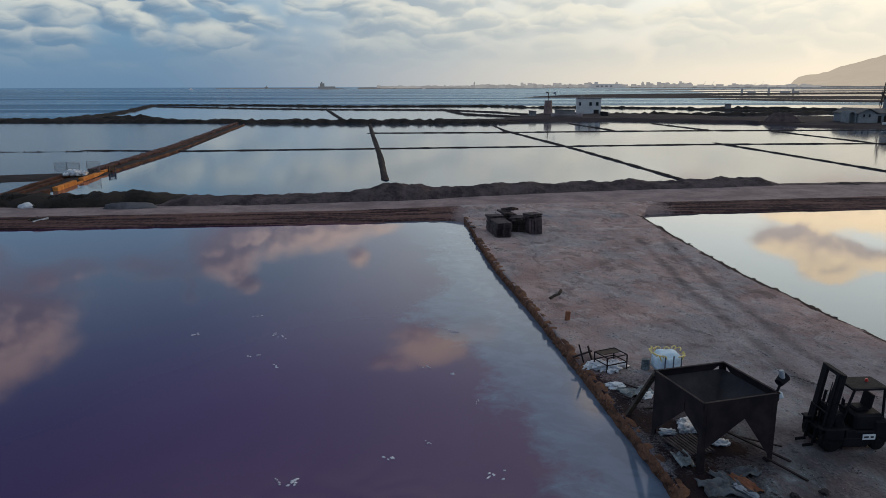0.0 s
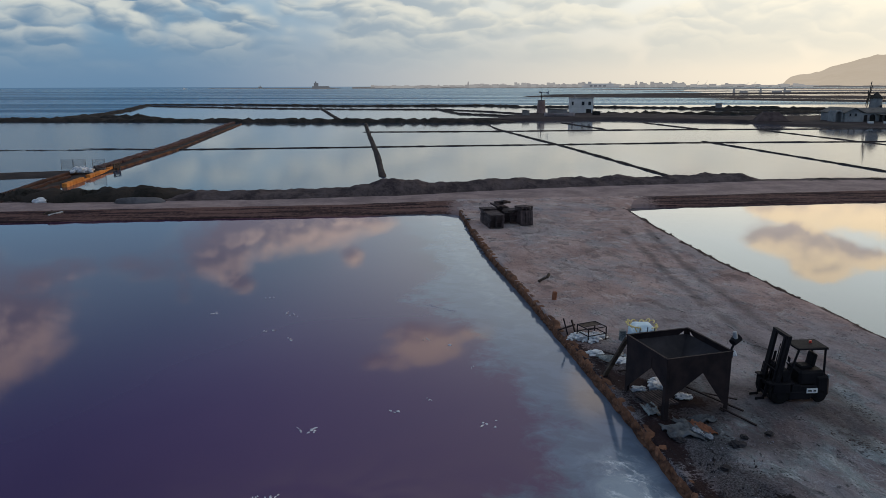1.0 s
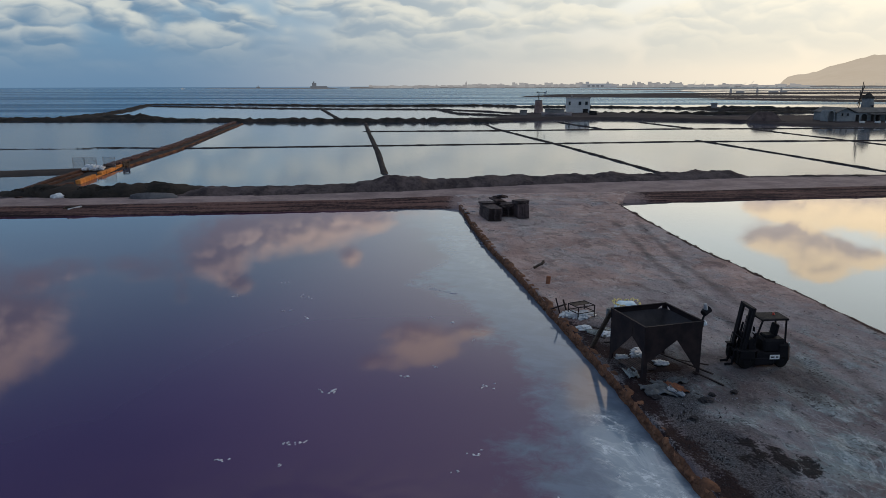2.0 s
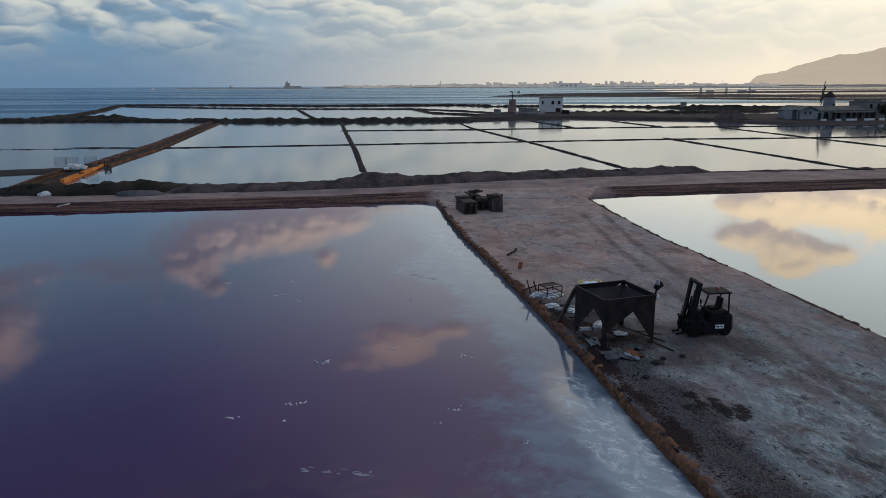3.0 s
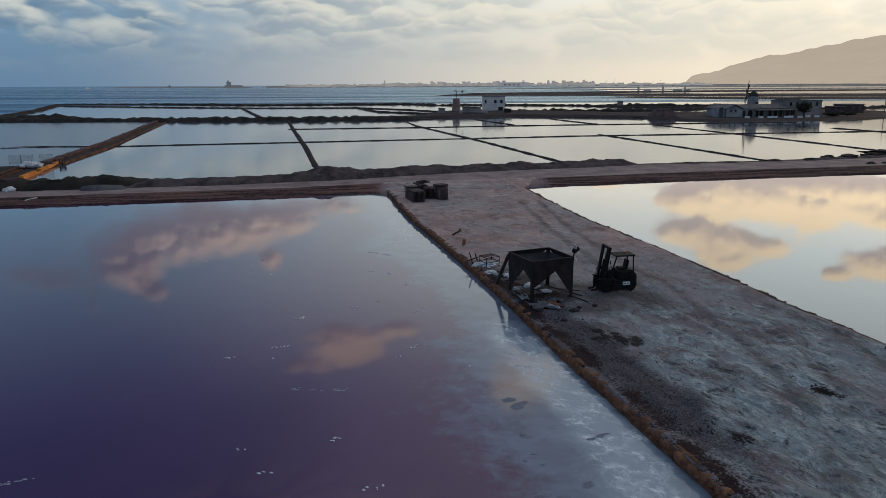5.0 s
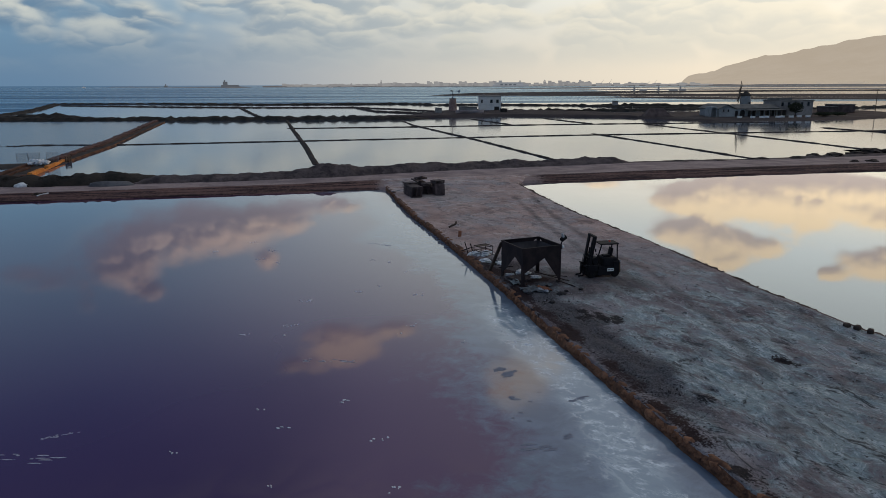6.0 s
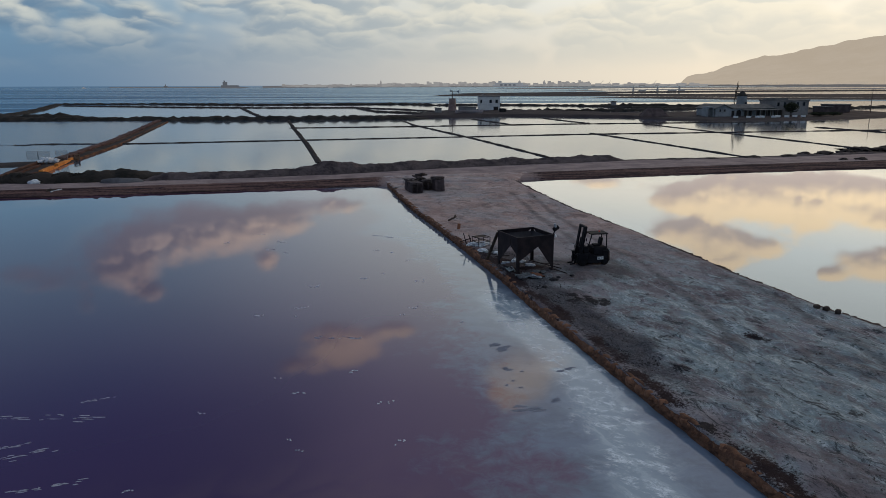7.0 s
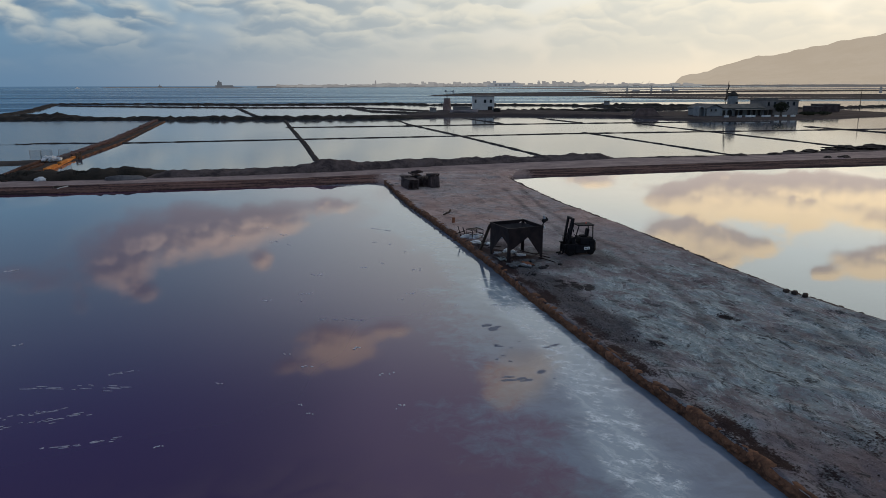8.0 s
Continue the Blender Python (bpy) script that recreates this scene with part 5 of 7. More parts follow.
    box(bm, (0.05, 0.12, 0.14), (-1.05, 0.44, 0.98), bevel=0.01)
    end()
    bm = bmesh.new()
    box(bm, (0.42, 0.012, 0.19), (-0.42, 0.562, 0.48), bevel=0.004)
    pl = part("plate", bm, M_PLATE, f, "white plate on the side panel")
    for k, (x, w) in enumerate(((-0.33, 0.15), (-0.52, 0.10))):
        bm = bmesh.new()
        box(bm, (w, 0.006, 0.06), (x, 0.570, 0.48))
        part("plate_bar", bm, M_INK, pl)


def build_pallets():
    p = thing("pallet", pose(2.45, 55.5, 0.45, 0, 0, 12), "dark wooden pallet in a stack on the platform", "pallet", "stacked pallets")
    for k in range(5):
        bm = bmesh.new()
        box(bm, (1.2, 0.15, 0.024), (0, -0.44 + 0.22 * k, 0.145), bevel=0.003)
        part("top_board", bm, M_CRATE, p)
    for k in range(3):
        bm = bmesh.new()
        box(bm, (0.1, 1.0, 0.1), (-0.55 + 0.55 * k, 0, 0.082))
        part("stringer", bm, M_CRATE, p)
        bm = bmesh.new()
        box(bm, (1.2, 0.12, 0.022), (0, -0.43 + 0.43 * k, 0.021), bevel=0.003)
        part("bottom_board", bm, M_CRATE, p)
    rng = random.Random(3)
    base = land_z(3, 54) + 0.01
    for x, y, n, turn in ((3.05, 53.3, 7, 13), (2.80, 54.35, 7, 13), (2.50, 55.4, 7, 12), (4.3, 55.5, 6, 10), (3.7, 56.7, 7, 6)):
        for k in range(n):
            copy_thing(p, pose(x + rng.uniform(-0.06, 0.06), y + rng.uniform(-0.05, 0.05), base + 0.159 * k, 0, 0, turn + rng.uniform(-5, 5)))
    p.matrix_world = pose(2.45, 55.5, base + 0.159 * 7, 0, 0, 20)
    copy_thing(p, pose(3.4, 56.6, base + 1.22, 10, 8, 34))
    copy_thing(p, pose(4.35, 55.6, base + 0.99, 4, -7, -18))
    copy_thing(p, pose(3.75, 57.0, base + 1.42, -12, 14, 60))
    # pallets standing on edge
    for k in range(7):
        copy_thing(p, pose(5.65 - 0.05 * k, 54.35 + 0.19 * k, base + 0.60, 82, 0, 10 + rng.uniform(-3, 3)) @ pose(0, 0, 0, 0, 0, 90))
    for k in range(2):
        copy_thing(p, pose(5.45, 54.9, base + 1.22 + 0.16 * k, 0, 0, 20 + 12 * k))
    b = thing("fallen_board", pose(0.95, 56.3, base + 0.15, 0, 12, 118), "pale broken board leaning by the pond edge", "board")
    bm = bmesh.new()
    box(bm, (1.7, 0.3, 0.05), (0, 0, 0.05), bevel=0.01)
    part("plank", bm, M_TARP, b)


def build_steel_cage():
    c = thing("steel_cage", pose(6.75, 26.75, G, 0, 0, 28), "thin dark steel frame cage beside white bags", "cage")
    w, d, hh = 1.0, 0.85, 0.62
    for x in (-w / 2, w / 2):
        for y in (-d / 2, d / 2):
            bm = bmesh.new()
            beam(bm, (x, y, 0), (x, y, hh), 0.045, bevel=0.006)
            part("post", bm, M_STEEL, c)
        for z in (hh, 0.3):
            bm = bmesh.new()
            beam(bm, (x, -d / 2, z), (x, d / 2, z), 0.04, bevel=0.006)
            part("side_rail", bm, M_STEEL, c)
    for y in (-d / 2, d / 2):
        for z in (hh, 0.3):
            bm = bmesh.new()
            beam(bm, (-w / 2, y, z), (w / 2, y, z), 0.04, bevel=0.006)
            part("long_rail", bm, M_STEEL, c)
    bm = bmesh.new()
    box(bm, (w, d * 0.5, 0.03), (0, d * 0.25, hh - 0.02))
    part("shelf", bm, M_WOOD, c, "rusty brown shelf")
    x = thing("steel_trestle", pose(5.85, 27.3, G, 0, 0, 30), "dark crossed steel trestle at the pond edge", "trestle")
    for k, (a, b) in enumerate((((-0.15, 0, 0), (-0.35, 0.1, 0.80)), ((0.3, 0, 0), (0.2, 0.2, 0.62)), ((-0.35, 0.5, 0.1), (0.5, 0.3, 0.3)))):
        bm = bmesh.new()
        beam(bm, a, b, 0.09, 0.06, 0.01)
        part("bar", bm, M_STEEL, x)


def build_bags():
    lab = "white woven plastic sack lying on the platform"
    for k, (x, y, s, r) in enumerate(((6.45, 26.6, 0.6, 20), (6.85, 26.5, 0.55, 80), (6.15, 27.0, 0.45, 40), (7.05, 26.9, 0.5, 10), (5.85, 26.7, 0.36, 60),
                                         (7.65, 20.9, 0.36, 10), (8.35, 21.2, 0.5, 70), (8.6, 21.15, 0.42, 20), (8.5, 21.75, 0.45, 40), (9.15, 20.3, 0.40, 0),
                                         (7.55, 23.9, 0.4, 30), (6.6, 24.7, 0.42, 0))):
        b = thing("sack", pose(x, y, land_z(x, y) - 0.02, 0, 0, r), lab, "sack", "white sacks")
        bm = bmesh.new()
        lump(bm, (s * 1.4, s * 0.9, s * 0.56), (0, 0, s * 0.16), k + 1, 0.8, 4, 0.6, 2.2, 0.8)
        part("body", bm, M_BAG, b, smooth=True)
        bm = bmesh.new()
        lump(bm, (s * 0.4, s * 0.22, s * 0.3), (s * 0.6, 0, s * 0.3), k + 5, 0.5, 2, 0.8, 2.0)
        part("tied_neck", bm, M_BAG, b, smooth=True)
    # big bag with lifting loops
    b = thing("bulk_bag", pose(8.95, 26.4, G, 0, 0, 10), "pale blue bulk bag with yellow lifting loops", "bulk bag")
    bm = bmesh.new()
    box(bm, (1.10, 0.95, 0.85), (0, 0, 0.43), bevel=0.2)
    bmesh.ops.subdivide_edges(bm, edges=bm.edges, cuts=3, use_grid_fill=True)
    for v in bm.verts:
        v.co += 0.06 * Vector((noise.noise(v.co * 3), noise.noise(v.co * 3 + Vector((5, 0, 0))), 0.6 * noise.noise(v.co * 3 + Vector((0, 9, 0)))))
    part("body", bm, M_BIGBAG, b, smooth=True)
    rng2 = random.Random(31)
    for k in range(14):
        a = 2 * math.pi * k / 14 + rng2.uniform(-0.15, 0.15)
        c = Vector((0.56 * math.copysign(abs(math.cos(a)) ** 0.5, math.cos(a)), 0.46 * math.copysign(abs(math.sin(a)) ** 0.5, math.sin(a)), 0.80))
        tip = c + Vector((c.x * rng2.uniform(0.05, 0.3), c.y * rng2.uniform(0.05, 0.3), rng2.uniform(0.03, 0.12)))
        side = Vector((-c.y, c.x, 0)).normalized() * rng2.uniform(0.08, 0.17)
        bm = bmesh.new()
        pts = [c - side, c - side * 0.7 + (tip - c) * 0.7, tip, c + side * 0.8 + (tip - c) * 0.6, c + side - Vector((0, 0, rng2.uniform(0.0, 0.2)))]
        for p, q in zip(pts, pts[1:]):
            beam(bm, p, q, 0.05, 0.03)
        part("lifting_loop", bm, M_YELLOW, b, "frayed yellow webbing loop")
    for x in (-0.3, 0.05, 0.38):
        bm = bmesh.new()
        beam(bm, (x, -0.52, 0.05), (x, -0.52, 0.85), 0.05, 0.02)
        part("strap", bm, M_STRAP, b, "dark blue strap")
    b = thing("plastic_drum", pose(8.15, 26.6, G), "small grey plastic drum beside the bulk bag", "drum")
    bm = bmesh.new()
    rod(bm, (0, 0, 0), (0, 0, 0.45), 0.18, 0.16, 16)
    part("body", bm, M_TARP, b)


def build_debris():
    rng = random.Random(11)
    for k, (x, y, w, d, r, mat, lab) in enumerate((
        (8.75, 17.75, 1.6, 0.5, 112, M_SOOT, "sooty grey plastic sheet on the ground"), (8.2, 17.5, 0.9, 0.9, 10, M_SOOT, "sooty grey plastic sheet on the ground"), (9.3, 18.4, 0.9, 0.5, 20, M_SOOT, "sooty grey plastic sheet on the ground"),
        (7.65, 19.0, 0.8, 0.5, 100, M_TARP, "torn white plastic sheet by the pond wall"), (9.12, 17.8, 1.1, 0.42, 112, M_ORANGE, "rust-orange torn board on the debris heap"),
        (8.95, 17.3, 0.8, 0.25, 125, M_PALE, "bent grey metal sheet on the debris heap"), (7.3, 24.2, 1.2, 0.8, 20, M_TARP, "crumpled grey plastic sheet on the ground"))):
        b = thing("plastic_sheet" if mat in (M_TARP, M_SOOT) else "scrap_panel", pose(x, y, land_z(x, y) + 0.02, 0, 0, r), lab, "sheet", "scattered scrap")
        bm = bmesh.new()
        cloth(bm, w, d, k + 1.3, 0.09 if k == 0 else 0.14, 16)
        part("sheet", bm, mat, b, smooth=True)
    pl = thing("wooden_grate", pose(8.05, 19.9, G + 0.05, 0, 0, 22), "dark slatted wooden grate under the hopper", "grate")
    for k in range(9):
        bm = bmesh.new()
        box(bm, (0.07, 1.25, 0.05), (-0.5 + 0.125 * k, 0, 0.1), bevel=0.006)
        part("slat", bm, M_CRATE, pl)
    for y in (-0.5, 0.5):
        bm = bmesh.new()
        box(bm, (1.15, 0.09, 0.08), (0, y, 0.04), bevel=0.006)
        part("bearer", bm, M_CRATE, pl)
    for k, (a, b, w) in enumerate((((10.2, 19.3, 0.5), (11.0, 18.0, 0.46), 0.08), ((9.3, 21.4, 0.5), (10.9, 19.0, 0.52), 0.09), ((6.9, 24.9, 0.48), (7.7, 24.1, 0.52), 0.08),
                                   ((6.5, 23.9, 0.5), (7.3, 23.0, 0.55), 0.07), ((7.2, 22.6, 0.5), (8.2, 22.9, 0.5), 0.09), ((9.9, 20.6, 0.5), (11.0, 19.9, 0.55), 0.07))):
        bm = bmesh.new()
        beam(bm, (0, 0, 0.02), (b[0] - a[0], b[1] - a[1], b[2] - a[2] + 0.02), w, w * 0.6, 0.008)
        o = thing("timber", pose(*a), "dark loose timber lying on the ground", "timber", "loose timbers")
        part("beam", bm, M_STEEL, o)
    o = thing("stub_post", pose(5.68, 32.9, G - 0.05, 0, 6, 20), "short orange-brown wooden stub standing in the ground", "post")
    bm = bmesh.new()
    box(bm, (0.22, 0.2, 0.50), (0, 0, 0.25), bevel=0.03)
    part("block", bm, M_ORANGE, o)
    o = thing("driftwood", pose(5.6, 36.7, G, 0, 0, 30), "dark gnarled piece of driftwood on the ground", "driftwood")
    bm = bmesh.new()
    pts = [(-0.5, 0, 0.06), (-0.2, 0.06, 0.14), (0.08, -0.02, 0.24), (0.28, 0.08, 0.42)]
    for p, q in zip(pts, pts[1:]):
        rod(bm, p, q, 0.09, 0.07, 8)
    rod(bm, (0.1, 0, 0.24), (0.45, 0.2, 0.28), 0.06, 0.03, 8)
    part("limb", bm, M_WOOD, o)
    for k, (x, y) in enumerate(((22.4, 10.0), (22.7, 9.65), (23.0, 9.1))):
        o = thing("stone_block", pose(x, y, 0.30, 0, 0, 20 + 15 * k), "dark squared stone block on the pond edge", "stone", "edge blocks")
        bm = bmesh.new()
        box(bm, (0.34, 0.28, 0.30), (0, 0, 0.16), bevel=0.06)
        part("block", bm, M_DARKSTONE, o)
    for k, (x, y, s) in enumerate(((9.9, 16.7, 0.40), (11.2, 17.4, 0.26), (10.3, 17.2, 0.24), (8.1, 16.9, 0.3), (9.0, 15.2, 0.26))):
        o = thing("burnt_clod", pose(x, y, land_z(x, y), 0, 0, 50 * k), "black burnt clod on the platform", "clod", "burnt clods")
        bm = bmesh.new()
        lump(bm, (s * 1.3, s, s * 0.55), (0, 0, 0.05), k + 9, 0.5, 3, 0.5, 2.4)
        part("clod", bm, M_ASH, o)
    for k, (x, y, w, h) in enumerate(((57.7, 86.3, 3.0, 0.5), (64.3, 87.2, 3.4, 0.6), (68.1, 89.0, 3.2, 0.8), (72.5, 90.6, 4.0, 0.8), (77.0, 92.1, 3.6, 0.9), (82.2, 94.8, 4.6, 1.2), (87.8, 96.5, 5.0, 1.1), (95.0, 98.0, 5.0, 1.0), (50.5, 85.2, 2.6, 0.35), (44.0, 84.8, 3.0, 0.3), (69.7, 81.3, 1.6, 0.5), (72.5, 81.2, 2.2, 0.6))):
        o = thing("spoil_heap", pose(x, y, 0.4, 0, 0, 20 * k), "dark heap of spoil earth beside the road", "earth heap", "spoil heaps")
        bm = bmesh.new()
        lump(bm, (w, w * 0.7, h * 1.25), (0, 0, 0), k + 30, 0.55, 3, 0.2, 2.0)
        part("earth", bm, M_DIKE, o)
    o = thing("sand_heap", pose(-32.4, 65.3, 0.45, 0, 0, 5), "smooth pale grey sand heap beside the road", "sand heap")
    bm = bmesh.new()
    lump(bm, (5.0, 2.2, 1.25), (0, 0, 0), 3, 0.25, 3, 0.2, 1.2)
    part("sand", bm, M_SAND, o, smooth=True)
    o = thing("sand_heap", pose(-8.2, 71.7, 0.45, 0, 0, -20), "tan slumped earth heap against the berm", "sand heap")
    bm = bmesh.new()
    lump(bm, (3.4, 2.2, 1.9), (0, 0, 0), 8, 0.3, 3, 0.3, 1.4)
    part("sand", bm, M_ROAD, o, smooth=True)
    o = thing("sluice_box", pose(-37.9, 59.5, 0.12, 0, 0, 8), "dark wooden sluice box set in the bank", "sluice")
    for nm, sz, at in (("side_board", (0.1, 1.8, 0.5), (-0.5, 0, 0.15)), ("side_board", (0.1, 1.8, 0.5), (0.5, 0, 0.15)), ("gate_board", (0.9, 0.12, 0.6), (0, -0.5, 0.2))):
        bm = bmesh.new()
        box(bm, sz, at, bevel=0.015)
        part(nm, bm, M_WOOD, o)
    # broken stones lying over the dark bank at the pond corner
    co, faces = [], []
    line = [(-49, 67.2), (-44, 66.6), (-40, 66.4), (-35, 67.4), (-29.5, 69.3)]
    for k in range(520):
        x = rng.uniform(-49, -29)
        y = lerp_line(line, x) + rng.gauss(0, 0.8)
        s = rng.uniform(0.12, 0.34)
        z = 1.46 * min(1.0, 0.25 + 0.12 * min(x + 52, -25.5 - x)) - 0.24 * (y - lerp_line(line, x)) ** 2 + 0.08 * rng.random()
        b = len(co)
        ring = [(x + s * rng.uniform(0.7, 1.4) * math.cos(k + j * 1.257), y + s * rng.uniform(0.7, 1.4) * math.sin(k + j * 1.257), z - 0.2) for j in range(5)]
        co += ring + [(x + s * rng.uniform(-0.4, 0.4), y + s * rng.uniform(-0.3, 0.3), z + s * rng.uniform(0.0, 0.3))]
        faces += [(b + j, b + (j + 1) % 5, b + 5) for j in range(5)]
    me = bpy.data.meshes.new("rubble")
    me.from_pydata(co, [], faces)
    me.materials.append(M_SCRUB)
    tagged(new("rubble", me), "dark broken stones heaped on the bank", "rubble", kind="stuff")
    # crumbs of earth, salt and burnt rubbish
    for name, n, mat, lab, where in (
        ("burnt_rubble", 1700, M_ASH, "black burnt crumbs strewn along the pond wall", "burnt"),
        ("salt_crumbs", 260, M_DRIFT, "pale salt crumbs strewn over the platform", "salt"),
        ("earth_clods", 1500, M_DARKSTONE, "small brown earth clods strewn over the platform", "all")):
        co, faces = [], []
        while len(faces) < n * 5:
            if where == "burnt":
                y = rng.uniform(3, 24)
                x = wall_x(y) + 0.4 + abs(rng.gauss(0, 1.5))
                if rng.random() > 0.15 + ash_of((x, y)):
                    continue
            elif where == "salt":
                if rng.random() < 0.45:
                    x, y = rng.gauss(10.2, 1.0), rng.gauss(17.2, 0.9)
                else:
                    y = rng.uniform(-12, 24)
                    x = wall_x(y) + 0.4 + abs(rng.gauss(0, 3.0))
            else:
                y = rng.uniform(-20, 62)
                x = wall_x(y) + 0.3 + (edge_x(y) - wall_x(y) - 0.6) * rng.random() ** 1.6
            if x > edge_x(y) - 0.3:
                continue
            s = rng.uniform(0.02, 0.075) * (0.58 if where == "burnt" else 0.40 if where == "salt" else 0.5)
            z, b = land_z(x, y) + 0.02, len(co)
            a = rng.uniform(0, 6.28)
            ring = [(x + s * rng.uniform(0.7, 1.5) * math.cos(a + k * 1.257), y + s * rng.uniform(0.7, 1.5) * math.sin(a + k * 1.257), z - 0.05) for k in range(5)]
            co += ring + [(x + s * rng.uniform(-0.3, 0.3), y, z + s * rng.uniform(0.2, 0.7))]
            faces += [(b + k, b + (k + 1) % 5, b + 5) for k in range(5)]
        me = bpy.data.meshes.new(name)
        me.from_pydata(co, [], faces)
        me.materials.append(mat)
        tagged(new(name, me), lab, "debris", kind="stuff")


def build_salt_clumps():
    rng = random.Random(21)
    spots = [(-12.6, 31.1, .35), (-9.1, 28.4, .5), (-7.5, 27.3, .42), (-10.4, 34.1, .4), (-8.7, 31.2, .3), (-8.2, 31.0, .4), (-0.9, 27.5, .28), (0.2, 26.7, .35), (-1.5, 19.6, .42), (-0.4, 20.7, .2), (-4.8, 18.0, .32), (-4.4, 18.1, .38), (1.8, 18.7, .4), (1.3, 24.1, .2), (-4.8, 3.9, .35), (-3.7, 2.4, .38), (-7.1, 0.8, .3), (-3.5, -1.5, .24), (-3.1, -2.3, .28), (-0.1, 1.2, .36), (0.3, -1.9, .3), (-5.1, 13.7, .28), (-4.7, 13.8, .3), (-5.0, 12.3, .25), (-1.6, 4.5, .5), (-8.0, -4.4, .3), (-24.9, 20.9, .5), (-17.7, 6.2, .3), (1.4, 13.1, .42), (-7.0, 12.5, .3), (6.2, 10.4, .5), (5.75, 10.5, .22), (3.7, 10.5, .3), (5.75, 11.9, .2), (0.75, 12.1, .24), (6.8, 9.9, .22)]
    for k, (x, y, s) in enumerate(spots):
        o = thing("salt_clump", pose(x, y, 0.0, 0, 0, rng.uniform(0, 180)), "small white salt clump in the purple pond", "salt", "salt clumps")
        for j in range(rng.choice((3, 4, 5, 7))):
            bm = bmesh.new()
            lump(bm, (s * rng.uniform(0.16, 0.38), s * rng.uniform(0.12, 0.28), 0.05), (rng.gauss(0, 0.45) * s * (j > 0), rng.gauss(0, 0.3) * s * (j > 0), 0.0), k + j * 7, 0.8, 2, 0.6, 2.6)
            part("crust", bm, M_SALT, o)
    # grey flakes of crust lying just above the brine
    for k, (x, y, w) in enumerate(((5.25, 6.7, 0.75), (4.95, 4.1, 0.38), (5.6, 3.8, 0.22), (5.05, 2.85, 0.30), (5.25, 2.15, 0.32), (4.7, 2.45, 0.24), (6.1, 4.6, 0.16), (6.4, 0.95, 0.40), (5.5, 0.0, 0.48), (4.7, 0.1, 0.55), (7.6, 3.9, 0.5), (6.75, 0.1, 0.15))):
        o = thing("crust_flake", pose(x, y, 0.0, 0, 0, rng.uniform(-25, 25)), "flat grey flake of wet salt crust in the shallows", "salt crust", "crust flakes")
        for j in range(1 if w < 0.35 else 3):
            bm = bmesh.new()
            lump(bm, (w * rng.uniform(0.55, 0.85), w * rng.uniform(0.25, 0.5), 0.016), (rng.gauss(0, 0.35) * w * (j > 0), rng.gauss(0, 0.3) * w * (j > 0), 0.0), k * 3 + j + 60, 0.9, 3, 0.3, 1.8)
            part("flake", bm, M_FLAKE, o)
    # drifting salt streaks
    for k, (x, y, w, r) in enumerate(((-2.6, 8.7, 2.4, -8), (-0.4, 32.4, 2.2, -38), (-12.9, -2.1, 3.4, 18), (-10.7, -4.0, 2.4, 12), (-12.8, 0.9, 4.0, -5), (-11.4, 2.4, 1.2, 22), (-13.4, -1.4, 2.4, 16))):
        o = thing("salt_streak", pose(x, y, 0.0, 0, 0, r), "thin drifting white salt streak on the pond", "salt", "salt streaks")
        for j in range(22):
            bm = bmesh.new()
            lump(bm, (w * rng.uniform(0.03, 0.14), rng.uniform(0.03, 0.08), 0.02), (w * rng.uniform(-0.5, 0.5), rng.gauss(0, 0.07) * w * 0.5, 0), k * 20 + j, 0.6, 2)
            part("crust", bm, M_DRIFT, o)


build_hopper()
build_forklift()
build_pallets()
build_steel_cage()
build_bags()
build_debris()
build_salt_clumps()

# ---------------------------------------------------------------- canal with its bags and fence


def course(name, pts, width, height, mat, label):
    """A squared stone wall along a line, worn along its edges."""
    rows = []
    for (x0, y0), (x1, y1) in zip(pts, pts[1:]):
        d = math.hypot(x1 - x0, y1 - y0)
        n = max(2, int(d / 0.8))
        nx, ny = -(y1 - y0) / d, (x1 - x0) / d
        for i in range(n + (pts[-1] == (x1, y1))):
            x, y = x0 + (x1 - x0) * i / n, y0 + (y1 - y0) * i / n
            h = height * (1 + 0.10 * fbm(x, y, 0.5, 3)) - (0.14 if hash01(i, len(rows)) > 0.93 else 0)
            row = []
            for u, z in ((-0.55, -0.5), (-0.52, h - 0.07), (-0.42, h), (0.42, h), (0.52, h - 0.07), (0.55, -0.5)):
                k = 0.06 * fbm(x + u * 9, y, 0.9, 3)
                row.append((x + nx * (u * width + k), y + ny * (u * width + k), z))
            rows.append(row)
    return tagged(grid_mesh(name, rows, mat, smooth=False), label, "canal wall", "canal walls", "structure")


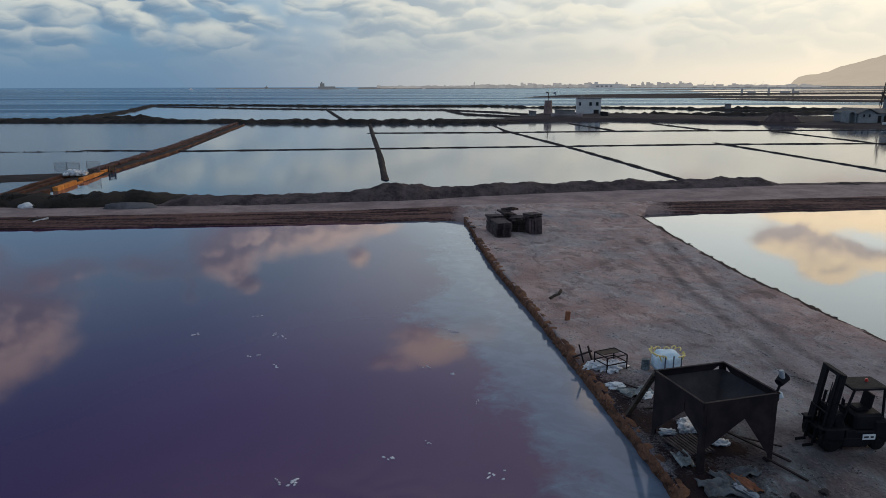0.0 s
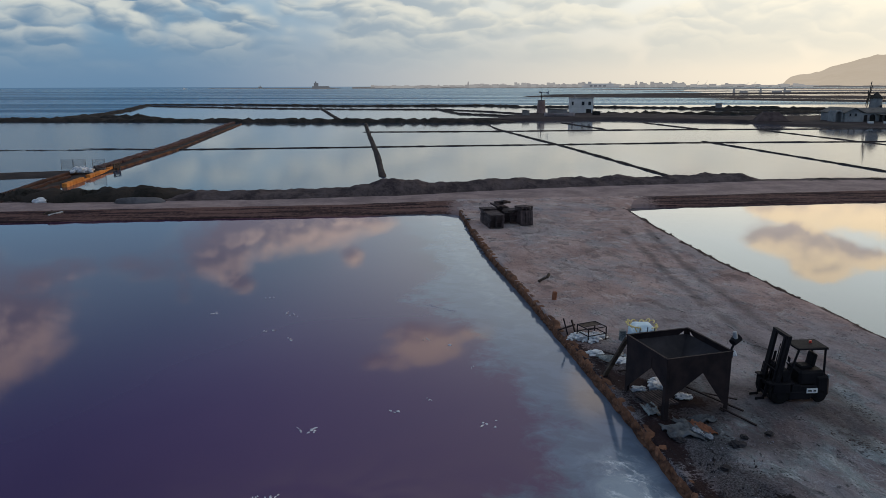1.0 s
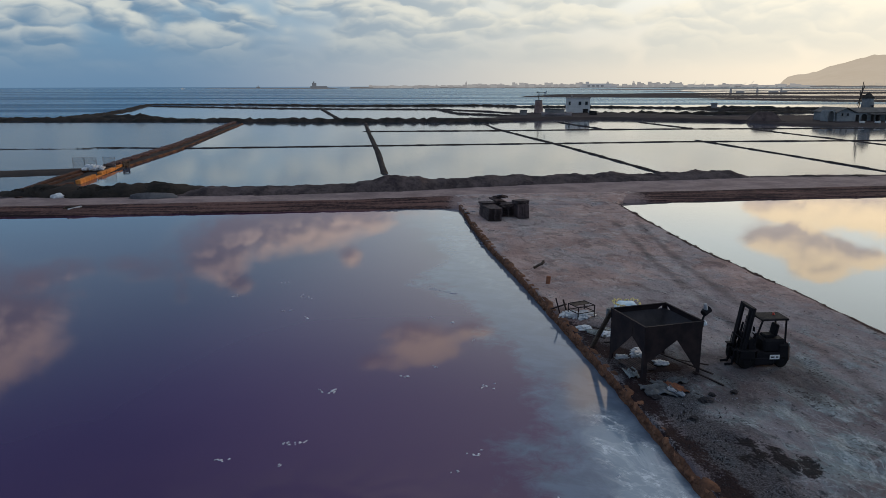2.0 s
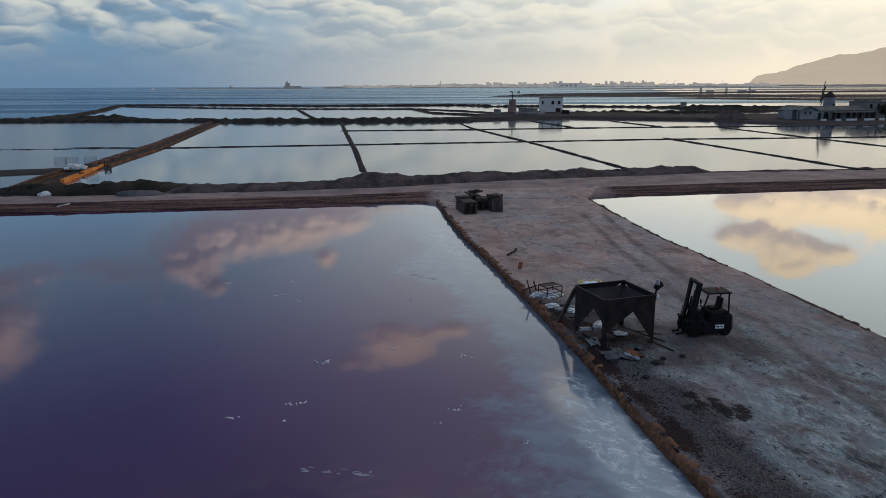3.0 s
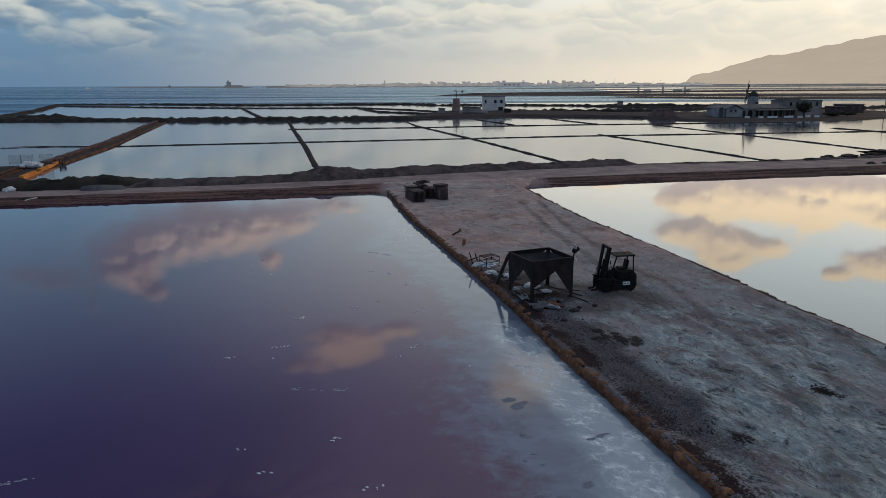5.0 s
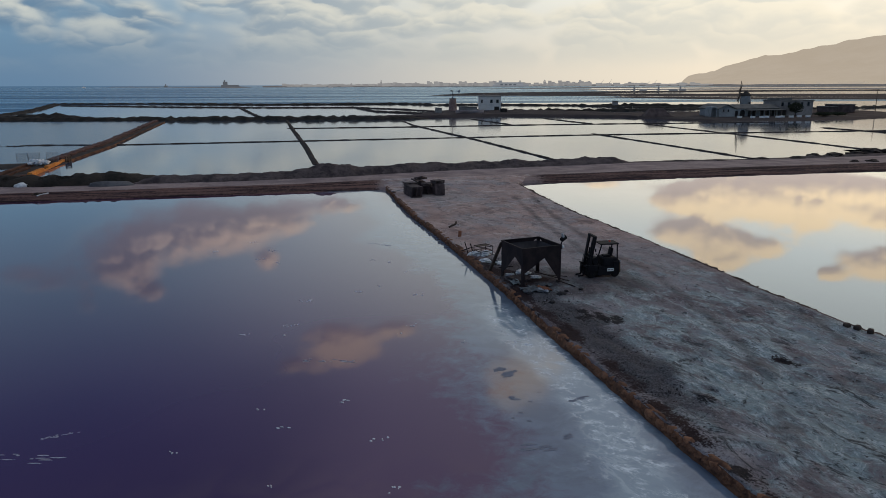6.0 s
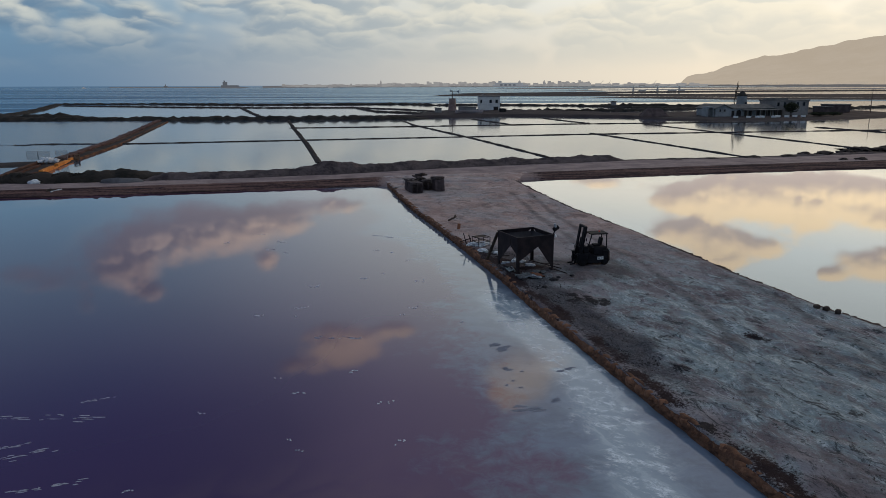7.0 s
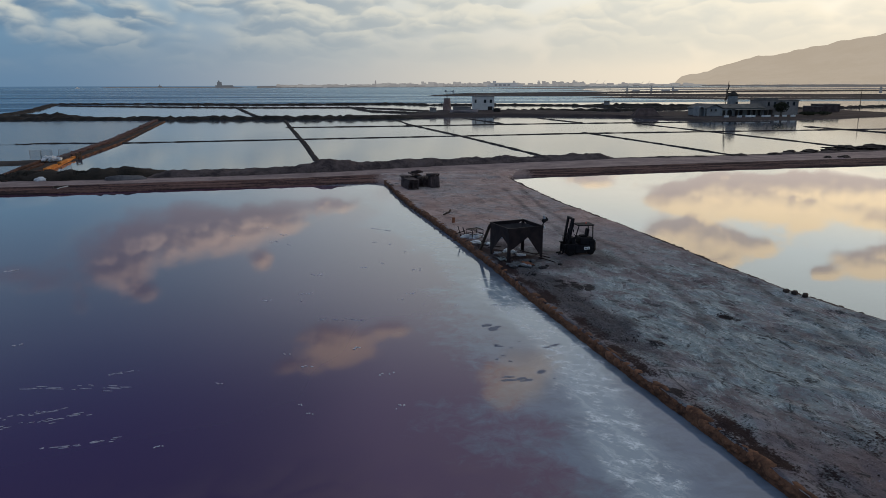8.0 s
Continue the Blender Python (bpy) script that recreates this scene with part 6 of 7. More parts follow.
def build_canal():
    left = [(-53.2, 97), (-59.2, 137.3), (-67.4, 180), (-77.2, 229)]
    right = [(-50.9, 97.6), (-54.9, 128.5), (-63.2, 172), (-72.8, 223.5)]
    course("canal_wall", left, 1.2, 0.62, M_BANK, "red-brown stone wall of an old canal")
    course("canal_wall", right, 0.36, 0.30, M_CANAL_SUNLIT, "brown sunlit stone wall of an old canal")
    course("canal_wall", [(-49.2, 66), (-50.4, 72.7), (-52.0, 80.5), (-53.3, 87.8), (-54.4, 94)], 0.5, 0.62, M_BROWN, "brown sunlit stone wall of an old canal")
    course("canal_wall", [(-46.6, 64.5), (-47.2, 70), (-47.7, 77.0)], 0.55, 0.62, M_BROWN, "brown sunlit stone wall of an old canal")
    course("canal_kerb", [(-48.4, 66), (-49.3, 72.5), (-50.7, 80), (-51.8, 87)], 0.35, 0.54, M_BROWN, "brown stone kerb in the canal")
    course("canal_kerb", [(-55.4, 105), (-57.2, 131), (-65.2, 176)], 0.4, 0.44, M_BROWN, "brown stone kerb in the canal")
    dike("canal_bed", [(-47.6, 63), (-49.3, 73), (-51.0, 86), (-52.6, 98), (-57.2, 133), (-65.2, 176), (-75, 226)], 3.6, 0.26, M_DIKE, "brown trodden canal bed path", 0.3, 1.0, "path", "canal beds")
    rng = random.Random(17)
    co, faces = [], []
    for k in range(900):
        u = rng.random() ** 1.4
        x, y = lerp_line([(97, -53.2), (137.3, -59.2), (180, -67.4), (229, -77.2)], 97 + 132 * u) + rng.gauss(0, 0.42), 97 + 132 * u
        sz = rng.uniform(0.14, 0.42)
        z, b = 0.52 + 0.10 * rng.random(), len(co)
        co += [(x + sz * rng.uniform(0.7, 1.4) * math.cos(k + j * 1.257), y + sz * rng.uniform(0.7, 1.4) * math.sin(k + j * 1.257), z - 0.3) for j in range(5)]
        co.append((x + sz * rng.uniform(-0.4, 0.4), y, z + sz * rng.uniform(0.0, 0.35)))
        faces += [(b + j, b + (j + 1) % 5, b + 5) for j in range(5)]
    me = bpy.data.meshes.new("rubble")
    me.from_pydata(co, [], faces)
    me.materials.append(M_BANK)
    tagged(new("rubble", me), "red-brown broken stones along the canal wall", "rubble", kind="stuff")
    w = thing("parapet", pose(-47.98, 78.2, 0.0), "orange sunlit stone parapet beside the canal", "parapet")
    shapes = []
    for k in range(4):
        bm = bmesh.new()
        box(bm, (0.60, 2.02, 0.62), (0, 0, 0.27), bevel=0.05)
        bmesh.ops.subdivide_edges(bm, edges=[e for e in bm.edges if e.calc_length() > 1.0], cuts=4)
        for v in bm.verts:
            v.co += 0.05 * noise.noise_vector(v.co * 1.7 + Vector((k * 5, 0, 0)))
        ob = mesh_ob("stone", bm, M_CANAL)
        shapes.append(ob.data)
        bpy.data.objects.remove(ob)
    for k in range(1, 10):
        ob = new("stone", shapes[k % 4])
        ob.parent = w
        ob.location = (-0.38 * k, 2.07 * k, 0.03 * hash01(k) - 0.10 - (0.34 if k == 4 else 0.12 if k == 8 else 0))
        ob.rotation_euler = (0, 0, radians(10.5 + 2 * (hash01(k, 3) - 0.5)))
    g = thing("sluice_gate", pose(-50.9, 97.9, 0.0, 0, 0, 78), "dark weathered wooden sluice gate in the canal wall", "sluice gate")
    for nm, sz, at in (("post", (0.2, 0.2, 1.0), (-0.6, 0, 0.5)), ("post", (0.2, 0.2, 1.0), (0.6, 0, 0.5)), ("board", (1.0, 0.1, 0.7), (0, 0, 0.35)), ("crossbeam", (1.5, 0.16, 0.16), (0, 0, 0.92))):
        bm = bmesh.new()
        box(bm, sz, at, bevel=0.02)
        part(nm, bm, M_WOOD, g)
    for k, (x, y, s) in enumerate(((-53.0, 91.2, 1.5), (-52.1, 90.9, 1.3), (-53.6, 92.0, 1.2), (-51.4, 91.4, 1.1), (-52.6, 92.2, 1.2), (-53.2, 90.3, 0.8))):
        b = thing("sack", pose(x, y, 0.42, 0, 0, 40 * k), "bulging white sack piled beside the canal", "sack", "canal sacks")
        bm = bmesh.new()
        lump(bm, (s * 1.0, s * 0.8, s * 0.62), (0, 0, s * 0.2), k + 3, 0.8, 3, 0.7, 2.4)
        part("body", bm, M_BAG, b, smooth=True)
    for k, (x, y, r) in enumerate(((-56.0, 94.0, 4), (-54.4, 94.2, 12), (-51.9, 94.8, 6))):
        p = thing("fence_panel", pose(x, y, 0.38, 0, 0, r), "thin grey wire mesh fence panel", "fence", "fence panels")
        w, hh = 1.7, 1.5
        for xx in (-w / 2, w / 2):
            bm = bmesh.new()
            rod(bm, (xx, 0, 0), (xx, 0, hh), 0.03, seg=6)
            part("post", bm, M_WIRE, p)
        bm = bmesh.new()
        for i in range(15):
            rod(bm, (-w / 2 + w * i / 14, 0, 0.15), (-w / 2 + w * i / 14, 0, hh), 0.014, seg=4)
        for i in range(7):
            rod(bm, (-w / 2, 0, 0.15 + (hh - 0.15) * i / 6), (w / 2, 0, 0.15 + (hh - 0.15) * i / 6), 0.010, seg=4)
        part("mesh", bm, M_WIRE, p)
    o = thing("sack", pose(-42.3, 64.7, 0.52, 0, 0, 20), "big white sack slumped against the berm", "sack", "canal sacks")
    bm = bmesh.new()
    lump(bm, (1.3, 0.8, 0.75), (0, 0, 0.15), 12, 0.5, 3, 0.6, 1.6)
    part("body", bm, M_BAG, o, smooth=True)
    # sluice pipe through the bank
    o = thing("drain_pipe", pose(-37.2, 58.6, 0.42, 0, 0, 60), "pale drain pipe laid across the bank", "pipe")
    bm = bmesh.new()
    rod(bm, (-0.7, 0, 0.0), (0.7, 0, 0.12), 0.09, seg=12)
    part("pipe", bm, M_PALE, o)
    # posts in the far left basin
    for k in range(16):
        x = -88 + 1.3 * k
        o = thing("marker_post", pose(x, 131.2 + (x + 67) * 0.085 + 0.2 * math.sin(k), -0.2), "short dark wooden post in the shallow pond", "post", "marker posts")
        bm = bmesh.new()
        rod(bm, (0, 0, 0), (0, 0.03, 0.30 + 0.22 * hash01(k) ** 2), 0.09, 0.07, 7)
        part("stake", bm, M_WOOD, o)


build_canal()

# ---------------------------------------------------------------- buildings on the causeway


def opening(parent, name, at, w, h, depth=0.12, normal="y", arch=False, mat=M_GLASS):
    """A window or door set into a wall, with its frame."""
    bm = bmesh.new()
    dx, dy = (w, depth) if normal == "y" else (depth, w)
    box(bm, (dx, dy, h), (at[0], at[1], at[2] + h / 2))
    if arch:
        d = Vector((0, depth / 2, 0)) if normal == "y" else Vector((depth / 2, 0, 0))
        c = Vector((at[0], at[1], at[2] + h))
        rod(bm, c - d, c + d, w / 2, seg=16)
    o = part(name, bm, mat, parent)
    bm = bmesh.new()
    t = 0.12
    if normal == "y":
        for s in (-1, 1):
            box(bm, (t, depth + 0.08, h), (at[0] + s * (w / 2 + t / 2), at[1], at[2] + h / 2))
        box(bm, (w + 2 * t + 0.1, depth + 0.16, t), (at[0], at[1], at[2] - t / 2))
    else:
        for s in (-1, 1):
            box(bm, (depth + 0.08, t, h), (at[0], at[1] + s * (w / 2 + t / 2), at[2] + h / 2))
        box(bm, (depth + 0.16, w + 2 * t + 0.1, t), (at[0], at[1], at[2] - t / 2))
    part("frame", bm, M_GREYWALL, o)


def gable_house(parent, x0, x1, y0, y1, h, ridge, wall, along="x"):
    bm = bmesh.new()
    box(bm, (x1 - x0, y1 - y0, h), ((x0 + x1) / 2, (y0 + y1) / 2, h / 2))
    if along == "x":
        ym = (y0 + y1) / 2
        for x in (x0 + 0.01, x1 - 0.31):
            solid(bm, [(x, y0, h), (x, ym, ridge), (x, y1, h)], -0.3 if x < x1 - 1 else -0.3)
    else:
        xm = (x0 + x1) / 2
        for y in (y0 + 0.31, y1 - 0.01):
            solid(bm, [(x0, y, h), (xm, y, ridge), (x1, y, h)], 0.3)
    part("wall", bm, wall, parent)
    bm = bmesh.new()
    e = 0.35
    if along == "x":
        ym = (y0 + y1) / 2
        solid(bm, [(x0 - e, y0 - e, h - 0.1), (x1 + e, y0 - e, h - 0.1), (x1 + e, ym, ridge + 0.06), (x0 - e, ym, ridge + 0.06)], 0.18)
        solid(bm, [(x0 - e, ym, ridge + 0.06), (x1 + e, ym, ridge + 0.06), (x1 + e, y1 + e, h - 0.1), (x0 - e, y1 + e, h - 0.1)], 0.18)
    else:
        xm = (x0 + x1) / 2
        solid(bm, [(x0 - e, y0 - e, h - 0.1), (xm, y0 - e, ridge + 0.06), (xm, y1 + e, ridge + 0.06), (x0 - e, y1 + e, h - 0.1)], 0.18)
        solid(bm, [(xm, y0 - e, ridge + 0.06), (x1 + e, y0 - e, h - 0.1), (x1 + e, y1 + e, h - 0.1), (xm, y1 + e, ridge + 0.06)], 0.18)
    part("roof", bm, M_ROOF, parent)


def tree(x, y, z, h, w, label="dark rounded tree beside the mill buildings", seed=1):
    t = thing("tree", pose(x, y, z), label, "tree", "trees by the mill")
    bm = bmesh.new()
    rod(bm, (0, 0, 0), (0.1, 0, h * 0.5), 0.22, 0.13, 8)
    for k in range(4):
        a = k * 1.6 + seed
        rod(bm, (0.08, 0, h * 0.4), (w * 0.3 * math.cos(a), w * 0.3 * math.sin(a), h * 0.72), 0.1, 0.04, 6)
    part("trunk", bm, M_WOOD, t)
    rng = random.Random(seed)
    co, faces = [], []
    for _ in range(900):
        v = Vector((rng.gauss(0, 1), rng.gauss(0, 1), rng.gauss(0, 1))).normalized()
        r = rng.uniform(0.55, 1.0) * (1 + 0.3 * noise.noise(v * 2 + Vector((seed, 0, 0))))
        c = Vector((v.x * w / 2 * r, v.y * w / 2 * r, h * 0.62 + v.z * h * 0.38 * r))
        u = Vector((rng.gauss(0, 1), rng.gauss(0, 1), rng.gauss(0, 1))).normalized() * 0.28
        q = u.orthogonal().normalized() * 0.2
        b = len(co)
        co += [c - u, c + q, c + u, c - q]
        faces.append((b, b + 1, b + 2, b + 3))
    me = bpy.data.meshes.new("crown")
    me.from_pydata(co, [], faces)
    me.materials.append(M_LEAF)
    ob = new("crown", me)
    ob.parent = t


def build_house():
    h = thing("salt_works_house", pose(39.7, 293, 0.1, 0, 0, -3), "square whitewashed two-storey house with small windows", "house")
    bm = bmesh.new()
    box(bm, (9.2, 8.0, 6.6), (4.6, 4.0, 3.3), bevel=0.05)
    part("wall", bm, M_LIME, h)
    bm = bmesh.new()
    box(bm, (9.5, 8.3, 0.3), (4.6, 4.0, 6.72), bevel=0.04)
    part("roof", bm, M_GREYWALL, h)
    bm = bmesh.new()
    box(bm, (0.7, 0.7, 0.8), (2.0, 4.0, 7.2))
    part("chimney", bm, M_GREYWALL, h)
    for x, w in ((1.0, 0.55), (5.1, 0.9), (7.7, 0.9)):
        opening(h, "window", (x, -0.03, 3.9), w, 1.35)
    opening(h, "door", (7.4, -0.03, 0.1), 1.9, 2.2, mat=M_DOOR)
    sh = thing("shed", pose(46.7, 270.5, 0.5), "low dark lean-to shed beside the house", "shed")
    bm = bmesh.new()
    box(bm, (2.6, 3, 1.7), (0.2, 2, 0.85), bevel=0.03)
    part("wall", bm, M_DOOR, sh)
    bm = bmesh.new()
    box(bm, (3.4, 3.4, 0.12), (0.4, 2, 1.78), (0, 6, 0))
    part("roof", bm, M_ROOF, sh)
    sh = thing("shed", pose(29.5, 277, 0.5), "low grey flat-roofed shed behind the boat", "shed")
    bm = bmesh.new()
    box(bm, (7.2, 4, 2.2), (3.6, 2, 1.1), bevel=0.03)
    part("wall", bm, M_GREYWALL, sh)
    bm = bmesh.new()
    box(bm, (7.6, 4.4, 0.18), (3.6, 2, 2.28), (0, 2, 0))
    part("roof", bm, M_ROOF, sh)
    # stump of an old mill with a small vane
    t = thing("mill_stump", pose(28.0, 292, 0.5) @ Matrix.Scale(1.07, 4), "short faded red mill tower with a small wind vane", "tower")
    bm = bmesh.new()
    rod(bm, (0, 0, 0), (0, 0, 4.9), 1.75, 1.30, 20)
    part("tower", bm, M_BRICKRED, t)
    bm = bmesh.new()
    rod(bm, (0, 0, 4.9), (0, 0, 5.15), 1.42, 1.42, 20)
    part("cornice", bm, M_GREYWALL, t)
    bm = bmesh.new()
    rod(bm, (0, 0, 5.1), (0, 0, 8.2), 0.16, 0.12, 8)
    part("pole", bm, M_STEEL, t)
    bm = bmesh.new()
    beam(bm, (-0.9, 0, 7.9), (2.2, 0, 8.0), 0.12)
    box(bm, (0.6, 0.3, 0.5), (-0.6, 0, 8.05), bevel=0.05)
    part("vane_arm", bm, M_STEEL, t)
    bm = bmesh.new()
    solid(bm, [(1.6, 0, 7.9), (2.9, 0, 8.5), (2.7, 0, 7.2)], 0.06)
    part("vane_tail", bm, M_PALE, t)
    sh = thing("shed", pose(20.4, 271, 0.5), "small grey hut beside the mill stump", "shed")
    bm = bmesh.new()
    box(bm, (2.6, 2.4, 2.1), (0, 0, 1.05), bevel=0.04)
    part("wall", bm, M_GREYWALL, sh)
    bm = bmesh.new()
    box(bm, (2.9, 2.7, 0.15), (0, 0, 2.17), (0, 5, 0))
    part("roof", bm, M_ROOF, sh)
    # beached boat
    b = thing("boat", pose(32.0, 262, 0.55, 0, 0, 2), "long faded pink and white boat hauled ashore", "boat")
    bm = bmesh.new()
    rows = []
    n = 16
    for i in range(n + 1):
        u = i / n * 2 - 1
        w = 1.3 * (1 - abs(u) ** 2.6) + 0.04
        top = 1.25 + 0.5 * u * u
        rows.append([bm.verts.new((5.6 * u, s * w * k, z * top)) for s, k, z in ((-1, 1, 1), (-1, 0.8, 0.4), (-1, 0.25, 0.02), (1, 0.25, 0.02), (1, 0.8, 0.4), (1, 1, 1))])
    for a, c in zip(rows, rows[1:]):
        for j in range(5):
            bm.faces.new((a[j], a[j + 1], c[j + 1], c[j]))
    part("hull", bm, M_BOAT, b, smooth=True)
    bm = bmesh.new()
    for u in (-0.5, 0.0, 0.5):
        box(bm, (0.35, 2.0, 0.06), (5.6 * u, 0, 1.0))
    part("thwarts", bm, M_WOOD, b)
    # roofed salt heap
    s = thing("salt_heap", pose(95, 231, 0.4, 0, 0, -4), "salt heap covered with dark clay tiles", "salt heap")
    bm = bmesh.new()
    base, top = [(-5, -4, -0.3), (5, -4, -0.3), (5, 4, -0.3), (-5, 4, -0.3)], [(-2.6, -0.6, 2.9), (2.4, -0.6, 2.9), (2.4, 0.6, 2.9), (-2.6, 0.6, 2.9)]
    vb, vt = [bm.verts.new(p) for p in base], [bm.verts.new(p) for p in top]
    bm.faces.new(vt)
    for i in range(4):
        bm.faces.new((vb[i], vb[(i + 1) % 4], vt[(i + 1) % 4], vt[i]))
    bmesh.ops.subdivide_edges(bm, edges=bm.edges, cuts=4, use_grid_fill=True)
    for v in bm.verts:
        v.co += 0.16 * noise.noise_vector(v.co * 0.9)
    part("tile_cover", bm, M_COVER, s)
    bm = bmesh.new()
    box(bm, (10.6, 8.6, 0.6), (0, 0, -0.1), bevel=0.1)
    part("footing", bm, M_DIKE, s)


def yard(x, y, z=0.5, rz=0):
    """A pose on the mill's yard, which is laid out a little small and near."""
    return pose(0.3 + 1.08 * (x - 0.3), -21.8 + 1.08 * (y + 21.8), z, 0, 0, rz) @ Matrix.Diagonal((1.08, 1.08, 1.0, 1.0))


def build_mill():
    m = thing("mill_house", yard(104.5, 207.5, 0.15, 9), "long whitewashed mill house with tiled roofs", "mill")
    gable_house(m, 2.6, 8.4, 0, 11, 3.0, 4.4, M_MILLWALL, "y")
    gable_house(m, 8.4, 25.0, 0.6, 8, 3.0, 4.2, M_MILLWALL, "x")
    bm = bmesh.new()
    box(bm, (12.5, 9, 5.5), (32.2, 5.2, 2.75), bevel=0.04)
    part("wall", bm, M_GREYWALL, m)
    bm = bmesh.new()
    box(bm, (12.9, 9.4, 0.35), (32.2, 5.2, 5.6), bevel=0.04)
    part("roof", bm, M_ROOF, m)
    bm = bmesh.new()
    box(bm, (5.0, 6, 0.8), (28.8, 5.2, 6.1))
    part("roof", bm, M_ROOF, m)
    # arched porch at the near gable
    for x in (0.0, 2.2):
        bm = bmesh.new()
        box(bm, (0.45, 3, 3.4), (x, 2, 1.7))
        part("porch_pier", bm, M_MILLWALL, m)
    bm = bmesh.new()
    pts = [(1.1 + 0.9 * math.cos(a), 1.0 * math.sin(a) + 2.5) for a in span(math.pi, 0, 9)]
    for (xa, za), (xb, zb) in zip(pts, pts[1:]):
        solid(bm, [(xa, 0.5, za), (xb, 0.5, zb), (xb, 0.5, 3.8), (xa, 0.5, 3.8)], -3.0)
    part("porch_arch", bm, M_MILLWALL, m)
    for x, w, h, k in ((4.2, .5, .8, 2.0), (5.9, .5, .8, 2.0)):
        opening(m, "window", (x, -0.03, k), w, h)
    opening(m, "archway", (11.6, 0.57, 0.1), 1.7, 1.6, arch=True, mat=M_DOOR)
    for x in (9.4, 14.2, 15.8, 19.0, 21.0, 23.0):
        opening(m, "door", (x, 0.57, 0.1), 1.0, 2.2, mat=M_DOOR)
    for x in (26.5, 29.0, 34.0, 36.5):
        opening(m, "window", (x, 0.67, 3.7), 0.9, 1.3)
    opening(m, "door", (27.5, 0.67, 0.1), 1.6, 2.4, mat=M_DOOR)
    # pergola in front
    pg = thing("pergola", yard(117.5, 207.8, 0.15, 9), "dark shaded terrace pergola before the mill house", "pergola")
    for k in range(8):
        bm = bmesh.new()
        beam(bm, (1.9 * k, 0, 0), (1.9 * k, 0, 2.5), 0.16)
        part("post", bm, M_WOOD, pg)
    bm = bmesh.new()
    box(bm, (14, 3.0, 0.14), (6.6, 1.2, 2.55), (4, 0, 0))
    part("canopy", bm, M_ROOF, pg)
    for k, (x, y) in enumerate(((113, 206.4), (117.2, 206.0), (120.5, 206.6), (122.6, 207.4), (126.2, 207.0), (128.4, 208.4), (131, 207.6), (134.5, 209.0), (137, 208.2))):
        t = thing("terrace_table", pose(x * 1.03, y * 1.03, 0.48), "small white terrace table with a cloth", "table", "terrace tables")
        bm = bmesh.new()
        box(bm, (1.5, 0.9, 0.06), (0, 0, 0.74), bevel=0.02)
        part("top", bm, M_PLATE, t)
        bm = bmesh.new()
        box(bm, (1.4, 0.8, 0.55), (0, 0, 0.44), bevel=0.04)
        part("cloth", bm, M_PLATE, t)
        bm = bmesh.new()
        rod(bm, (0, 0, 0), (0, 0, 0.2), 0.3, 0.1, 10)
        part("foot", bm, M_WOOD, t)
    w = thing("windmill", yard(120.4, 217.5, 0.0), "white tower windmill with dark cap and wooden sails", "windmill")
    bm = bmesh.new()
    rod(bm, (0, 0, 0), (0, 0, 7.4), 2.1, 1.55, 28)
    part("tower", bm, M_MILLWALL, w)
    bm = bmesh.new()
    rod(bm, (0, 0, 7.4), (0, 0, 7.62), 1.9, 1.8, 28)
    rod(bm, (0, 0, 7.62), (0, 0, 9.3), 1.78, 0.15, 28)
    part("cap", bm, M_DOOR, w)
    opening(w, "window", (0.4, -1.85, 4.2), 0.6, 1.0, 0.5)
    bm = bmesh.new()
    rod(bm, (0.8, -0.2, 8.0), (-2.2, 0.5, 8.4), 0.2, 0.16, 10)
    part("windshaft", bm, M_WOOD, w)
    # sails turn about the shaft; seen nearly edge on
    hub = Vector((-2.0, 0.45, 8.35))
    ax = Vector((-2.0, 0.75, 0.2)).normalized()
    side = ax.cross(Vector((0, 0, 1))).normalized()
    upv = side.cross(ax)
    for k in range(6):
        a = radians(8 + 60 * k)
        d = upv * math.cos(a) + side * math.sin(a)
        q = upv * -math.sin(a) + side * math.cos(a)
        bm = bmesh.new()
        rod(bm, hub, hub + d * 4.4, 0.11, 0.06, 6)
        for i in range(7):
            c = hub + d * (1.3 + 0.5 * i)
            beam(bm, c - q * 0.1, c + q * 1.1, 0.05)
        for o in (0.5, 1.1):
            beam(bm, hub + d * 1.4 + q * o, hub + d * 4.35 + q * o, 0.05)
        part("sail", bm, M_WOOD, w)
    for x, y, h, ww, s in ((143.5, 226.5, 4.9, 4.8, 1), (151, 222, 1.5, 5.5, 2), (159, 226, 1.3, 6.0, 3)):
        tree(x, y, 0.5, h, ww, seed=s)
    b = thing("storehouse", pose(168, 252, 0.5, 0, 0, 8), "low grey storehouse with a flat roof", "storehouse")
    bm = bmesh.new()
    box(bm, (3.5, 7, 2.2), (5.7, 3, 1.1), bevel=0.04)
    box(bm, (8, 7, 3.0), (11.5, 3, 1.5), bevel=0.04)
    part("wall", bm, M_COVER, b)
    bm = bmesh.new()
    box(bm, (8.4, 7.4, 0.25), (11.5, 3, 3.1))
    box(bm, (3.7, 7.4, 0.25), (5.6, 3, 2.3))
    part("roof", bm, M_ROOF, b)
    p = thing("utility_pole", pose(190, 251, 0.5), "thin dark utility pole", "pole")
    bm = bmesh.new()
    rod(bm, (0, 0, 0), (0, 0, 9), 0.14, 0.09, 8)
    beam(bm, (-0.6, 0, 8.5), (0.6, 0, 8.5), 0.1)
    part("mast", bm, M_WOOD, p)
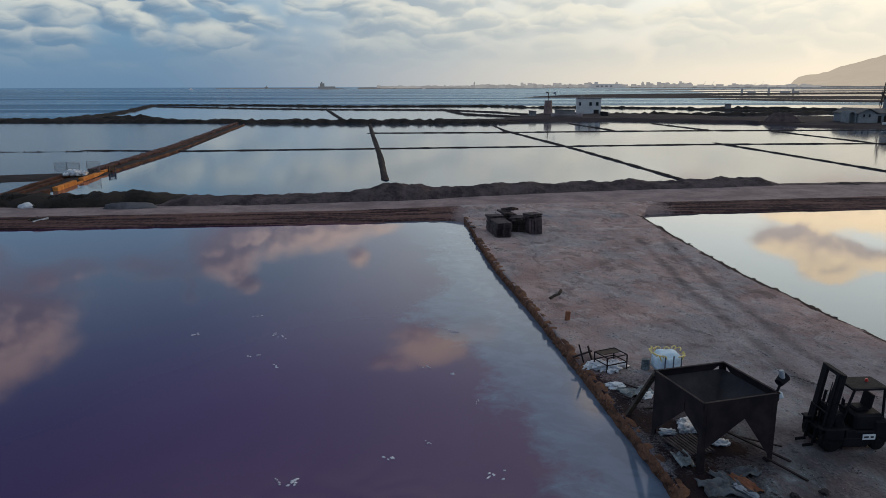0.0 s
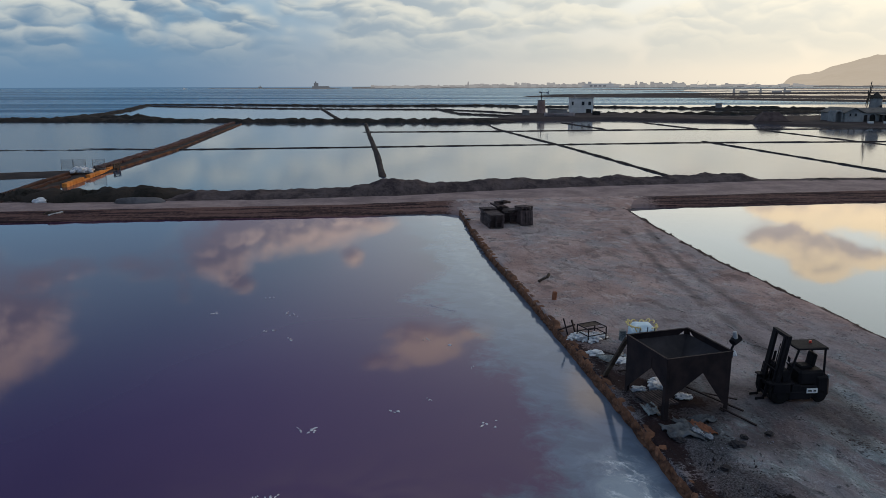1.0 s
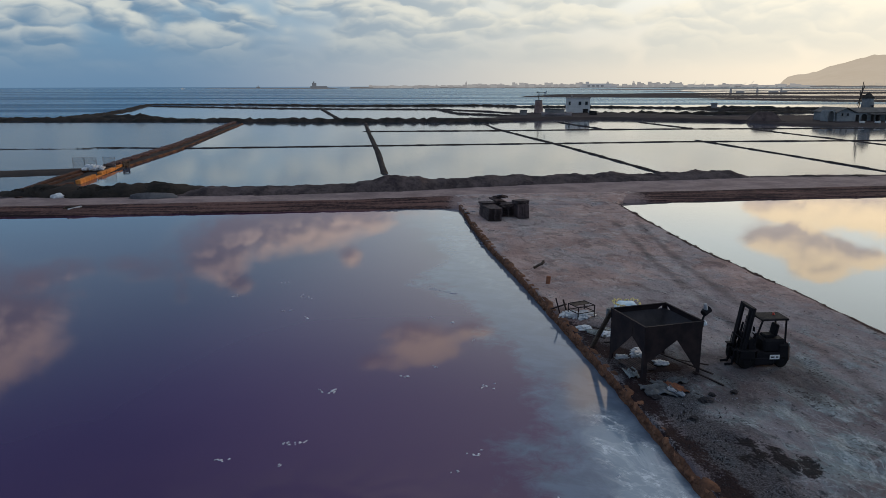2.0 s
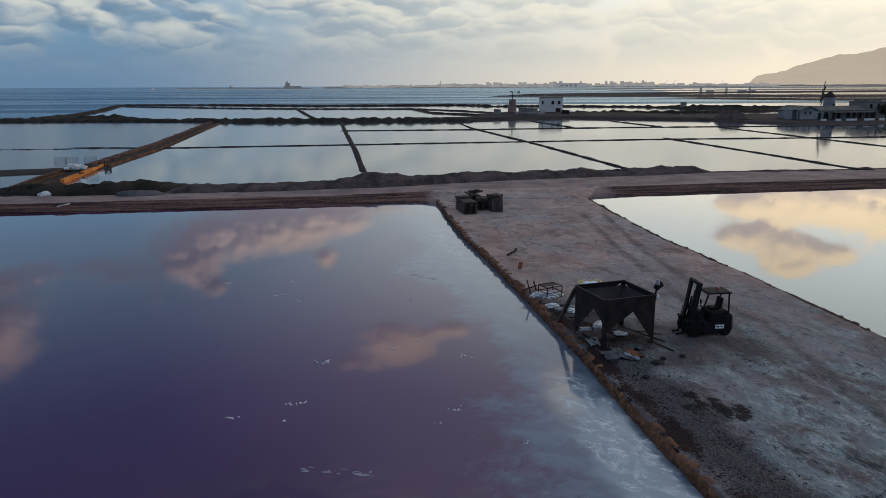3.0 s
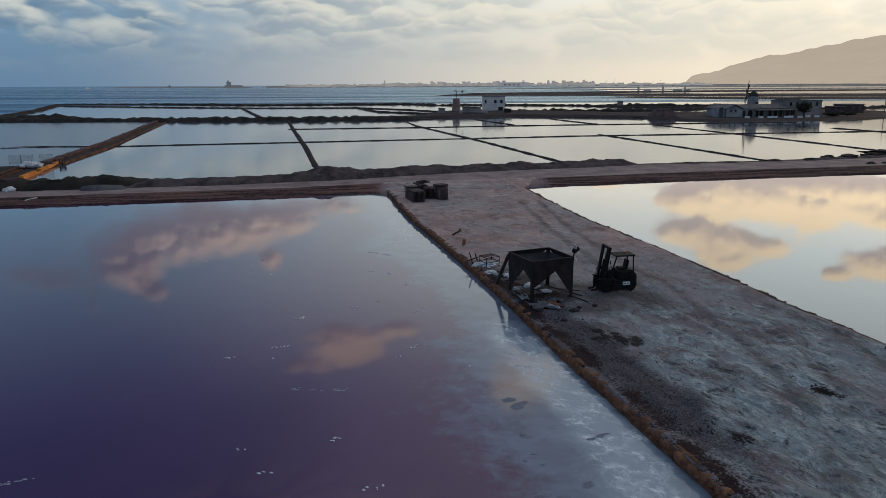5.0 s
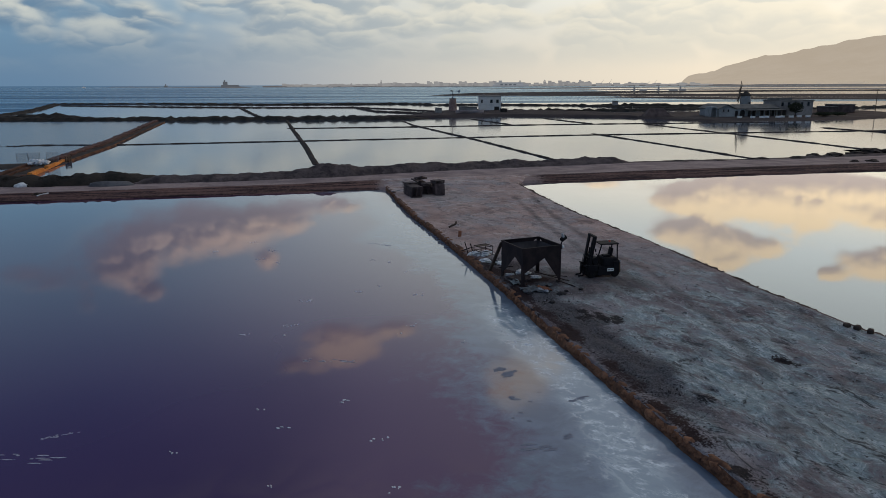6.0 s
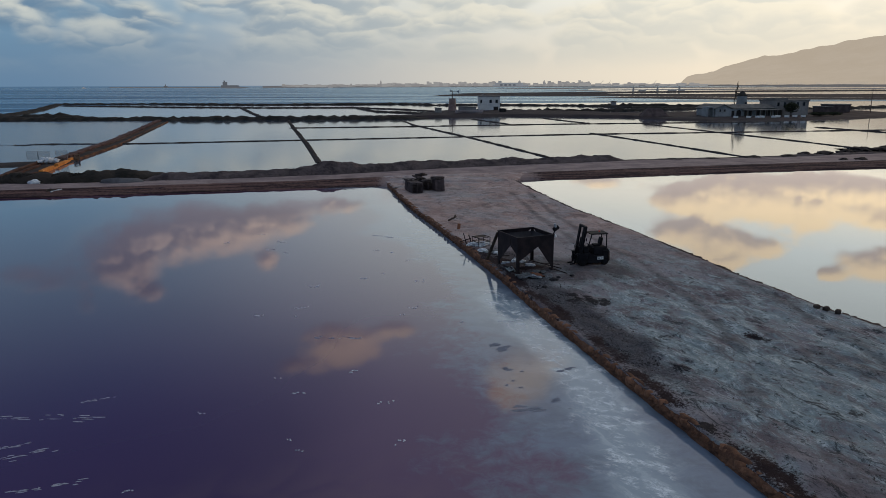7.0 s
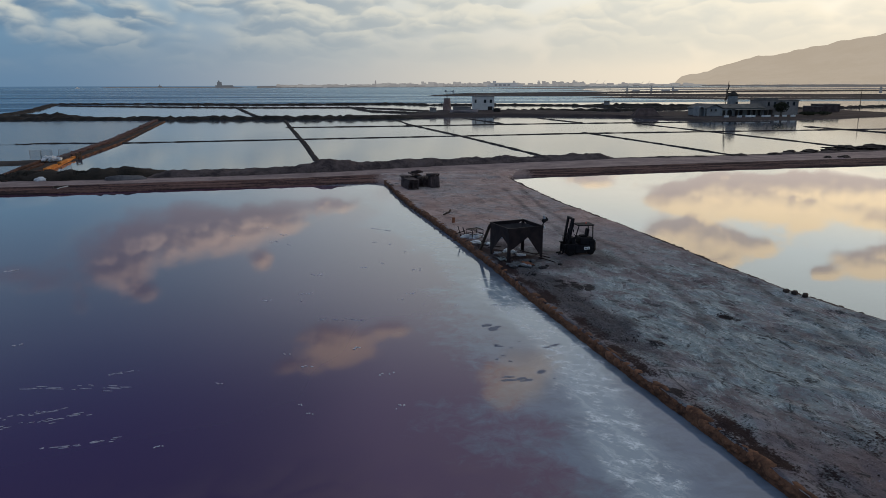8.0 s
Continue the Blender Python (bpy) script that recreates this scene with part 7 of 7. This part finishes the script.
    # far mills on the salt flats
    for x, y in ((352, 1010), (440, 1060), (560, 760), (395, 1030)):
        t = thing("windmill", pose(x, y, 0.6), "tiny distant mill tower on the salt flats", "windmill")
        bm = bmesh.new()
        rod(bm, (0, 0, 0), (0, 0, 5.5), 1.7, 1.2, 14)
        part("tower", bm, M_TOWNDARK, t)
        bm = bmesh.new()
        rod(bm, (0, 0, 5.5), (0, 0, 7.4), 1.5, 0.2, 14)
        part("cap", bm, M_TOWNDARK, t)
    for x, y, w in ((372, 1030, 14), (425, 1050, 18), (460, 1100, 12)):
        t = thing("far_shed", pose(x, y, 0.6), "low grey shed on the salt flats", "shed")
        bm = bmesh.new()
        box(bm, (w * 0.6, 8, 2.6), (0, 0, 1.3))
        part("wall", bm, M_TOWNDARK, t)
        bm = bmesh.new()
        box(bm, (w * 0.6 + 0.8, 9, 0.5), (0, 0, 2.8))
        part("roof", bm, M_TOWNROOF, t)
    t = thing("hut", pose(118, 352, 0.9), "tiny pale hut on a dike", "hut")
    bm = bmesh.new()
    box(bm, (2.4, 2.2, 2.0), (0, 0, 1.0), bevel=0.05)
    part("wall", bm, M_GREYWALL, t)
    bm = bmesh.new()
    box(bm, (2.8, 2.6, 0.2), (0, 0, 2.1))
    part("roof", bm, M_ROOF, t)


build_house()
build_mill()

# ---------------------------------------------------------------- stones of the pond walls


def stone_shapes(mat, n, size):
    out = []
    for k in range(n):
        bm = bmesh.new()
        lump(bm, size, (0, 0, 0), k + 2, 0.22, 2, 2.0, 1.5, 0.62)
        ob = mesh_ob("stone", bm, mat, True)
        out.append(ob.data)
        bpy.data.objects.remove(ob)
    return out


def build_stone_walls():
    rng = random.Random(4)
    wl = thing("stone_wall", pose(0, 0, 0), "ochre rubble stone wall along the pond", "wall", kind="structure")
    rows = []
    for y in span(-60, 62, 760):
        x = wall_x(y)
        row = []
        for dx, z in ((-0.02, -0.5), (0.0, 0.0), (0.03, 0.22), (0.08, 0.36), (0.2, 0.42), (0.34, 0.41), (0.46, 0.34), (0.6, 0.2)):
            j = 0.06 * fbm(x + dx, y + z * 3, 1.6, 4)
            row.append((x + dx + j, y, z + (0.10 * fbm(x, y, 1.4, 4) if z > 0.1 else 0)))
        rows.append(row)
    core = grid_mesh("core", rows, M_STONE_LOW)
    core.parent = wl
    shapes = stone_shapes(M_STONE, 10, (0.40, 0.56, 0.40))
    y, n = -12.5, 0
    while y < 58 and n < 298:
        s = rng.uniform(0.55, 0.98) * (1.0 if y < 30 else 1.15)
        if rng.random() < 0.07:
            y += 0.2
        ob = new("stone", shapes[rng.randrange(10)])
        ob.parent = wl
        ob.location = (wall_x(y) + rng.uniform(0.15, 0.25), y, 0.27 + rng.uniform(-0.07, 0.05))
        ob.rotation_euler = (rng.uniform(-0.18, 0.18), rng.uniform(-0.2, 0.2), rng.uniform(-0.3, 0.3) + math.pi * rng.randrange(2))
        ob.scale = (s * rng.uniform(0.85, 1.2), s * rng.uniform(0.9, 1.15), s * rng.uniform(0.65, 0.95))
        y += 0.37 * s
        n += 1
    # lower course, too small to part singly
    bm = bmesh.new()
    y = -14.0
    while y < 58:
        s = rng.uniform(0.22, 0.34)
        lump(bm, (s, s * 1.3, s), (wall_x(y) + rng.uniform(0.05, 0.14), y, rng.uniform(0.02, 0.24)), int(y * 7) % 50, 0.4, 1)
        y += s * 0.55
    tagged(part("lower_course", bm, M_STONE_LOW, wl, smooth=False), kind="stuff")
    el = thing("edge_stones", pose(0, 0, 0), "dark low rubble edging along the far pond", "edging", kind="structure")
    shapes = stone_shapes(M_DARKSTONE, 6, (0.45, 0.7, 0.3))
    y, n = -2.0, 0
    while y < 65 and n < 290:
        s = rng.uniform(0.22, 0.72)
        ob = new("stone", shapes[rng.randrange(6)])
        ob.parent = el
        ob.location = (edge_x(y) + 0.08 + rng.uniform(-0.2, 0.16), y, 0.10 + rng.uniform(-0.10, 0.06))
        ob.rotation_euler = (rng.uniform(-0.2, 0.2), rng.uniform(-0.2, 0.2), rng.uniform(-0.5, 0.5))
        ob.scale = (s, s, s * rng.uniform(0.5, 1.0))
        y += 0.42 * s + rng.uniform(0.0, 0.04)
        n += 1


build_stone_walls()
